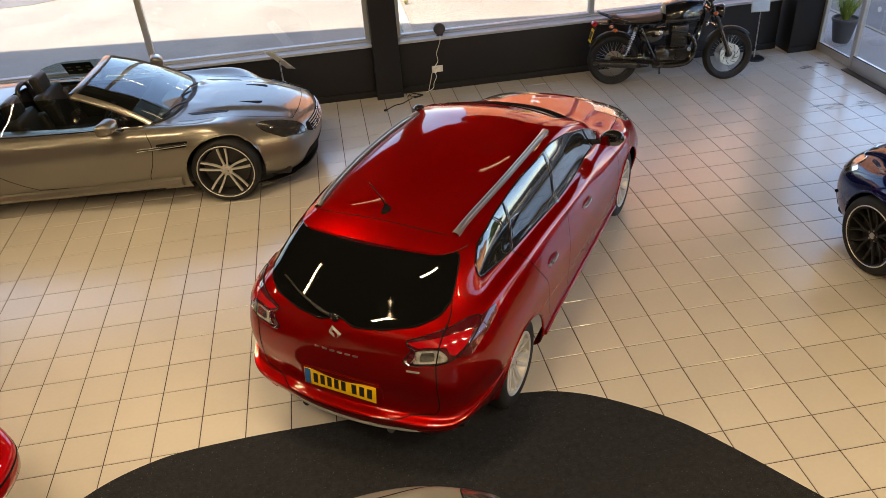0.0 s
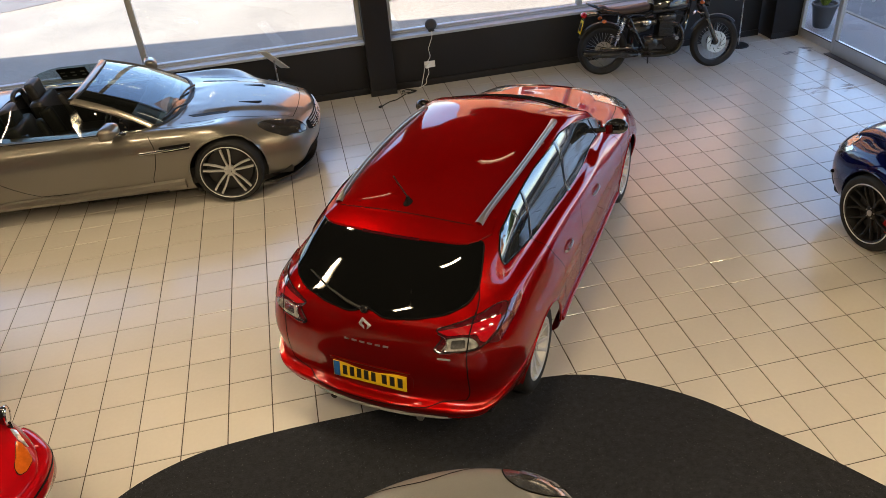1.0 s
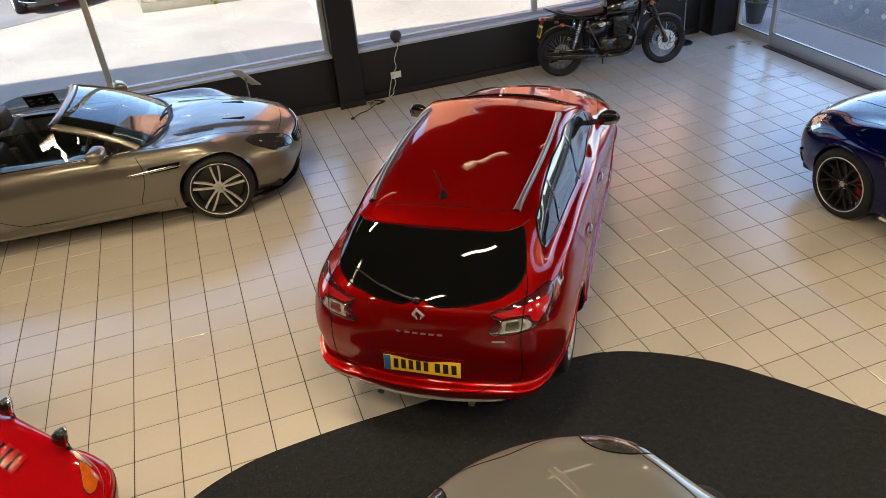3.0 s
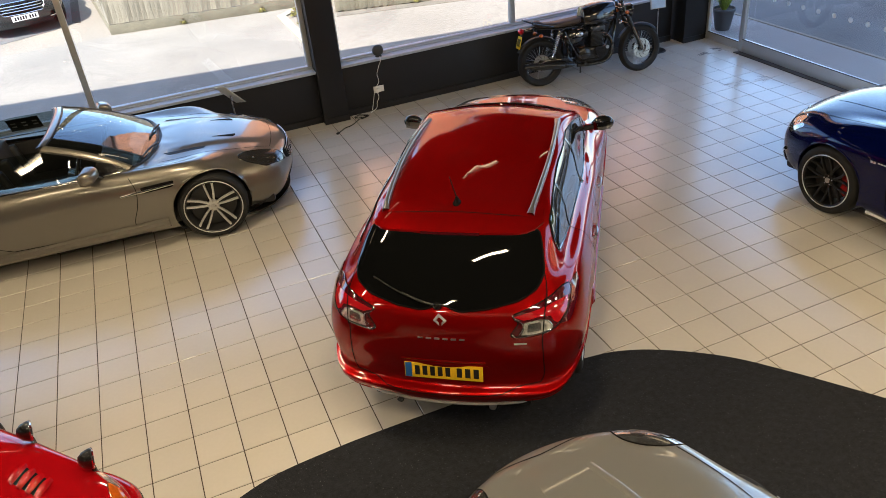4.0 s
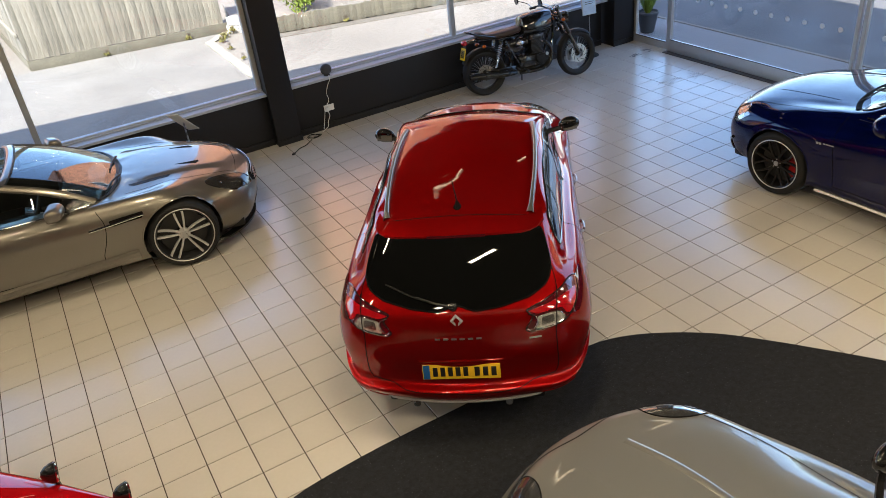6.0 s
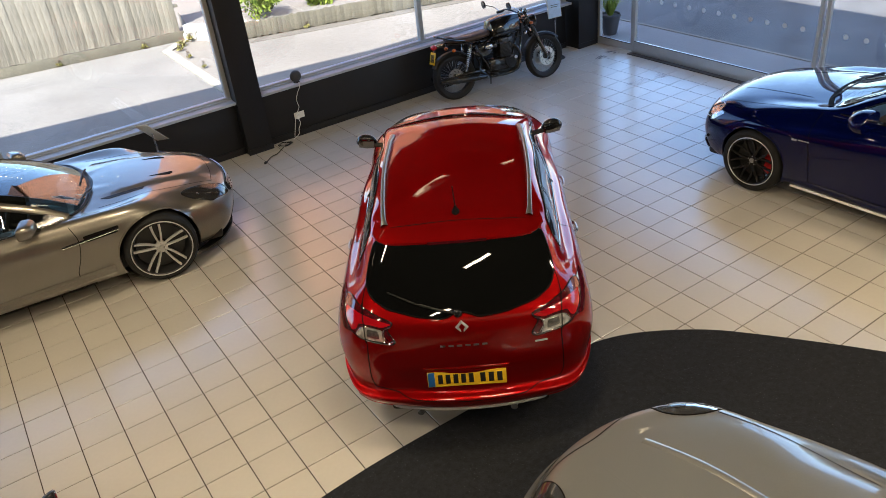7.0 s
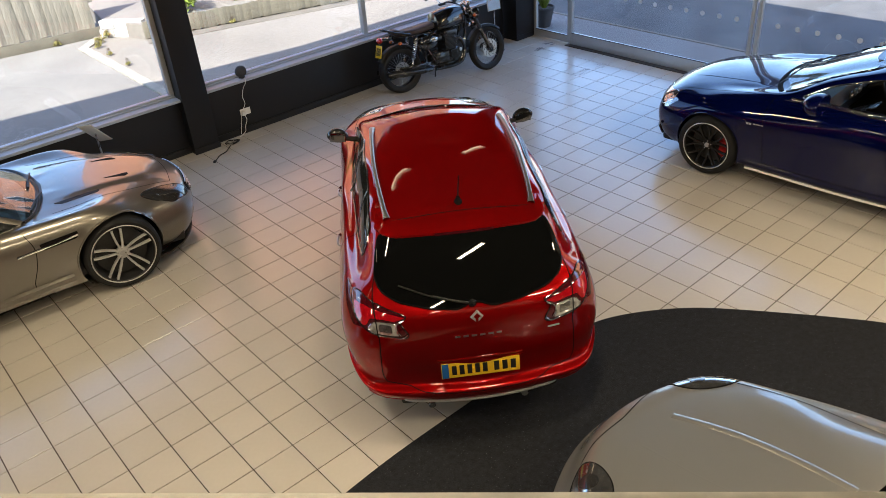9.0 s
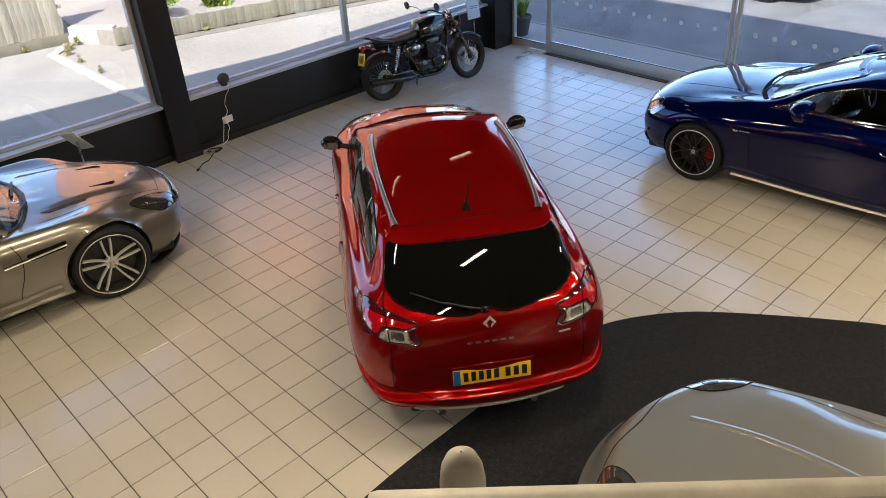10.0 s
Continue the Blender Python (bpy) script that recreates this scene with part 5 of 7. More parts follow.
# ---- open bronze-silver sports car ----
def convertible():
    ang = -6.0
    f = Vector((math.cos(radians(ang)), math.sin(radians(ang)), 0))
    left = Vector((-f.y, f.x, 0))
    o = Vector((-1.30, 7.365, 0)) - f * 1.37 + left * .86
    car = thing("convertible_car", pose(o.x, o.y, 0, 0, 0, ang), "bronze-silver open convertible sports car parked beside the window", "car")
    levels = sport_rings(2.30, -2.41, .955, .85, .80, .66, .40, .90)
    for r in levels[7:]:
        for q in r:
            if q.x > .9:
                q.z = .645 + .215 * math.sin(min(1, (2.30 - q.x) / 1.45) * math.pi / 2) ** .75 - .03 * (q.y / .65) ** 2

    def bulge(p):
        """Raise the middle of the bonnet above a crease that runs from the scuttle to the nose."""
        if p.z < .6 or p.x < .9:
            return p
        crease = .47 - .16 * (p.x - 1.0)
        up = max(0, min(1, (crease + .02 - abs(p.y)) / .045))
        run = max(0, min(1, (p.x - .95) / .25)) * max(0, min(1, (2.12 - p.x) / .3))
        return p + Vector((0, 0, .019 * up * up * (3 - 2 * up) * run))
    S = Shell(levels, shape=bulge)
    cock = rounded([(.58, .56), (.42, .66), (-.6, .70), (-1.02, .66), (-1.12, .4), (-1.12, -.4), (-1.02, -.66), (-.6, -.70), (.42, -.66), (.58, -.56), (.66, 0)], .1)
    for x in (-1.37, 1.37):
        S.cut_circle(x, .352, .392, .55)
    keep = S.bm
    S.bm = keep.copy()
    S.cut_poly([tuple(p) for p in cock], "T", lambda c: c.z > .6)
    part("body", S.bm, "bronze", car)
    S.bm = keep
    # cockpit
    part("cockpit_tub", box(bmesh.new(), (1.75, 1.44, .08), (-.25, 0, .30), .02), "leather", car)
    for s in (1, -1):
        part("door_card", box(bmesh.new(), (1.6, .05, .50), (-.25, .715 * s, .58), .015), "leather", car)
    part("rear_bulkhead", box(bmesh.new(), (.08, 1.4, .56), (-1.12, 0, .58), .02), "leather", car)
    bm = bmesh.new()
    rows = []
    for k in range(13):
        y = -.70 + 1.4 * k / 12
        b = .03 * math.cos(y * 2)
        rows.append([(.70, y, .86), (.50 + b, y, .885), (.36 + b, y, .86), (.30 + b, y, .78), (.34, y, .62), (.45, y, .5)])
    grid_mesh(bm, rows)
    part("dashboard", bm, "leather", car)
    bm = box(bmesh.new(), (1.0, .22, .26), (-.2, 0, .46), .04)
    part("centre_console", bm, "leather", car)
    part("console_trim", box(bmesh.new(), (.3, .14, .02), (.1, 0, .60), .005, pose(0, 0, 0, 0, 25, 0)), "satin", car)
    for y in (.37, -.37):
        seat(car, (-.42, y, .32), "leather", .56)
    steering(car, (.14, -.37, .80))
    for y in (.36, -.36):
        part("roll_hoop", tube(bmesh.new(), [(-.98, y - .16, .80), (-1.0, y - .12, .98), (-1.0, y + .12, .98), (-.98, y + .16, .80)], .025, 10, 5), "leather", car)
    # windscreen: frame and glass
    low = [(.70, .70), (.80, .60), (.89, .35), (.93, 0), (.89, -.35), (.80, -.60), (.70, -.70)]
    low = [S.drop(x, y, "T", .004) for x, y in low]
    top = [Vector(p) for p in ((-.03, .575, 1.175), (.01, .48, 1.20), (.045, .26, 1.222), (.055, 0, 1.228), (.045, -.26, 1.222), (.01, -.48, 1.20), (-.03, -.575, 1.175))]
    lo, hi = spline(low, 5), spline(top, 5)
    rows = []
    for a, b in zip(lo, hi):
        n = 8
        rows.append([a.lerp(b, k / n) + Vector((.030, 0, .022)) * math.sin(math.pi * k / n) for k in range(n + 1)])
    ws = new("windscreen")
    ws.parent = car
    bm = bmesh.new()
    grid_mesh(bm, rows)
    part("windscreen_glass", bm, "screen_glass", ws, "raked windscreen glass").visible_shadow = False
    bm = bmesh.new()
    grid_mesh(bm, [[p + Vector((x, 0, z)) for x, z in ((.012, .0), (.004, .012), (-.03, .017), (-.06, .010), (-.072, -.004), (-.06, -.02), (-.01, -.016), (.012, .0))] for p in hi])
    part("header_rail", bm, "bronze", ws, "broad painted windscreen header")
    part("rear_seal", tube(bmesh.new(), [p + Vector((-.074, 0, -.006)) for p in hi], .008, 8, smooth=False), "black_plastic", ws)
    part("header_seal", tube(bmesh.new(), [p + Vector((.012, 0, .004)) for p in hi], .008, 8, smooth=False), "black_plastic", ws)
    for e in (0, -1):
        o = 1 if e == 0 else -1
        bm = bmesh.new()
        grid_mesh(bm, [[p + Vector((x, y * o, z)) for x, y, z in ((.008, -.016, .006), (.010, .002, .016), (-.012, .030, .010), (-.034, .046, -.012), (-.05, .036, -.03), (-.02, -.005, -.02), (.008, -.016, .006))] for p in rows[e]])
        part("pillar", bm, "bronze", ws, "broad painted windscreen pillar")
    part("cowl_seal", tube(bmesh.new(), [p + Vector((.01, 0, -.005)) for p in lo], .016, 8, smooth=False), "black_plastic", ws)
    part("cowl", S.panel([tuple(p) for p in rounded([(.74, .62), (.86, .56), (.95, .3), (.99, 0), (.95, -.3), (.86, -.56), (.74, -.62), (.84, 0)], .03)], "T", .003, .05), "black_plastic", ws, "black cowl panel")
    for y0, y1 in ((.30, -.12), (-.25, -.60)):
        a, b = S.drop(.95, y0, "T", .02), S.drop(.87 if y1 > -.5 else .80, y1, "T", .045)
        part("wiper", tube(bmesh.new(), [a, (a + b) / 2 + Vector((.0, 0, .02)), b], .011, 6, 4), "black_plastic", ws)
    ball_m = ball(bmesh.new(), (.08, 0, 1.16), (.02, .11, .035))
    part("rear_view_mirror", ball_m, "black_plastic", ws)
    for s, ax in ((1, "L"), (-1, "R")):
        # raised side glass
        rows = []
        for k in range(15):
            t = k / 14
            x = -1.0 + t * 1.58
            zt = 1.15 - .15 * (1 - min(1, t * 3.2)) ** 2
            zt = min(zt, 1.15 - max(0, (x + .02)) * .50)
            rows.append([Vector((x, (.80 - .2 * q) * s, .845 + (zt - .845) * q)) for q in (0, .25, .5, .75, 1)])
        bm = bmesh.new()
        grid_mesh(bm, rows)
        p = part("door_glass", bm, "tint_glass", car, "raised door glass")
        p.visible_shadow = False
        if s > 0:
            bm = box(bmesh.new(), (.33, .006, .20), (-.45, .695, 1.03), .002, pose(0, 0, 0, 34, 0, 0))
            part("window_card", bm, "ink", car, "dark card behind the door glass")
            for k in range(3):
                for j in range(2):
                    part("card_mark", box(bmesh.new(), (.05, .002, .02), (-.56 + .11 * k, .688 - .03 * (j - .5), 1.03 + .045 * (j - .5)), .001, pose(0, 0, 0, 34, 0, 0)), "stain", car)
        part("waist_trim", S.bead([(-1.0, .82 * s), (-.3, .825 * s), (.4, .80 * s), (.62, .755 * s)], .008, "T", .002), "chrome", car, "thin bright waist strip")
        # mirror
        mir = new("door_mirror")
        mir.parent = car
        b = Vector((.40, .82 * s, .86))
        part("stalk", tube(bmesh.new(), [b + Vector((.03, 0, -.01)), b + Vector((.0, .05 * s, .03)), b + Vector((-.03, .09 * s, .05))], .018, 8, 4), "gloss_black", mir)
        bm = box(bmesh.new(), (.15, .215, .135), (0, 0, 0), .055, seg=4)
        for v in bm.verts:
            k = max(0, (v.co.x + .02) / .095)
            v.co.y *= 1 - .30 * k * k
            v.co.z *= (1 - .35 * k * k) * (1 - .9 * v.co.y * s)
            v.co = Vector((-.055, .155 * s, .095)) + b + Vector((v.co.x - .25 * v.co.y * s, v.co.y, v.co.z))
        part("housing", bm, "bronze", mir, "tapered painted mirror housing")
        # dark corner piece at the foot of the pillar
        bm = bmesh.new()
        quad = [Vector(q) for q in ((.36, .795 * s, .865), (.66, .765 * s, .872), (.52, .735 * s, .95), (.40, .735 * s, .985))]
        grid_mesh(bm, [[quad[0], quad[1]], [quad[3], quad[2]]])
        bmesh.ops.solidify(bm, geom=bm.faces[:], thickness=.012)
        part("corner_piece", bm, "gloss_black", car, "black corner piece", smooth=False)
        # side strake with a dark vent, door gaps, sill
        vent = new("side_vent")
        vent.parent = car
        part("vent", S.panel(rounded([(.74, .715), (1.07, .735), (1.05, .675), (.76, .655)], .02), ax, .002, .03), "seam", vent, "dark side vent")
        part("strake", S.bead([(.55, .665), (.80, .68), (1.06, .705)], .012, ax, .006), "chrome", vent, "bright side strake")
        bm = bmesh.new()
        S.strip([(.66, .82), (.70, .70), (.665, .52), (.60, .36), (.60, .30)], .007, ax, .0015, bm=bm)
        S.strip([(-.98, .83), (-.99, .70), (-.92, .55), (-.72, .40), (-.55, .315)], .007, ax, .0015, bm=bm)
        S.strip([(-.55, .315), (0, .30), (.60, .30)], .007, ax, .0015, bm=bm)
        part("door_gap", bm, "seam", car)
        part("handle", S.panel(rounded([(-.80, .735), (-.60, .735), (-.60, .712), (-.80, .712)], .008), ax, .003, .05), "bronze", car, "flush door handle")
        part("sill_blade", S.bead([(-1.0, .245), (-.3, .255), (.4, .27), (.92, .29)], .05, ax, .004), "bronze", car)
        part("sill_slot", S.strip([(-.2, .20), (.3, .205), (.72, .215)], .025, ax, .012), "seam", car)
        for x in (-1.37, 1.37):
            bm = S.bead([(x + .397 * math.cos(a), .352 + .397 * math.sin(a)) for a in [math.pi * (-.03 + 1.06 * k / 12) for k in range(13)]], .010, ax, -.004, m=3)
            part("arch_lip", bm, "bronze", car)
        # headlamp
        hl = new("head_lamp")
        hl.parent = car
        lamp = rounded([(1.70, .655 * s), (1.80, .715 * s), (1.98, .715 * s), (2.12, .61 * s), (2.20, .47 * s), (2.08, .47 * s), (1.90, .53 * s), (1.76, .59 * s)], .05)
        part("lens", S.panel(lamp, "T", .004, .03), "lamp_dark", hl, "clear swept-back headlamp with a dark bowl")
        part("lens_edge", S.bead([tuple(p) for p in lamp], .005, "T", .002, m=1, closed=True), "gloss_black", hl)
        for lx, ly, lr in ((1.86, .645, .022),):
            part("projector", ball(bmesh.new(), S.drop(lx, ly * s, "T", -.008), (lr, lr, lr * .6)), "chrome", hl, "bright round projector")
        # bonnet vents
        part("bonnet_vent", S.panel(rounded([(1.00, .482 * s), (1.06, .520 * s), (1.40, .466 * s), (1.42, .425 * s)], .012), "T", .003, .03), "black_plastic", car, "long dark bonnet vent")
        part("bonnet_scoop", S.panel([(1.50, .245 * s), (1.70, .275 * s), (1.735, .24 * s), (1.735, .205 * s), (1.64, .225 * s)], "T", .003, .03), "seam", car, "small wedge-shaped bonnet scoop")
        bm = bmesh.new()
        S.strip([(2.06, .42 * s), (1.7, .52 * s), (1.3, .60 * s), (.95, .66 * s)], .006, "T", .0012, bm=bm)
        S.strip([(2.06, .42 * s), (2.10, .2 * s), (2.11, 0)], .006, "T", .0012, bm=bm)
        part("bonnet_gap", bm, "seam", car)
        wheel(car, (1.37, .82 * s, .352), s, .352, .235, .288, five_double(5, 8.5, .010, .012, 18), "rim_dark", "rim_silver", label="silver twin-spoke alloy wheel with a dark brake disc")
        wheel(car, (-1.37, .82 * s, .352), s, .352, .25, .288, five_double(5, 8.5, .010, .012, 40), "rim_dark", "rim_silver", label="silver twin-spoke alloy wheel with a dark brake disc")
    # nose: grille, intake, splitter
    gr = new("grille")
    gr.parent = car
    part("opening", S.panel(rounded([(-.42, .60), (.42, .60), (.46, .53), (.34, .475), (-.34, .475), (-.46, .53)], .03), "F", .003, .05), "seam", gr)
    for k in range(5):
        z = .49 + .024 * k
        part("grille_bar", S.bead([(-.36, z), (0, z + .002), (.36, z)], .006, "F", .008), "satin", gr)
    part("intake", S.panel(rounded([(-.50, .34), (.50, .34), (.56, .22), (-.56, .22)], .04), "F", .003, .05), "seam", car, "dark lower intake")
    lip = [(1.80, -.80), (1.98, -.68), (2.15, -.42), (2.22, 0), (2.15, .42), (1.98, .68), (1.80, .80)]
    out = spline([(x, y, 0) for x, y in lip], 6)
    inn = [p + Vector((-.16, 0, 0)) for p in out]
    part("splitter", slab(bmesh.new(), [tuple(p) for p in out] + [tuple(p) for p in inn[::-1]], .12, .136), "gloss_black", car, "black front splitter")
    part("underbody", box(bmesh.new(), (4.0, 1.44, .2), (0, 0, .26), .04), "black_plastic", car)
    keep.free()
    return car


# ---- deep blue coupe ----
def blue_coupe():
    ang = 93.6
    f = Vector((math.cos(radians(ang)), math.sin(radians(ang)), 0))
    left = Vector((-f.y, f.x, 0))
    o = Vector((4.072, 4.598, 0)) - f * 1.42 - left * .86
    car = thing("coupe_car", pose(o.x, o.y, 0, 0, 0, ang), "deep blue two-door coupe with black wheels and red calipers", "car")
    A = dict(x4=-1.42, x8=1.42)
    S = Shell([
        ring(-2.30, 2.10, (.72, .82, .84, .82, .68), (.26, .20, .18, .20, .19), **A),
        ring(-2.42, 2.20, (.84, .88, .89, .89, .80), (.30, .24, .22, .24, .22), **A),
        ring(-2.48, 2.27, (.88, .915, .90, .92, .85), (.45, .42, .38, .42, .40), **A),
        ring(-2.48, 2.27, (.89, .925, .91, .93, .85), (.62, .60, .58, .60, .56), **A),
        ring(-2.46, 2.22, (.88, .925, .915, .925, .80), (.78, .76, .74, .74, .69), **A),
        ring(-2.42, 2.12, (.84, .89, .895, .87, .74), (.92, .88, .86, .82, .765), **A),
        ring(-2.35, 1.95, (.78, .83, .86, .79, .64), (.99, .96, .925, .885, .835), x4=-1.42, x8=1.32),
        ring(-2.20, 1.50, (.68, .77, .82, .71, .55), (1.03, 1.0, .95, .945, .91), x4=-1.4, x8=1.02),
        ring(-1.90, .96, (.60, .70, .765, .70, .54), (1.06, 1.06, 1.04, 1.0, .99), x4=-1.3, x8=.72),
        ring(-1.55, .54, (.52, .63, .68, .64, .50), (1.18, 1.19, 1.19, 1.17, 1.16), .25, .25, -1.15, .38),
        ring(-1.20, .12, (.46, .55, .59, .57, .46), (1.29, 1.325, 1.34, 1.32, 1.315), .25, .2, -.95, -.03),
        ring(-.90, -.12, (.30, .36, .40, .36, .30), (1.355, 1.38, 1.39, 1.375, 1.37), .2, .15, -.75, -.24),
        ring(-.70, -.27, (0, 0, 0, 0, 0), (1.38, 1.392, 1.40, 1.393, 1.388), .1, .1, -.6, -.36)])
    for x in (-1.42, 1.42):
        S.cut_circle(x, .335, .362, .55)
    keep = S.bm
    S.bm = keep.copy()
    win = [tuple(p) for p in rounded([(.60, 1.0), (.34, 1.15), (0, 1.26), (-.4, 1.305), (-.85, 1.275), (-1.12, 1.15), (-1.0, 1.03), (0, .99)], .05)]
    S.cut_poly(win, "L", lambda c: abs(c.y) > .4)
    scr = [tuple(p) for p in rounded([(-.46, 1.315), (.46, 1.315), (.66, .985), (-.66, .985)], .06)]
    S.cut_poly(scr, "F", lambda c: c.x > 0)
    part("body", S.bm, "blue", car)
    S.bm = keep
    p = part("windscreen", S.panel(scr, "F", .002, .06), "screen_glass", car, "raked windscreen reflecting daylight")
    p.visible_shadow = False
    part("screen_seal", S.bead(scr, .010, "F", .002, m=1, closed=True), "gloss_black", car)
    back = rounded([(-.42, 1.29), (.42, 1.29), (.55, 1.09), (-.55, 1.09)], .05)
    part("rear_window", S.panel(back, "B", .004), "dark_glass", car)
    # cabin
    part("cabin_floor", box(bmesh.new(), (2.2, 1.36, .06), (-.2, 0, .34), .02), "leather", car)
    for s in (1, -1):
        part("door_card", box(bmesh.new(), (1.9, .05, .55), (-.2, .735 * s, .68), .015), "leather", car)
    rows = []
    for k in range(13):
        y = -.70 + 1.4 * k / 12
        rows.append([(.86, y, .97), (.60, y, .985), (.40, y, .96), (.34, y, .86), (.38, y, .70), (.5, y, .55)])
    bm = bmesh.new()
    grid_mesh(bm, rows)
    part("dashboard", bm, "leather", car)
    for y in (-.05, .06, .17):
        bm = turned(bmesh.new(), [(.018, .0), (.036, .0), (.042, .008), (.042, .02)], 20, Matrix.Translation((.335, y, .90)) @ pose(0, 0, 0, 0, 0, 90))
        part("air_vent", bm, "satin", car, "round silver air vent")
    part("centre_console", box(bmesh.new(), (.9, .24, .3), (.1, 0, .52), .04), "leather", car)
    part("console_trim", box(bmesh.new(), (.40, .18, .015), (.28, 0, .70), .004, pose(0, 0, 0, 0, 28, 0)), "satin", car)
    for y in (.38, -.38):
        seat(car, (-.35, y, .38), "leather", .58)
    steering(car, (.15, -.38, .90))
    part("rear_bench", box(bmesh.new(), (.5, 1.2, .45), (-1.15, 0, .62), .08), "leather", car)
    for s, ax in ((1, "L"), (-1, "R")):
        part("window_trim", S.bead(win, .009, ax, .002, m=1, closed=True), "chrome", car, "bright window surround")
        part("waist_trim", S.bead([(.68, .975), (.4, .975), (-.2, .978), (-1.02, 1.02)], .011, ax, .004), "chrome", car, "bright waist strip")
        bm = bmesh.new()
        S.strip([(.84, .97), (.86, .80), (.83, .55), (.80, .30)], .007, ax, .0015, bm=bm)
        S.strip([(-.62, .98), (-.72, .75), (-.70, .45), (-.60, .29)], .007, ax, .0015, bm=bm)
        S.strip([(.80, .30), (.1, .285), (-.60, .29)], .007, ax, .0015, bm=bm)
        part("door_gap", bm, "seam", car)
        part("sill_blade", S.bead([(-.95, .205), (-.2, .20), (.98, .215)], .014, ax, .022), "white_plastic", car, "pale silver sill blade")
        h = S.drop(-.45, .80, ax)
        part("door_handle", tube(bmesh.new(), [h + Vector((-.10, 0, 0)), h + Vector((-.07, .03 * s, 0)), h + Vector((.06, .03 * s, 0)), h + Vector((.09, 0, 0))], .012, 8, 4), "chrome", car, "chrome pull handle")
        # wing badge as plain bars
        for k in range(6):
            x = 1.01 - .027 * k - (.012 if k > 1 else 0)
            hh = .020 if k < 2 else .010
            part("wing_bar", S.panel(rounded([(x, .712), (x - .021, .712), (x - .021, .712 - hh), (x, .712 - hh)], .002), ax, .004, .05, .004), "rim_silver", car, "small chrome bar")
        part("wing_vent", S.strip([(1.045, .735), (1.02, .725), (1.015, .705)], .006, ax, .002), "satin", car)
        # mirror
        mir = new("door_mirror")
        mir.parent = car
        b = Vector((.33, .82 * s, 1.02))
        part("stalk", tube(bmesh.new(), [b + Vector((0, -.03 * s, -.01)), b + Vector((0, .05 * s, .0)), b + Vector((-.01, .12 * s, .02))], .022, 8, 4), "gloss_black", mir)
        bm = ball(bmesh.new(), b + Vector((.0, .20 * s, .06)), (.135, .175, .10))
        for v in bm.verts:
            if v.co.x < b.x - .04:
                v.co.x = b.x - .04
        part("housing", bm, "blue", mir)
        hl = new("head_lamp")
        hl.parent = car
        lamp = rounded([(2.17, .715), (1.90, .765), (1.92, .70), (2.06, .61), (2.18, .615)], .03)
        part("lens", S.panel(lamp, ax, .005, .03), "lamp_inner", hl, "clear headlamp with a bright bowl")
        part("lens_edge", S.bead([tuple(q) for q in lamp], .005, ax, .003, m=1, closed=True), "chrome", hl)
        lamp2 = rounded([(.80 * s, .72), (.50 * s, .735), (.46 * s, .67), (.62 * s, .61), (.80 * s, .60)], .03)
        part("front_lens", S.panel(lamp2, "F", .005, .03), "lamp_inner", hl)
        part("bumper_fin", S.bead([(2.02, .42), (2.10, .34), (2.05, .25)], .016, ax, .004), "gloss_black", car)
        bm = bmesh.new()
        S.strip([(1.95, .60 * s), (1.5, .68 * s), (1.05, .72 * s)], .006, "T", .0012, bm=bm)
        part("bonnet_gap", bm, "seam", car)
        part("power_dome", S.bead([(1.92, .30 * s), (1.5, .36 * s), (1.12, .42 * s)], .018, "T", -.0155), "blue", car)
        for x in (-1.42, 1.42):
            part("arch_lip", S.bead([(x + .367 * math.cos(a), .335 + .367 * math.sin(a)) for a in [math.pi * (-.03 + 1.06 * k / 12) for k in range(13)]], .010, ax, -.004, m=3), "blue", car)
            wheel(car, (x, .80 * s, .332), s, .332, .25, .254, y_spokes(7, 15, .013, .010), "rim_black", "rim_black", "caliper", label="black cross-spoke alloy wheel with a bright rim edge and red caliper")
    gr = rounded([(-.40, .68), (.40, .68), (.44, .58), (.36, .50), (-.36, .50), (-.44, .58)], .03)
    part("grille", S.panel(gr, "F", .004, .05), "gloss_black", car, "black grille")
    part("intake", S.panel(rounded([(-.72, .36), (.72, .36), (.66, .24), (-.66, .24)], .03), "F", .004, .05), "gloss_black", car, "dark lower intake")
    part("cowl", S.strip([(.84, .62), (.95, .38), (.99, 0), (.95, -.38), (.84, -.62)], .05, "T", .002), "seam", car, "black cowl panel")
    for y0, y1 in ((.42, -.05), (-.12, -.52)):
        a, b = S.drop(.95, y0, "T", .008), S.drop(.90, y1, "T", .012)
        part("wiper", tube(bmesh.new(), [a, (a + b) / 2 + Vector((0, 0, .006)), b], .005, 6, 4), "black_plastic", car)
    part("underbody", box(bmesh.new(), (4.1, 1.44, .2), (0, 0, .28), .04), "black_plastic", car)
    keep.free()
    return car


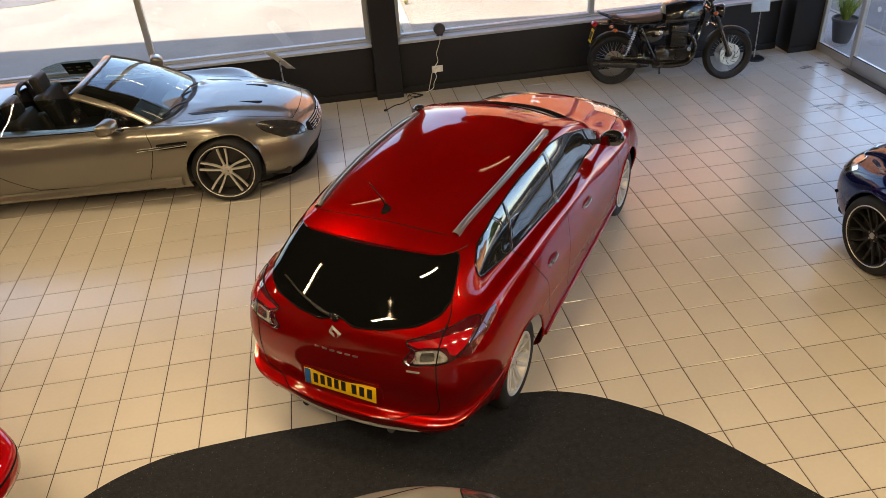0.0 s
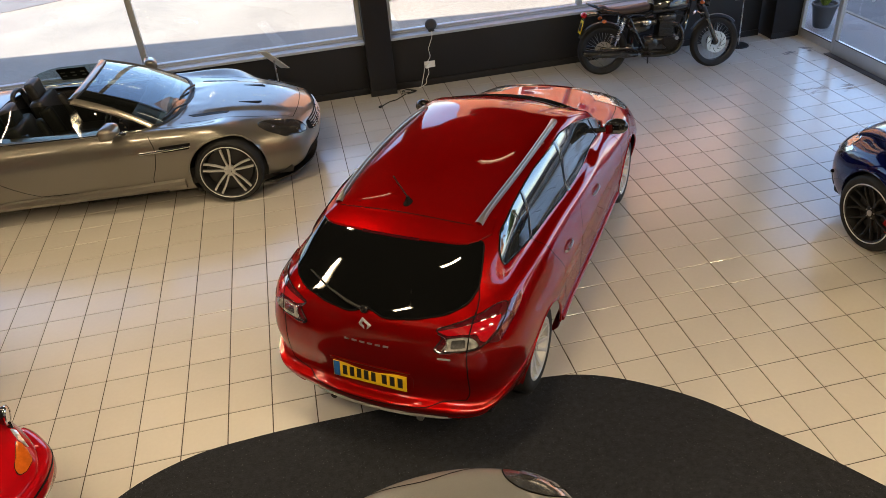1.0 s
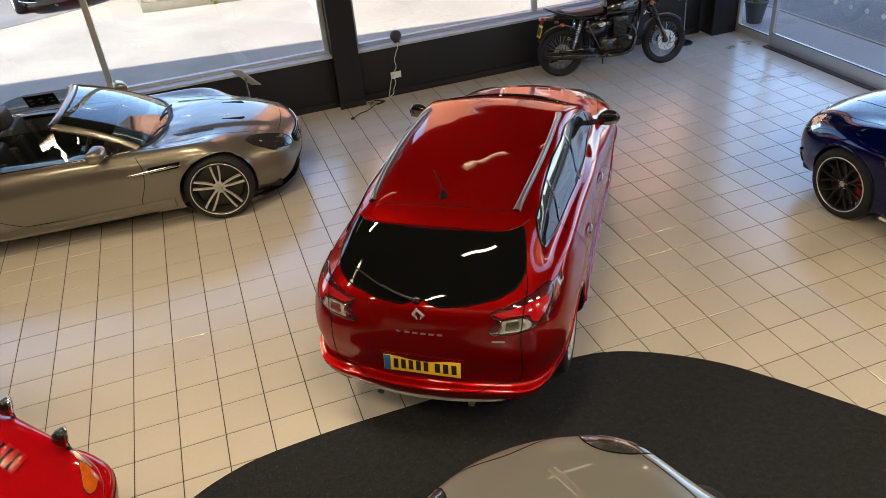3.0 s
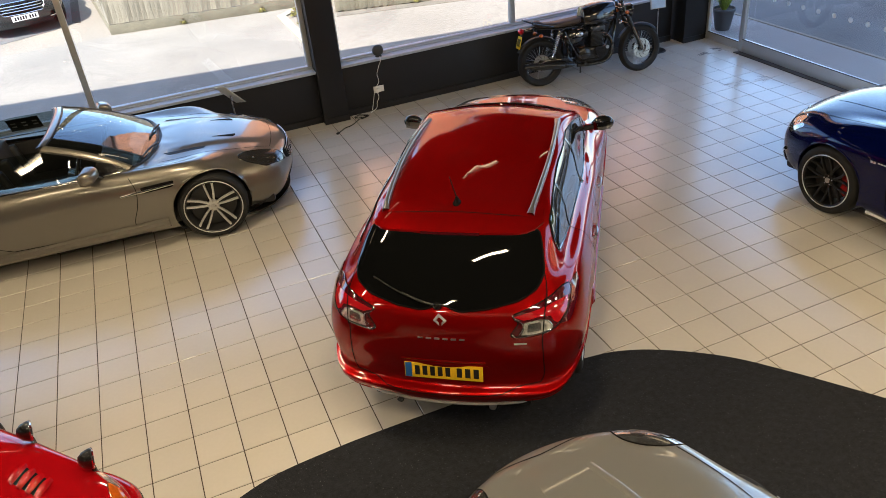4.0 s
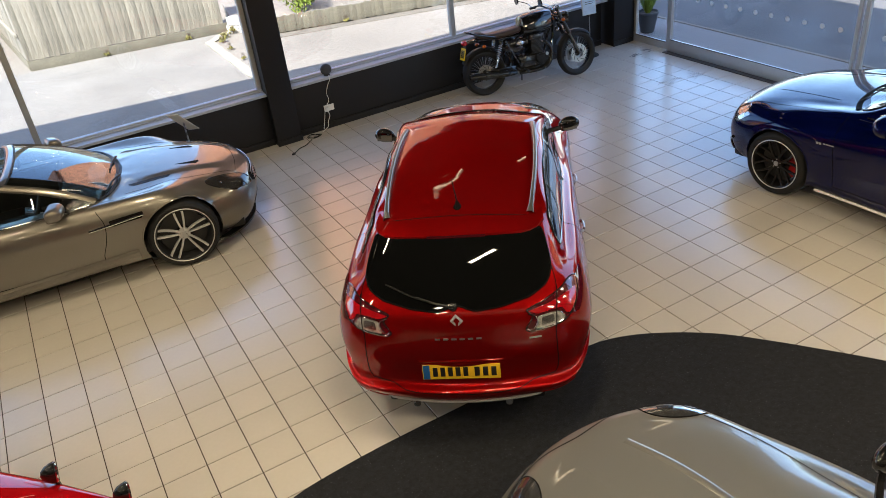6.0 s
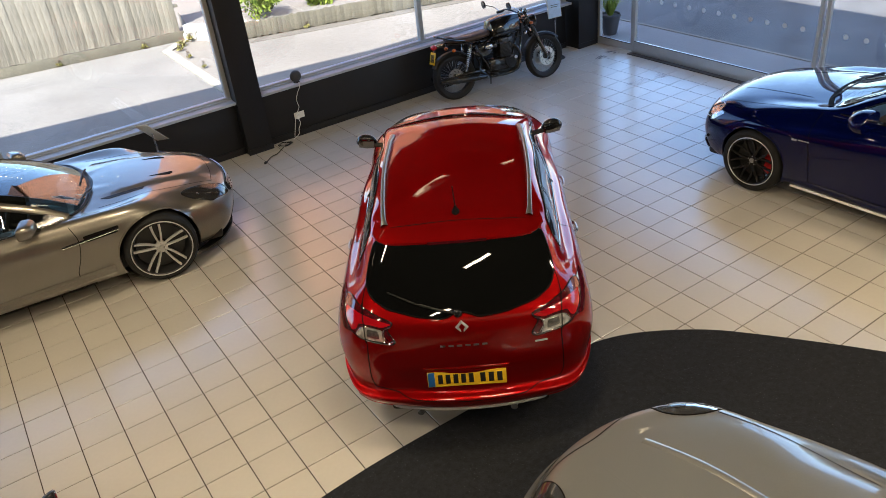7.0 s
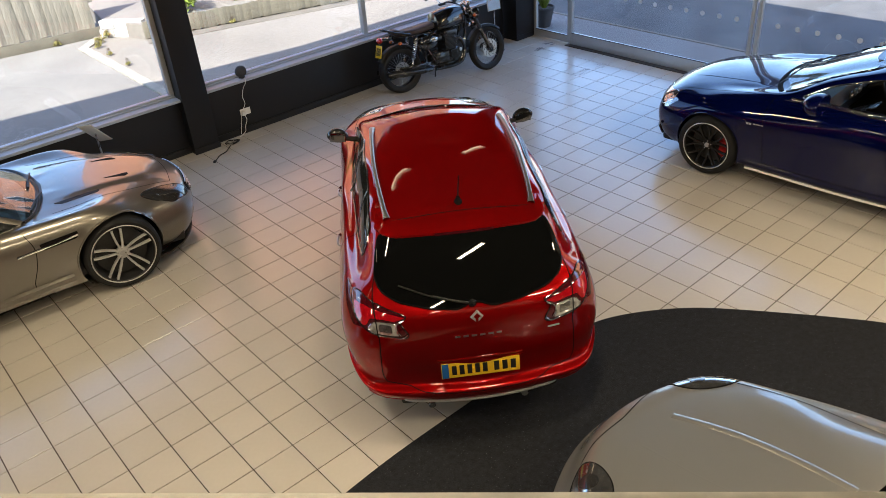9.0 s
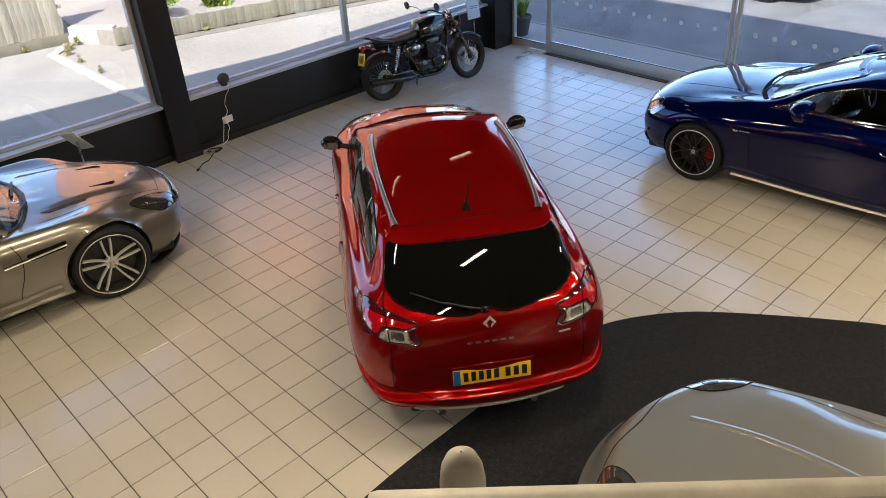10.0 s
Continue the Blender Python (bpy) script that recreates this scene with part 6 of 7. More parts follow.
# ---- silver and red sports cars near the balcony ----
def silver_sports():
    car = thing("sports_car", pose(-.08, .478, 0.007, 0, 0, 92), "silver sports car with oval headlamps parked on charcoal carpet", "car")
    rings = sport_rings(2.30, -2.1, .94, .86, .77, .585, .52, .90, .95)
    rings = [[Vector((q.x, q.y * 1.04, q.z)) for q in r] for r in rings]
    for r in rings[5:]:
        for q in r:
            t = max(0.0, min(1.0, (2.30 - q.x) / 1.7))
            q.z = .615 + .31 * math.sin(t * math.pi / 2) ** .66 - .115 * min(abs(q.y / .8), 1.08) ** 6
    S = Shell(rings)
    for x in (-1.37, 1.37):
        S.cut_circle(x, .33, .36, .55)
    part("body", S.bm.copy(), "silver", car)
    for s, ax in ((1, "L"), (-1, "R")):
        hl = new("head_lamp")
        hl.parent = car
        lamp = rounded([(2.06, .41 * s), (2.02, .57 * s), (1.92, .70 * s), (1.77, .78 * s), (1.70, .74 * s), (1.74, .57 * s), (1.83, .455 * s), (1.95, .395 * s)], .06)
        part("lens", S.panel(lamp, "T", .004, .03), "lamp_inner", hl, "clear oval headlamp")
        for lx, ly, lr in ((1.93, .52, .05), (1.84, .64, .045)):
            part("bulb_bowl", S.panel(rounded([(lx + lr * math.cos(q), (ly + lr * math.sin(q)) * s) for q in [k * math.pi / 6 for k in range(12)]], .01), "T", .007, .02, .003), "lamp_dark", hl)
        part("lens_edge", S.bead([tuple(q) for q in lamp], .004, "T", .002, m=1, closed=True), "seam", hl)
        bm = bmesh.new()
        S.strip([(2.06, .42 * s), (2.09, .25 * s), (2.08, 0)], .008, "T", .002, bm=bm)
        S.strip([(1.72, .60 * s), (1.46, .645 * s), (1.19, .68 * s), (.87, .68 * s)], .007, "T", .002, bm=bm)
        part("bonnet_gap", bm, "seam", car)
        part("bonnet_crease", S.bead([(1.86, .15 * s), (1.5, .19 * s), (1.13, .185 * s), (.9, .17 * s)], .07, "T", -.0695 if s > 0 else -.066, seg=40), "silver", car)
        for x in (-1.37, 1.37):
            part("arch_lip", S.bead([(x + .365 * math.cos(a), .33 + .365 * math.sin(a)) for a in [math.pi * (-.03 + 1.06 * k / 12) for k in range(13)]], .010, ax, -.004, m=3), "silver", car)
            wheel(car, (x, .80 * s, .33), s, .33, .23, .24, five_double(5, 12, .02, .014), "rim_silver", "rim_silver")
    ws = S.panel(rounded([(.62, .60), (.80, .4), (.86, 0), (.80, -.4), (.62, -.60), (.2, -.55), (.1, 0), (.2, .55)], .05), "T", .006, .05)
    part("windscreen", ws, "dark_glass", car)
    part("intake", S.panel(rounded([(-.45, .36), (.45, .36), (.5, .24), (-.5, .24)], .04), "F", .003, .05), "seam", car, "dark lower intake")
    mir = new("door_mirror")
    mir.parent = car
    b = Vector((.86, -.80, .90))
    part("stalk", tube(bmesh.new(), [b + Vector((-.05, .06, -.08)), b + Vector((0, -.02, -.02)), b + Vector((.02, -.06, .03))], .02, 8, 4), "gloss_black", mir)
    bm = ball(bmesh.new(), b + Vector((.03, -.12, .07)), (.06, .12, .075))
    part("housing", bm, "gloss_black", mir, "black mirror housing")
    part("underbody", box(bmesh.new(), (3.8, 1.44, .2), (0, 0, .26), .04), "black_plastic", car)
    S.bm.free()
    return car


def red_sports():
    car = thing("sports_car", pose(-4.067, 4.417, 0, 0, 0, -48.5), "bright red classic sports car with amber indicators and black mirrors", "car")
    A = dict(x4=-1.25, x8=1.28)
    S = Shell([
        ring(-1.95, 1.98, (.54, .62, .64, .62, .46), (.24, .18, .16, .18, .18), .25, .30, **A),
        ring(-2.05, 2.10, (.64, .70, .70, .70, .58), (.30, .24, .22, .24, .24), .25, .34, **A),
        ring(-2.10, 2.16, (.68, .755, .73, .75, .66), (.44, .42, .36, .42, .38), .25, .36, **A),
        ring(-2.10, 2.16, (.69, .765, .74, .765, .67), (.58, .54, .50, .54, .50), .25, .36, **A),
        ring(-2.08, 2.14, (.68, .755, .74, .755, .72), (.68, .64, .62, .64, .585), .25, .22, **A),
        ring(-2.06, 2.11, (.67, .735, .73, .735, .705), (.74, .71, .69, .705, .63), .25, .22, **A),
        ring(-2.04, 2.08, (.655, .712, .715, .712, .68), (.79, .755, .735, .752, .665), .25, .22, **A),
        ring(-2.02, 2.04, (.635, .685, .69, .685, .64), (.81, .775, .755, .772, .685), .25, .24, **A),
        ring(-1.95, 1.90, (.56, .60, .61, .60, .52), (.83, .80, .78, .795, .70), .25, .34, x4=-1.25, x8=1.25),
        ring(-1.75, 1.65, (.44, .46, .47, .46, .38), (.85, .82, .80, .815, .755), .22, .3, x4=-1.2, x8=1.1),
        ring(-1.45, 1.25, (.25, .26, .27, .26, .2), (.86, .83, .81, .82, .795), .2, .2, -1.0, .9),
        ring(-1.10, .90, (0, 0, 0, 0, 0), (.86, .84, .82, .82, .81), .1, .1, -.8, .6)])
    for x in (-1.25, 1.28):
        S.cut_circle(x, .31, .335, .45)
    part("body", S.bm.copy(), "red_solid", car)
    # bumper wrapping round the nose, with a dark rubber line under its lip
    run = [(1.50, .765), (1.58, .795), (1.74, .798), (1.86, .775), (1.965, .70), (2.055, .58), (2.15, .35), (2.185, 0), (2.15, -.35), (2.055, -.58), (1.965, -.70), (1.86, -.775), (1.74, -.798), (1.58, -.795), (1.50, -.765)]
    path = spline([(x, y, 0) for x, y in run], 6)
    rows, line = [], []
    for i, p in enumerate(path):
        d = (path[min(i + 1, len(path) - 1)] - path[max(i - 1, 0)]).normalized()
        o = Vector((-d.y, d.x, 0)) * (-1)
        o = o if o.dot(Vector((p.x - 1.2, p.y, 0))) > 0 else -o
        k = .35 + .65 * min(1, min(i, len(path) - 1 - i) / 5)
        rows.append([p + o * a + Vector((0, 0, .50 + (z - .50) * k)) for a, z in ((-.17, .60), (-.04, .592), (-.008, .582), (.008, .560), (.010, .49), (.0, .43), (-.03, .40), (-.17, .40))])
        line.append([p + o * .0095 + Vector((0, 0, .535)), p + o * .0135 + Vector((0, 0, .527)), p + o * .0105 + Vector((0, 0, .518))])
    bm = bmesh.new()
    grid_mesh(bm, rows)
    part("bumper", bm, "red_solid", car, "red wrap-round front bumper")
    bm = bmesh.new()
    grid_mesh(bm, line[10:-10])
    part("bumper_strip", bm, "seam", car, "dark rubber strip")
    for s, ax in ((1, "L"), (-1, "R")):
        lamp = new("indicator")
        lamp.parent = car
        out = rounded([(1.80, .665 * s), (1.86, .675 * s), (1.935, .66 * s), (1.985, .595 * s), (1.995, .55 * s), (1.95, .56 * s), (1.90, .60 * s)], .02)
        part("lens", S.panel(out, "T", .008, .02), "amber", lamp, "amber corner lens")
        part("lens_edge", S.bead([tuple(q) for q in out], .004, "T", .004, m=1, closed=True), "gloss_black", lamp)
        out = rounded([(1.86, .69 * s), (1.72, .705 * s), (1.70, .685 * s), (1.80, .672 * s)], .01)
        part("clear_lens", S.panel(out, "T", .006, .02), "lens", lamp, "clear slim side lens")
        for k in range(4):
            x = 1.53 - .065 * k
            bm = bmesh.new()
            a = S.drop(x, .42 * s, "T", .010)
            b = S.drop(x - .02, .55 * s, "T", .010)
            side = Vector((.026, 0, 0))
            rr = []
            for t in range(7):
                c = a.lerp(b, t / 6) + Vector((0, 0, .012 * math.sin(math.pi * t / 6)))
                w = .35 + .65 * math.sin(math.pi * (.08 + .84 * t / 6))
                rr.append([c + side * w + Vector((0, 0, -.014)), c + side * .6 * w + Vector((0, 0, .002)), c + Vector((0, 0, .008)), c - side * .5 * w + Vector((0, 0, .009)), c - side * w + Vector((0, 0, -.002))])
            grid_mesh(bm, rr)
            part("louvre", bm, "red_solid", car, "raised red bonnet louvre")
        part("louvre_gap", S.panel(rounded([(1.54, .43 * s), (1.32, .43 * s), (1.30, .54 * s), (1.52, .54 * s)], .02), "T", .001, .04, .001), "seam", car)
        for x in (1.675, 1.19):
            mir = new("wing_mirror")
            mir.parent = car
            tagged(mir, label="black oval wing mirror with a chrome edge")
            b = S.drop(x, .70 * s, "T", 0)
            part("stalk", tube(bmesh.new(), [b + Vector((0, 0, -.01)), b + Vector((.0, .004 * s, .03))], .017, 8, 3, taper=.012), "gloss_black", mir)
            m = Matrix.Translation(b + Vector((0, .006 * s, .088))) @ pose(0, 0, 0, 0, 0, -41 if s > 0 else -139) @ pose(0, 0, 0, -12, 22, 0) @ Matrix.Scale(1.3, 4)
            bm = bmesh.new()
            turned(bm, [(.0005, -.052), (.018, -.048), (.036, -.030), (.044, -.008), (.046, .006), (.042, .012)], 28, m @ Matrix.Diagonal((.92, 1, 1.28, 1)))
            part("housing", bm, "gloss_black", mir)
            bm = turned(bmesh.new(), [(.0465, .003), (.0485, .008), (.0445, .014), (.040, .011)], 28, m @ Matrix.Diagonal((.92, 1, 1.28, 1)))
            part("mirror_edge", bm, "chrome", mir)
            bm = turned(bmesh.new(), [(.0005, .010), (.041, .010)], 28, m @ Matrix.Diagonal((.92, 1, 1.28, 1)))
            part("mirror_glass", bm, "chrome", mir)
        bm = bmesh.new()
        S.strip([(1.97, .0), (1.94, .3 * s), (1.86, .50 * s), (1.72, .60 * s), (1.4, .64 * s), (1.0, .65 * s)], .0035, "T", .0015, bm=bm)
        part("bonnet_gap", bm, "red_solid", car)
        for x in (-1.25, 1.28):
            wheel(car, (x, .66 * s, .30), s, .30, .17, .20, five_double(5, 12, .012, .010), "rim_silver", "rim_silver")
    part("windscreen", S.panel(rounded([(.55, .50), (.75, .3), (.80, 0), (.75, -.3), (.55, -.50), (.1, -.45), (.1, .45)], .05), "T", .006, .05), "dark_glass", car)
    part("underbody", box(bmesh.new(), (3.5, 1.16, .2), (0, 0, .26), .04), "black_plastic", car)
    S.bm.free()
    return car


# ---- saloon parked across the yard ----
def parked_saloon():
    """The grey saloon, and a second one standing at the far kerb."""
    car = thing("parked_car", pose(-4.15, 20.5, -0.055, 0, 0, -76), "dark grey saloon parked outside beyond the timber fence", "car")
    S = Shell([
        ring(-2.30, 2.12, (.72, .82, .84, .82, .70), (.26, .20, .18, .20, .19)),
        ring(-2.46, 2.26, (.87, .91, .90, .91, .84), (.44, .42, .38, .42, .38)),
        ring(-2.46, 2.26, (.88, .92, .91, .92, .84), (.66, .64, .60, .62, .58)),
        ring(-2.40, 2.12, (.84, .89, .90, .87, .76), (.90, .88, .86, .84, .78)),
        ring(-2.30, 1.80, (.76, .82, .85, .76, .62), (1.0, .98, .94, .93, .89)),
        ring(-2.0, 1.20, (.62, .72, .77, .70, .56), (1.08, 1.10, 1.08, 1.03, 1.0), x4=-1.4, x8=.9),
        ring(-1.45, .55, (.52, .60, .64, .60, .5), (1.34, 1.37, 1.38, 1.36, 1.35), .2, .2, -1.2, .4),
        ring(-1.0, .1, (.25, .3, .3, .3, .25), (1.43, 1.445, 1.45, 1.44, 1.43), .2, .1, -.9, -.1),
        ring(-.8, -.1, (0, 0, 0, 0, 0), (1.445, 1.45, 1.46, 1.45, 1.445), .1, .1, -.7, -.2)], 5, 5)
    for x in (-1.4, 1.4):
        S.cut_circle(x, .33, .36, .5)
    part("body", S.bm.copy(), "navy", car)
    gr = new("grille")
    gr.parent = car
    part("opening", S.panel(rounded([(-.42, .70), (.42, .70), (.46, .60), (.38, .48), (-.38, .48), (-.46, .60)], .03), "F", .004, .06), "seam", gr)
    for z in (.54, .59, .64):
        part("grille_bar", S.bead([(-.40, z), (0, z), (.40, z)], .010, "F", .01), "chrome", gr)
    part("grille_edge", S.bead([tuple(p) for p in rounded([(-.42, .70), (.42, .70), (.46, .60), (.38, .48), (-.38, .48), (-.46, .60)], .03, 2)], .009, "F", .008, m=2, closed=True), "chrome", gr)
    c = S.drop(0, .40, "F", .01)
    number_bars(car, Matrix.Translation(c) @ pose(0, 0, 0, 0, 0, 90), .52, .111, "plate_w", band=False, marks=((.08, .5), (.64, .3)))
    part("windscreen", S.panel(rounded([(-.48, 1.33), (.48, 1.33), (.60, 1.05), (-.60, 1.05)], .05), "F", .005, .06), "dark_glass", car)
    for s, ax in ((1, "L"), (-1, "R")):
        part("head_lamp", S.panel(rounded([(.82 * s, .76), (.52 * s, .75), (.50 * s, .66), (.66 * s, .60), (.82 * s, .62)], .03), "F", .006, .04), "lens", car, "clear headlamp")
        part("side_intake", S.panel(rounded([(.80 * s, .44), (.52 * s, .40), (.52 * s, .30), (.78 * s, .32)], .03), "F", .004, .05), "seam", car, "dark bumper intake")
        part("bumper_blade", S.bead([(.50 * s, .30), (.65 * s, .31), (.80 * s, .34)], .010, "F", .008), "chrome", car)
        part("side_window", S.panel(rounded([(.72, 1.04), (.3, 1.25), (-.3, 1.33), (-1.0, 1.30), (-1.5, 1.1), (-.9, 1.04)], .04), ax, .005, .06), "dark_glass", car)
        for x in (-1.4, 1.4):
            wheel(car, (x, .79 * s, .33), s, .33, .23, .235, five_double(5, 12, .02, .014), "rim_silver", "rim_silver")
    S.bm.free()
    other = copy_thing(car, pose(12.42, 8.8, -.05, 0, 0, 90))
    tagged(other, "dark grey saloon parked at the far side of the road")
    return car


# ---- navy scooter at the edge of the floor ----
def scooter():
    e = thing("scooter", pose(-3.26, 4.92, 0, 0, 0, -42), "navy scooter with chrome trim on the tiled floor", "scooter")
    for x in (-.55, .0):
        part("tyre", turned(bmesh.new(), [(.13, -.045), (.20, -.05), (.225, -.03), (.23, 0), (.225, .03), (.20, .05), (.13, .045), (.12, 0), (.13, -.045)], 32, Matrix.Translation((x - .1, 0, .23))), "rubber", e)
    part("leg_shield", ball(bmesh.new(), (-.12, 0, .55), (.12, .20, .33)), "navy", e)
    part("floor_board", box(bmesh.new(), (.6, .26, .06), (-.42, 0, .25), .02), "black_plastic", e)
    part("rear_body", ball(bmesh.new(), (-.78, 0, .5), (.34, .19, .23)), "navy", e)
    part("saddle", box(bmesh.new(), (.55, .24, .10), (-.75, 0, .74), .045, seg=3), "leather", e)
    part("mudguard", ball(bmesh.new(), (-.1, 0, .36), (.22, .10, .13)), "navy", e)
    part("bumper_bar", tube(bmesh.new(), [(-.1, -.19, .50), (.06, -.15, .56), (.085, 0, .58), (.06, .15, .56), (-.1, .19, .50)], .018, 10, 6), "chrome", e, "chrome front bar")
    part("headlamp", ball(bmesh.new(), (.0, 0, .80), (.08, .085, .085)), "chrome", e)
    part("handlebar", tube(bmesh.new(), [(-.16, -.30, .96), (-.08, -.12, .94), (-.08, .12, .94), (-.16, .30, .96)], .014, 8, 5), "chrome", e)
    part("steering_column", rod(bmesh.new(), (-.16, 0, .4), (-.09, 0, .94), .03), "navy", e)
    return e


# ---- black motorcycle ----
def wire_wheel(parent, x, r, w, name, front):
    e = new(name)
    e.parent = parent
    e.matrix_local = pose(x, 0, r)
    h = w / 2
    q = r - .085 if not front else r - .078
    part("tyre", turned(bmesh.new(), [(q, -h * .72), (q + .02, -h * .95), (r - .03, -h), (r - .012, -h * .78), (r, -h * .3), (r, h * .3), (r - .012, h * .78), (r - .03, h), (q + .02, h * .95), (q, h * .72)], 56), "rubber", e)
    part("rim", turned(bmesh.new(), [(q + .004, -h * .72), (q + .008, -h * .62), (q - .012, -h * .5), (q - .014, 0), (q - .012, h * .5), (q + .008, h * .62), (q + .004, h * .72), (q, 0)], 56), "rim_black", e, "black wheel rim")
    bm = bmesh.new()
    for k in range(36):
        a = 2 * math.pi * k / 36
        b = a + (.42 if k % 2 else -.42)
        y = .035 if (k // 2) % 2 else -.035
        rod(bm, (.035 * math.cos(b), y, .035 * math.sin(b)), ((q - .01) * math.cos(a), y * .2, (q - .01) * math.sin(a)), .0019, seg=5)
    part("spokes", bm, "steel", e, "thin bright wire spokes")
    part("hub", turned(bmesh.new(), [(.012, -.06), (.04, -.055), (.045, -.03), (.03, -.02), (.03, .02), (.045, .03), (.04, .055), (.012, .06)], 24), "engine", e)
    for y in ((-.075, .075) if front else (-.07,)):
        ro = .135 if front else .115
        prof = [(ro - .062, y - .003), (ro, y - .003), (ro, y + .003), (ro - .062, y + .003), (ro - .062, y - .003)]
        part("brake_disc", turned(bmesh.new(), prof, 40), "steel", e, "bright slotted brake disc")
        bm = bmesh.new()
        for k in range(9):
            a = 2 * math.pi * k / 9
            pts = [((ro - .054 + .014 * j) * math.cos(a + .16 * j), y * 1.06, (ro - .054 + .014 * j) * math.sin(a + .16 * j)) for j in range(4)]
            tube(bm, pts, .0035, 5, 2)
        part("disc_slot", bm, "seam", e, "dark curved slots")
    return e


def motorcycle():
    ang = math.degrees(math.atan2(8.86 - 9.17, 5.02 - 3.50))
    e = thing("motorcycle", pose(4.26, 9.015, 0, 0, 0, ang) @ pose(0, 0, 0, -9, 0, 0), "black retro motorcycle with a brown seat on its side stand", "motorcycle")
    wb = .735
    wire_wheel(e, -wb, .325, .15, "rear_wheel", False)
    fw = wire_wheel(e, wb, .328, .112, "front_wheel", True)
    fw.matrix_local = pose(wb, 0, .328, 0, 0, 9)
    # frame
    fr = new("frame")
    fr.parent = e
    for s in (1, -1):
        part("frame_tube", tube(bmesh.new(), [(.40, 0, .86), (.36, .07 * s, .72), (.27, .12 * s, .42), (.16, .13 * s, .27), (-.25, .13 * s, .27), (-.36, .12 * s, .36), (-.30, .11 * s, .66), (-.1, .10 * s, .78), (.36, .03 * s, .88)], .017, 8, 5), "gloss_black", fr)
        part("frame_tube", tube(bmesh.new(), [(-.14, .10 * s, .76), (-.5, .115 * s, .775), (-.80, .10 * s, .80)], .014, 8, 4), "gloss_black", fr)
        part("swing_arm", box(bmesh.new(), (.46, .03, .05), (-.52, .105 * s, .335), .012, pose(0, 0, 0, 0, 2, 0)), "gloss_black", fr)
        sh = new("shock_absorber")
        sh.parent = e
        a, b = Vector((-.60, .14 * s, .385)), Vector((-.47, .135 * s, .735))
        part("damper", rod(bmesh.new(), a, b, .014), "chrome", sh)
        bm = bmesh.new()
        pts = []
        for k in range(70):
            t = k / 69
            p = a.lerp(b, .18 + .7 * t)
            ph = t * 9 * 2 * math.pi
            pts.append(p + Vector((.026 * math.cos(ph), .026 * math.sin(ph), 0)))
        tube(bm, pts, .0055, 6, 1, smooth=False)
        part("spring", bm, "satin", sh, "bright coil spring")
        part("top_cap", rod(bmesh.new(), a.lerp(b, .86), b, .030, .026), "gloss_black", sh)
        part("indicator", ball(bmesh.new(), (-.74, .15 * s, .71), (.032, .024, .024)), "amber", e, "amber indicator")
        part("indicator_stem", rod(bmesh.new(), (-.74, .05 * s, .71), (-.74, .14 * s, .71), .008), "gloss_black", e)
        part("indicator", ball(bmesh.new(), (.50, .17 * s, .86), (.032, .024, .024)), "amber", e, "amber indicator")
    # engine: crankcase, cylinders with fins, covers
    en = new("engine")
    en.parent = e
    bm = box(bmesh.new(), (.46, .26, .20), (.0, 0, .37), .05, seg=3)
    part("crankcase", bm, "engine", en)
    part("sump", box(bmesh.new(), (.36, .22, .08), (.02, 0, .26), .03), "engine", en)
    tilt = pose(0, 0, 0, 0, 6, 0)
    bm = bmesh.new()
    for k in range(11):
        z = .475 + .018 * k
        box(bm, (.20 - .004 * abs(k - 5), .30, .007), (.055 + .002 * k, 0, z), .002)
    box(bm, (.16, .26, .20), (.06, 0, .56), .01)
    part("cylinder_fins", bm, "black_plastic", en, "black finned twin cylinders")
    part("cam_cover", box(bmesh.new(), (.22, .31, .085), (.075, 0, .70), .028, seg=3), "cover_grey", en, "grey cam cover")
    for s in (-1, 1):
        part("clutch_cover", turned(bmesh.new(), [(.0005, .155), (.06, .152), (.085, .145), (.095, .125), (.10, .1)], 36, Matrix.Translation((-.13, 0, .38)) @ Matrix.Diagonal((1, s, .9, 1))), "engine", en, "round black engine cover")
        bm = bmesh.new()
        outl = rounded([(.02, .46), (.23, .46), (.22, .36), (.13, .28), (.04, .33)], .03)
        lo = [bm.verts.new((p.x, .125 * s, p.y)) for p in outl]
        hi = [bm.verts.new((p.x * .94 + .008, .158 * s, p.y * .94 + .023)) for p in outl]
        n = len(outl)
        for k in range(n):
            bm.faces.new((lo[k], lo[(k + 1) % n], hi[(k + 1) % n], hi[k]))
        bm.faces.new(hi)
        part("timing_cover", bm, "engine", en, "black triangular engine cover")
        part("cover_badge", rod(bmesh.new(), (.20, .158 * s, .435), (.20, .166 * s, .435), .024, seg=24), "satin", en, "small round bright cap")
        part("throttle_body", rod(bmesh.new(), (-.06, .075 * s, .655), (-.17, .075 * s, .645), .045, seg=24), "cover_grey", en, "dark grey throttle body")
        part("side_panel", ball(bmesh.new(), (-.27, .115 * s, .625), (.145, .035, .10)), "gloss_black", e, "gloss black side panel")
        part("panel_badge", ball(bmesh.new(), (-.19, .145 * s, .655), (.055, .012, .035)), "satin", e)
        # exhaust
        ex = new("exhaust")
        ex.parent = e
        part("header_pipe", tube(bmesh.new(), [(.13, .09 * s, .60), (.22, .12 * s, .59), (.275, .14 * s, .50), (.27, .15 * s, .38), (.20, .155 * s, .27), (.05, .16 * s, .235), (-.25, .165 * s, .245)], .026, 12, 6), "engine", ex, "black header pipe")
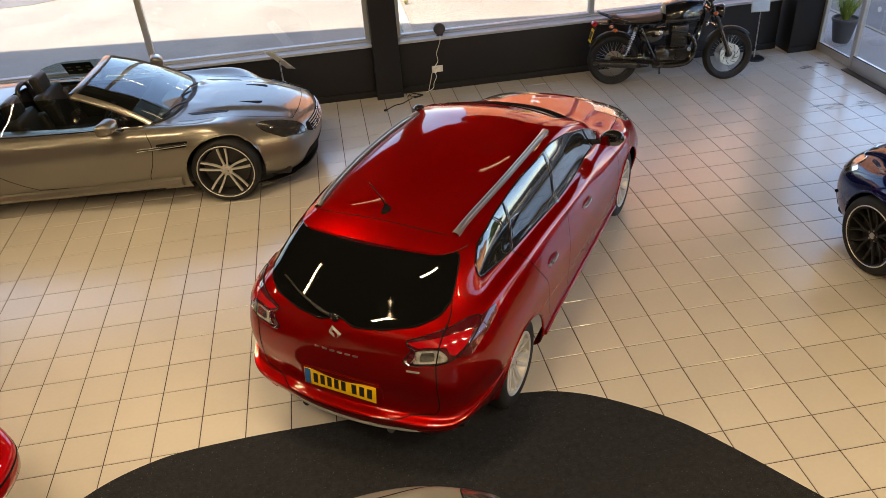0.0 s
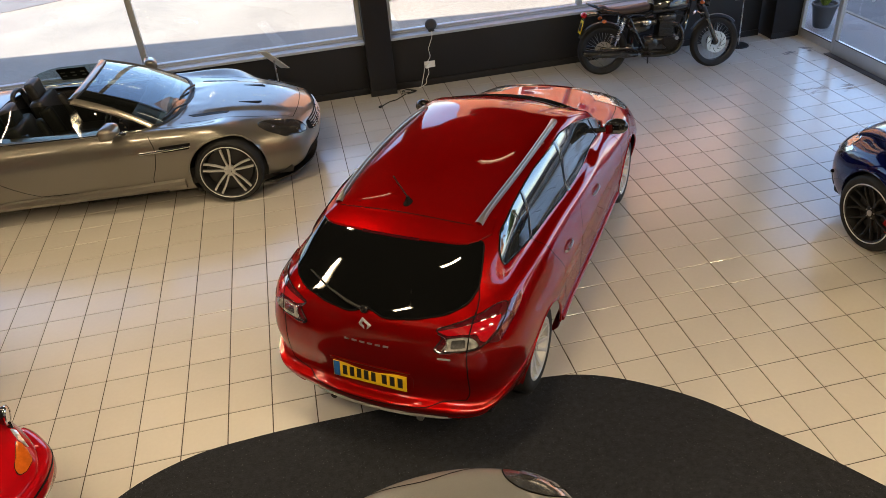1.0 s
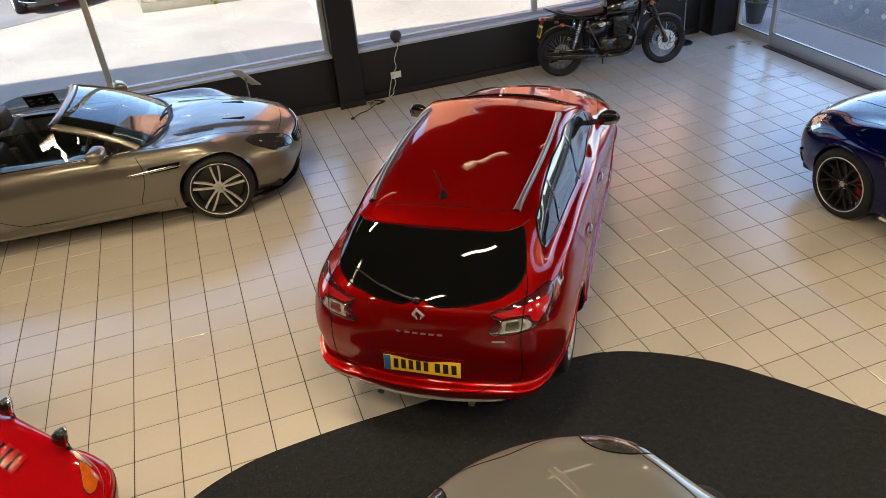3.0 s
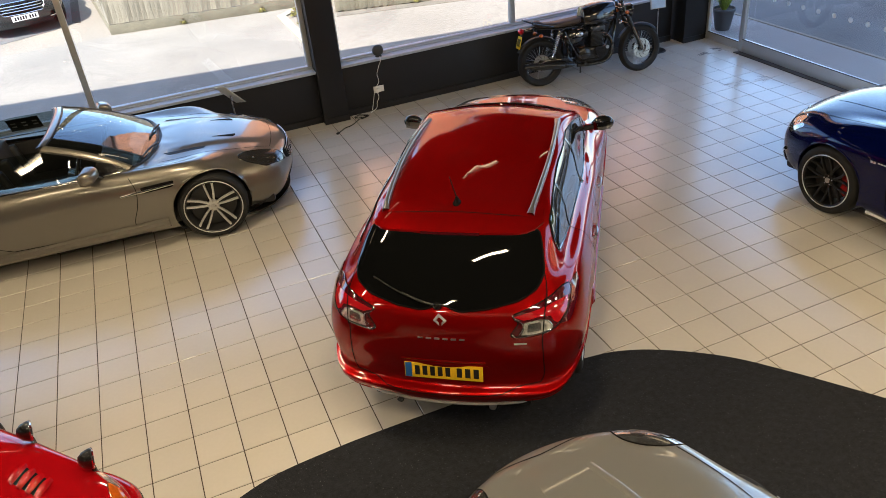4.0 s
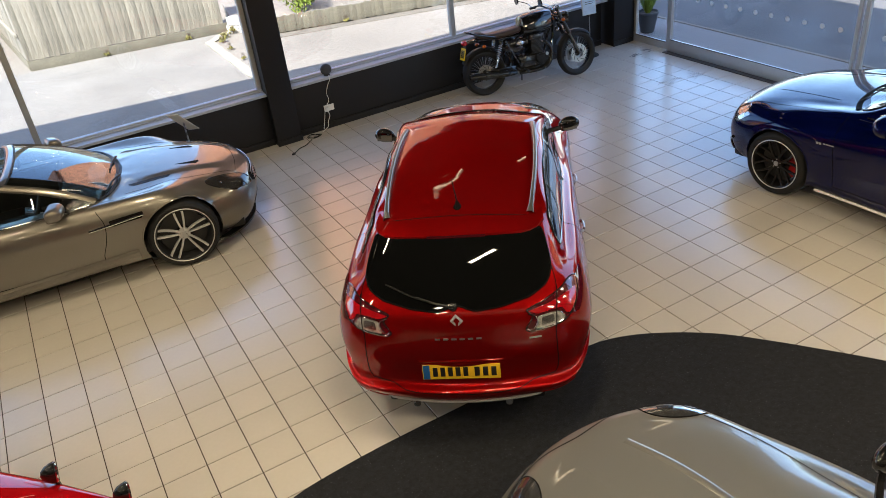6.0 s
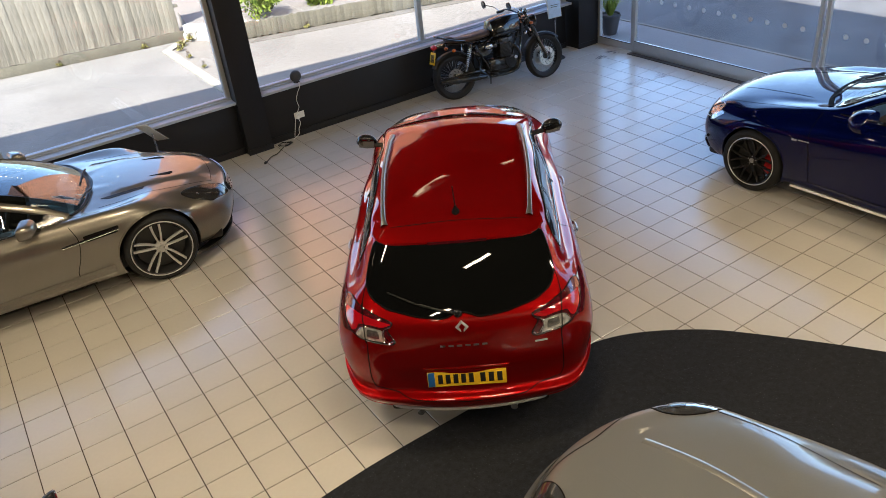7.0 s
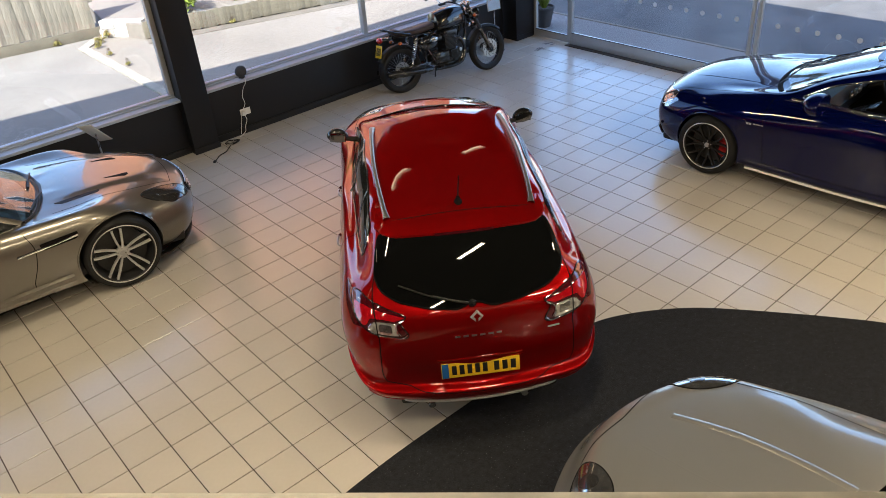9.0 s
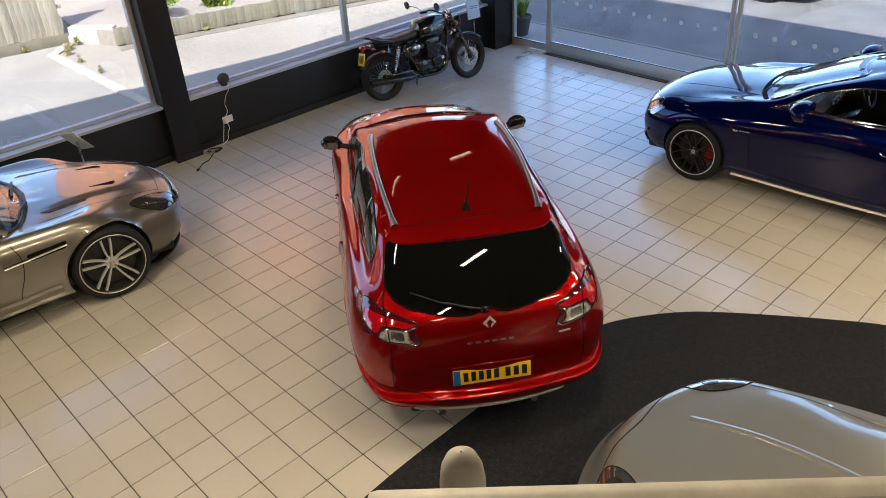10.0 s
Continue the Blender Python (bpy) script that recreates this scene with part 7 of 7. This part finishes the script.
        part("silencer", turned(bmesh.new(), [(.0005, -.44), (.03, -.44), (.032, -.43), (.048, -.36), (.05, -.2), (.048, .12), (.03, .24), (.022, .28)], 28,
                                Matrix.Translation((-.58, .175 * s, .285)) @ pose(0, 0, 0, 0, 0, -90) @ pose(0, 0, 0, -5, 0, 0)), "engine", ex, "long black silencer")
        part("foot_peg", rod(bmesh.new(), (-.16, .13 * s, .27), (-.16, .26 * s, .28), .014), "black_plastic", e)
        part("pillion_bar", tube(bmesh.new(), [(-.40, .13 * s, .72), (-.30, .14 * s, .50), (-.22, .14 * s, .34)], .010, 8, 3), "engine", e, "black bracket tube")
    # tank, seat, grab rail
    bm = bmesh.new()
    rows = []
    for k in range(13):
        t = k / 12
        x = -.16 + .56 * t
        w = .122 + .058 * math.sin(math.pi * min(1, t * .9 + .12)) - .035 * t
        h = .122 + .10 * math.sin(math.pi * min(1, .22 + .62 * t))
        zc = .80 + .03 * t
        if k in (0, 12):
            w, h = w * .35, h * .45
        rows.append([Vector((x, w * math.copysign(abs(math.cos(a)) ** .75, math.cos(a)), zc + h * (math.copysign(abs(math.sin(a)) ** .85, math.sin(a)) if math.sin(a) > 0 else .35 * math.sin(a)))) for a in [2 * math.pi * j / 28 for j in range(28)]])
    rows = [[r[j] for r in rows] for j in range(28)]
    vs = grid_mesh(bm, [[p for p in r] for r in rows] + [rows[0]])
    bmesh.ops.remove_doubles(bm, verts=bm.verts, dist=1e-4)
    bmesh.ops.holes_fill(bm, edges=[x for x in bm.edges if x.is_boundary], sides=60)
    part("fuel_tank", bm, "gloss_black", e, "gloss black fuel tank")
    for s in (1, -1):
        part("knee_pad", ball(bmesh.new(), (.02, .148 * s, .845), (.10, .018, .055), pose(0, 0, 0, 0, -8, 0)), "black_plastic", e)
        part("tank_badge", ball(bmesh.new(), (.20, .148 * s, .88), (.055, .010, .016), pose(0, 0, 0, 0, -12, 0)), "satin", e, "bright tank badge")
    part("filler_cap", rod(bmesh.new(), (.14, 0, .99), (.14, 0, 1.015), .035, .03, 24), "chrome", e)
    bm = bmesh.new()
    rows = []
    for k in range(17):
        t = k / 16
        x = -.80 + .68 * t
        z = .845 - .035 * math.sin(math.pi * t ** .8) + (.02 if t < .15 else 0)
        w = .10 + .035 * math.sin(math.pi * min(1, .2 + .8 * (1 - t)))
        hh = .048
        if k in (0, 16):
            w, hh = w * .6, hh * .5
        rows.append([Vector((x, w * math.copysign(abs(math.cos(a)) ** .6, math.cos(a)), z + hh * math.copysign(abs(math.sin(a)) ** .7, math.sin(a)))) for a in [2 * math.pi * j / 20 for j in range(20)]])
    vs = grid_mesh(bm, rows, closed=True)
    bm.faces.new(vs[0])
    bm.faces.new(vs[-1][::-1])
    part("bench_seat", bm, "seat_brown", e, "long brown leather seat")
    part("grab_rail", tube(bmesh.new(), [(-.55, .145, .80), (-.80, .13, .87), (-.93, .07, .925), (-.93, -.07, .925), (-.80, -.13, .87), (-.55, -.145, .80)], .011, 8, 5), "gloss_black", e, "black grab rail")
    # mudguards
    for x, r, w, a0, a1, nm in ((-wb, .352, .066, 38, 150, "rear_mudguard"), (wb, .345, .058, 45, 150, "front_mudguard")):
        rows = []
        for k in range(19):
            a = radians(a0 + (a1 - a0) * k / 18)
            rows.append([Vector((x + (r + d) * math.cos(a), y, .326 + (r + d) * math.sin(a))) for y, d in ((-w, -.022), (-w * .7, .004), (0, .014), (w * .7, .004), (w, -.022))])
        bm = bmesh.new()
        grid_mesh(bm, rows)
        part(nm, bm, "black_plastic", e)
    part("tail_lamp_bracket", box(bmesh.new(), (.16, .08, .05), (-.88, 0, .79), .02), "gloss_black", e)
    part("tail_lamp", ball(bmesh.new(), (-.98, 0, .785), (.045, .06, .042)), "tail_red", e, "round red tail lamp")
    number_bars(e, Matrix.Translation((-1.02, 0, .64)) @ pose(0, 0, 0, 0, 0, -90) @ pose(0, 0, 0, -16, 0, 0), .19, .17, "plate_y", band=False, marks=((.12, .76),))
    part("plate_hanger", box(bmesh.new(), (.02, .05, .16), (-.985, 0, .70), .006, pose(0, 0, 0, 0, 12, 0)), "black_plastic", e)
    # fork, lamp, bars
    fk = new("front_fork")
    fk.parent = e
    fk.matrix_local = pose(0, 0, 0)
    for s in (1, -1):
        part("fork_leg", rod(bmesh.new(), (.735, .105 * s, .33), (.585, .105 * s, .68), .026), "gloss_black", fk)
        part("fork_tube", rod(bmesh.new(), (.60, .105 * s, .66), (.45, .105 * s, .99), .019), "gloss_black", fk)
        part("fork_gaiter", rod(bmesh.new(), (.60, .105 * s, .65), (.535, .105 * s, .80), .031), "black_plastic", fk)
        part("mirror_stem", tube(bmesh.new(), [(.27, .36 * s, 1.04), (.20, .37 * s, 1.11), (.07, .41 * s, 1.165)], .006, 6, 4), "chrome", e)
        part("mirror", rod(bmesh.new(), (.062, .42 * s, 1.175), (.042, .42 * s, 1.172), .056, seg=28), "gloss_black", e, "round black mirror")
        part("grip", rod(bmesh.new(), (.30, .30 * s, 1.045), (.25, .40 * s, 1.03), .018), "rubber", e)
    for z, x in ((.72, .55), (.93, .465)):
        part("yoke", box(bmesh.new(), (.09, .26, .03), (x, 0, z), .01, pose(0, 0, 0, 0, -24, 0)), "gloss_black", fk)
    part("handlebar", tube(bmesh.new(), [(.25, -.40, 1.03), (.34, -.25, 1.06), (.42, -.10, 1.01), (.42, .10, 1.01), (.34, .25, 1.06), (.25, .40, 1.03)], .012, 8, 5), "gloss_black", e)
    bm = turned(bmesh.new(), [(.0005, -.13), (.05, -.12), (.08, -.07), (.09, 0), (.092, .02), (.085, .03)], 32, Matrix.Translation((.60, 0, .865)) @ pose(0, 0, 0, 0, 0, -90))
    hl = part("headlamp", bm, "gloss_black", e, "round black headlamp shell")
    part("headlamp_lens", ball(bmesh.new(), (.628, 0, .865), (.016, .084, .084)), "lens", hl)
    for y in (-.055, .055):
        part("gauge", rod(bmesh.new(), (.475, y, 1.0), (.455, y, 1.04), .042, seg=28), "gloss_black", e, "round instrument")
    part("horn", ball(bmesh.new(), (.42, -.10, .74), (.03, .035, .035)), "chrome", e)
    part("side_stand", rod(bmesh.new(), (-.10, .12, .27), (-.06, .27, .04), .011), "gloss_black", e)
    bm = bmesh.new()
    tube(bm, [(.42, .05, .96), (.40, .12, .80), (.30, .13, .70), (.1, .10, .78)], .006, 6, 4)
    tube(bm, [(.44, -.05, .97), (.43, -.13, .80), (.30, -.13, .70), (.1, -.10, .76)], .006, 6, 4)
    part("cables", bm, "rubber", e)
    return e


# ---- small things along the window ----
def small_things():
    # round speaker on the sill with its lead, and a double socket
    e = thing("desk_speaker", pose(1.36, 9.72, .735), "small dark round speaker standing on the window sill", "speaker")
    part("body", ball(bmesh.new(), (0, 0, .082), (.078, .06, .075)), "grey_fabric", e)
    part("foot", rod(bmesh.new(), (0, 0, 0), (0, 0, .02), .045, .035, 24), "black_plastic", e)
    e = thing("power_socket", pose(1.30, 9.716, .29), "white double wall socket with a plug in it", "socket")
    part("face_plate", box(bmesh.new(), (.147, .012, .088), (0, -.004, 0), .004), "white_plastic", e)
    part("plug", box(bmesh.new(), (.05, .04, .055), (-.04, -.03, -.01), .008), "white_plastic", e, "white plug")
    part("switch", box(bmesh.new(), (.012, .006, .02), (.03, -.012, .02), .002), "white_plastic", e)
    e = thing("power_cable", Matrix(), "thin white cable hanging from the sill to the socket", "cable")
    part("lead", tube(bmesh.new(), [(1.35, 9.62, .76), (1.345, 9.615, .70), (1.335, 9.70, .60), (1.30, 9.70, .50), (1.31, 9.695, .40), (1.24, 9.69, .30), (1.20, 9.69, .16), (1.16, 9.68, .02)], .0045, 6, 8), "white_plastic", e)
    part("lead", tube(bmesh.new(), [(1.26, 9.672, .27), (1.27, 9.655, .20), (1.235, 9.66, .12), (1.22, 9.66, .05), (1.12, 9.64, .008)], .0045, 6, 8), "white_plastic", e)
    e = thing("cable_coil", Matrix(), "loose coil of dark cable on the tiles", "cable")
    rnd = random.Random(9)
    pts = [(.96 + .085 * math.cos(k * .9) + rnd.uniform(-.02, .02), 9.56 + .05 * math.sin(k * .9) + rnd.uniform(-.012, .012), .008 + .004 * (k % 5)) for k in range(26)]
    part("coil", tube(bmesh.new(), pts, .006, 6, 5), "rubber", e)
    pts = [(.93 + .06 * math.cos(k * 1.1 + 1), 9.55 + .045 * math.sin(k * 1.1 + 1), .010 + .004 * (k % 4)) for k in range(12)]
    part("light_coil", tube(bmesh.new(), pts, .005, 6, 5), "rail", e, "tan cable loops")
    part("tail", tube(bmesh.new(), [(.92, 9.52, .006), (.84, 9.44, .006), (.75, 9.36, .006), (.66, 9.33, .006), (.54, 9.22, .006)], .006, 6, 6), "rubber", e)
    part("plug", box(bmesh.new(), (.05, .03, .022), (.52, 9.20, .012), .006, pose(0, 0, 0, 0, 0, 40)), "black_plastic", e)
    # tilted price card on a post
    a, b = Vector((-.868, 9.164, 1.005)), Vector((-.536, 9.43, .569))
    mid = (a + b) / 2
    e = thing("price_sign", Matrix.Translation((mid.x, mid.y, 0)), "tilted clear display card on a slim post", "sign")
    u = (b - a).normalized()
    v = Vector((.62, -.62, .12))
    v = (v - u * v.dot(u)).normalized()
    n = u.cross(v)
    rot = Matrix((u, v, n)).transposed().to_4x4()
    part("card", box(bmesh.new(), ((b - a).length * .68, .150, .004), (0, 0, mid.z), .001, rot), "card", e, "pale printed card")
    part("holder", box(bmesh.new(), ((b - a).length * .70, .158, .003), Vector((0, 0, mid.z)) - n * .0045, .001, rot), "card_edge", e, "clear acrylic holder")
    part("post", rod(bmesh.new(), (0, 0, .01), (0, 0, mid.z), .010), "satin", e)
    part("foot", rod(bmesh.new(), (0, 0, 0), (0, 0, .014), .13, .12, 32), "black_plastic", e)
    # information sign on a stand
    e = thing("floor_sign", pose(5.66, 9.43, 0, 0, 0, -8), "pale blue framed notice on a thin stand with a round foot", "sign")
    part("foot", rod(bmesh.new(), (.03, 0, 0), (.03, 0, .012), .14, .13, 36), "black_plastic", e)
    part("post", rod(bmesh.new(), (.03, .0, .01), (.02, .01, .72), .008), "satin", e)
    part("frame", box(bmesh.new(), (.245, .014, .335), (0, 0, .82), .004, pose(0, 0, 0, -10, 0, 0)), "alu", e)
    part("sheet", box(bmesh.new(), (.222, .004, .312), (0, -.008, .82), .001, pose(0, 0, 0, -10, 0, 0)), "blue_card", e, "pale blue sheet")
    for k in range(5):
        part("text_line", box(bmesh.new(), (.15 - .02 * (k % 3), .002, .008), (0, -.0115 - (k - 2) * -.005, .85 - .03 * k), .0004, pose(0, 0, 0, -10, 0, 0)), "alu_dark", e)
    # scuffs on the tiles near the door
    rnd = random.Random(4)
    for cx, cy, n, sx, sy, dirt in ((6.28, 8.92, 8, .20, .06, "dark_stain"), (5.9, 7.6, 9, .32, .13, "stain")):
        e = thing("floor_scuff", Matrix.Translation((cx, cy, .0012)), "dried dark scuff marks on the tiles", "stain", kind="structure")
        for k in range(n):
            x, y = rnd.uniform(-sx, sx), rnd.uniform(-sy, sy)
            l, w, a = rnd.uniform(.03, .12), rnd.uniform(.006, .02), rnd.uniform(-.5, .3)
            pts = []
            for j in range(14):
                t = 2 * math.pi * j / 14
                q = rnd.uniform(.7, 1.2)
                px, py = math.cos(t) * l * q, math.sin(t) * w * q
                pts.append((x + px * math.cos(a) - py * math.sin(a), y + px * math.sin(a) + py * math.cos(a)))
            part("mark", slab(bmesh.new(), pts, -.001, .0004), dirt, e, smooth=False)


# ---- the things ----
red_estate()
convertible()
blue_coupe()
silver_sports()
red_sports()
motorcycle()
small_things()
scooter()
parked_saloon()


# ---- floor tiles ----
TILE, TX, TY = 0.313, -1.65, 5.079


def tile_mesh(bm, x, y, s):
    h = s / 2
    b = 0.0022
    lo = [bm.verts.new((x + a * h, y + c * h, -0.006)) for a, c in ((-1, -1), (1, -1), (1, 1), (-1, 1))]
    mid = [bm.verts.new((x + a * h, y + c * h, -b)) for a, c in ((-1, -1), (1, -1), (1, 1), (-1, 1))]
    hi = [bm.verts.new((x + a * (h - b), y + c * (h - b), 0)) for a, c in ((-1, -1), (1, -1), (1, 1), (-1, 1))]
    for k in range(4):
        n = (k + 1) % 4
        bm.faces.new((lo[k], lo[n], mid[n], mid[k]))
        bm.faces.new((mid[k], mid[n], hi[n], hi[k]))
    bm.faces.new(hi)


bm = bmesh.new()
tile_mesh(bm, 0, 0, TILE - 0.0070)
tile = part("tile", bm, "tile", floor, smooth=False)
tile_me = tile.data
rest = bmesh.new()
count = 0
for j in range(-36, 16):
    for i in range(-24, 28):
        x, y = TX + (i + 0.5) * TILE, TY + (j + 0.5) * TILE
        if x < X0 + 0.1 or x > DOOR_X + 0.1 or y > WALL_Y + 0.1 or y < Y0 + 0.1:
            continue
        near = -2.85 < x < 3.45 and 3.35 < y < 8.25 and not (0.0 < x < 1.7 and 4.6 < y < 6.2) and count < 300
        if near:
            ob = tile if count == 0 else new("tile", tile_me)
            ob.parent = floor
            ob.matrix_local = pose(x, y, random.uniform(-0.0004, 0.0004), random.uniform(-0.06, 0.06), random.uniform(-0.06, 0.06), random.choice((0, 90, 180, 270)))
            count += 1
        else:
            tile_mesh(rest, x, y, TILE - 0.0070)
far_tiles = part("tiles", rest, "tile", floor, smooth=False, normals=False)
tagged(far_tiles, kind="stuff")
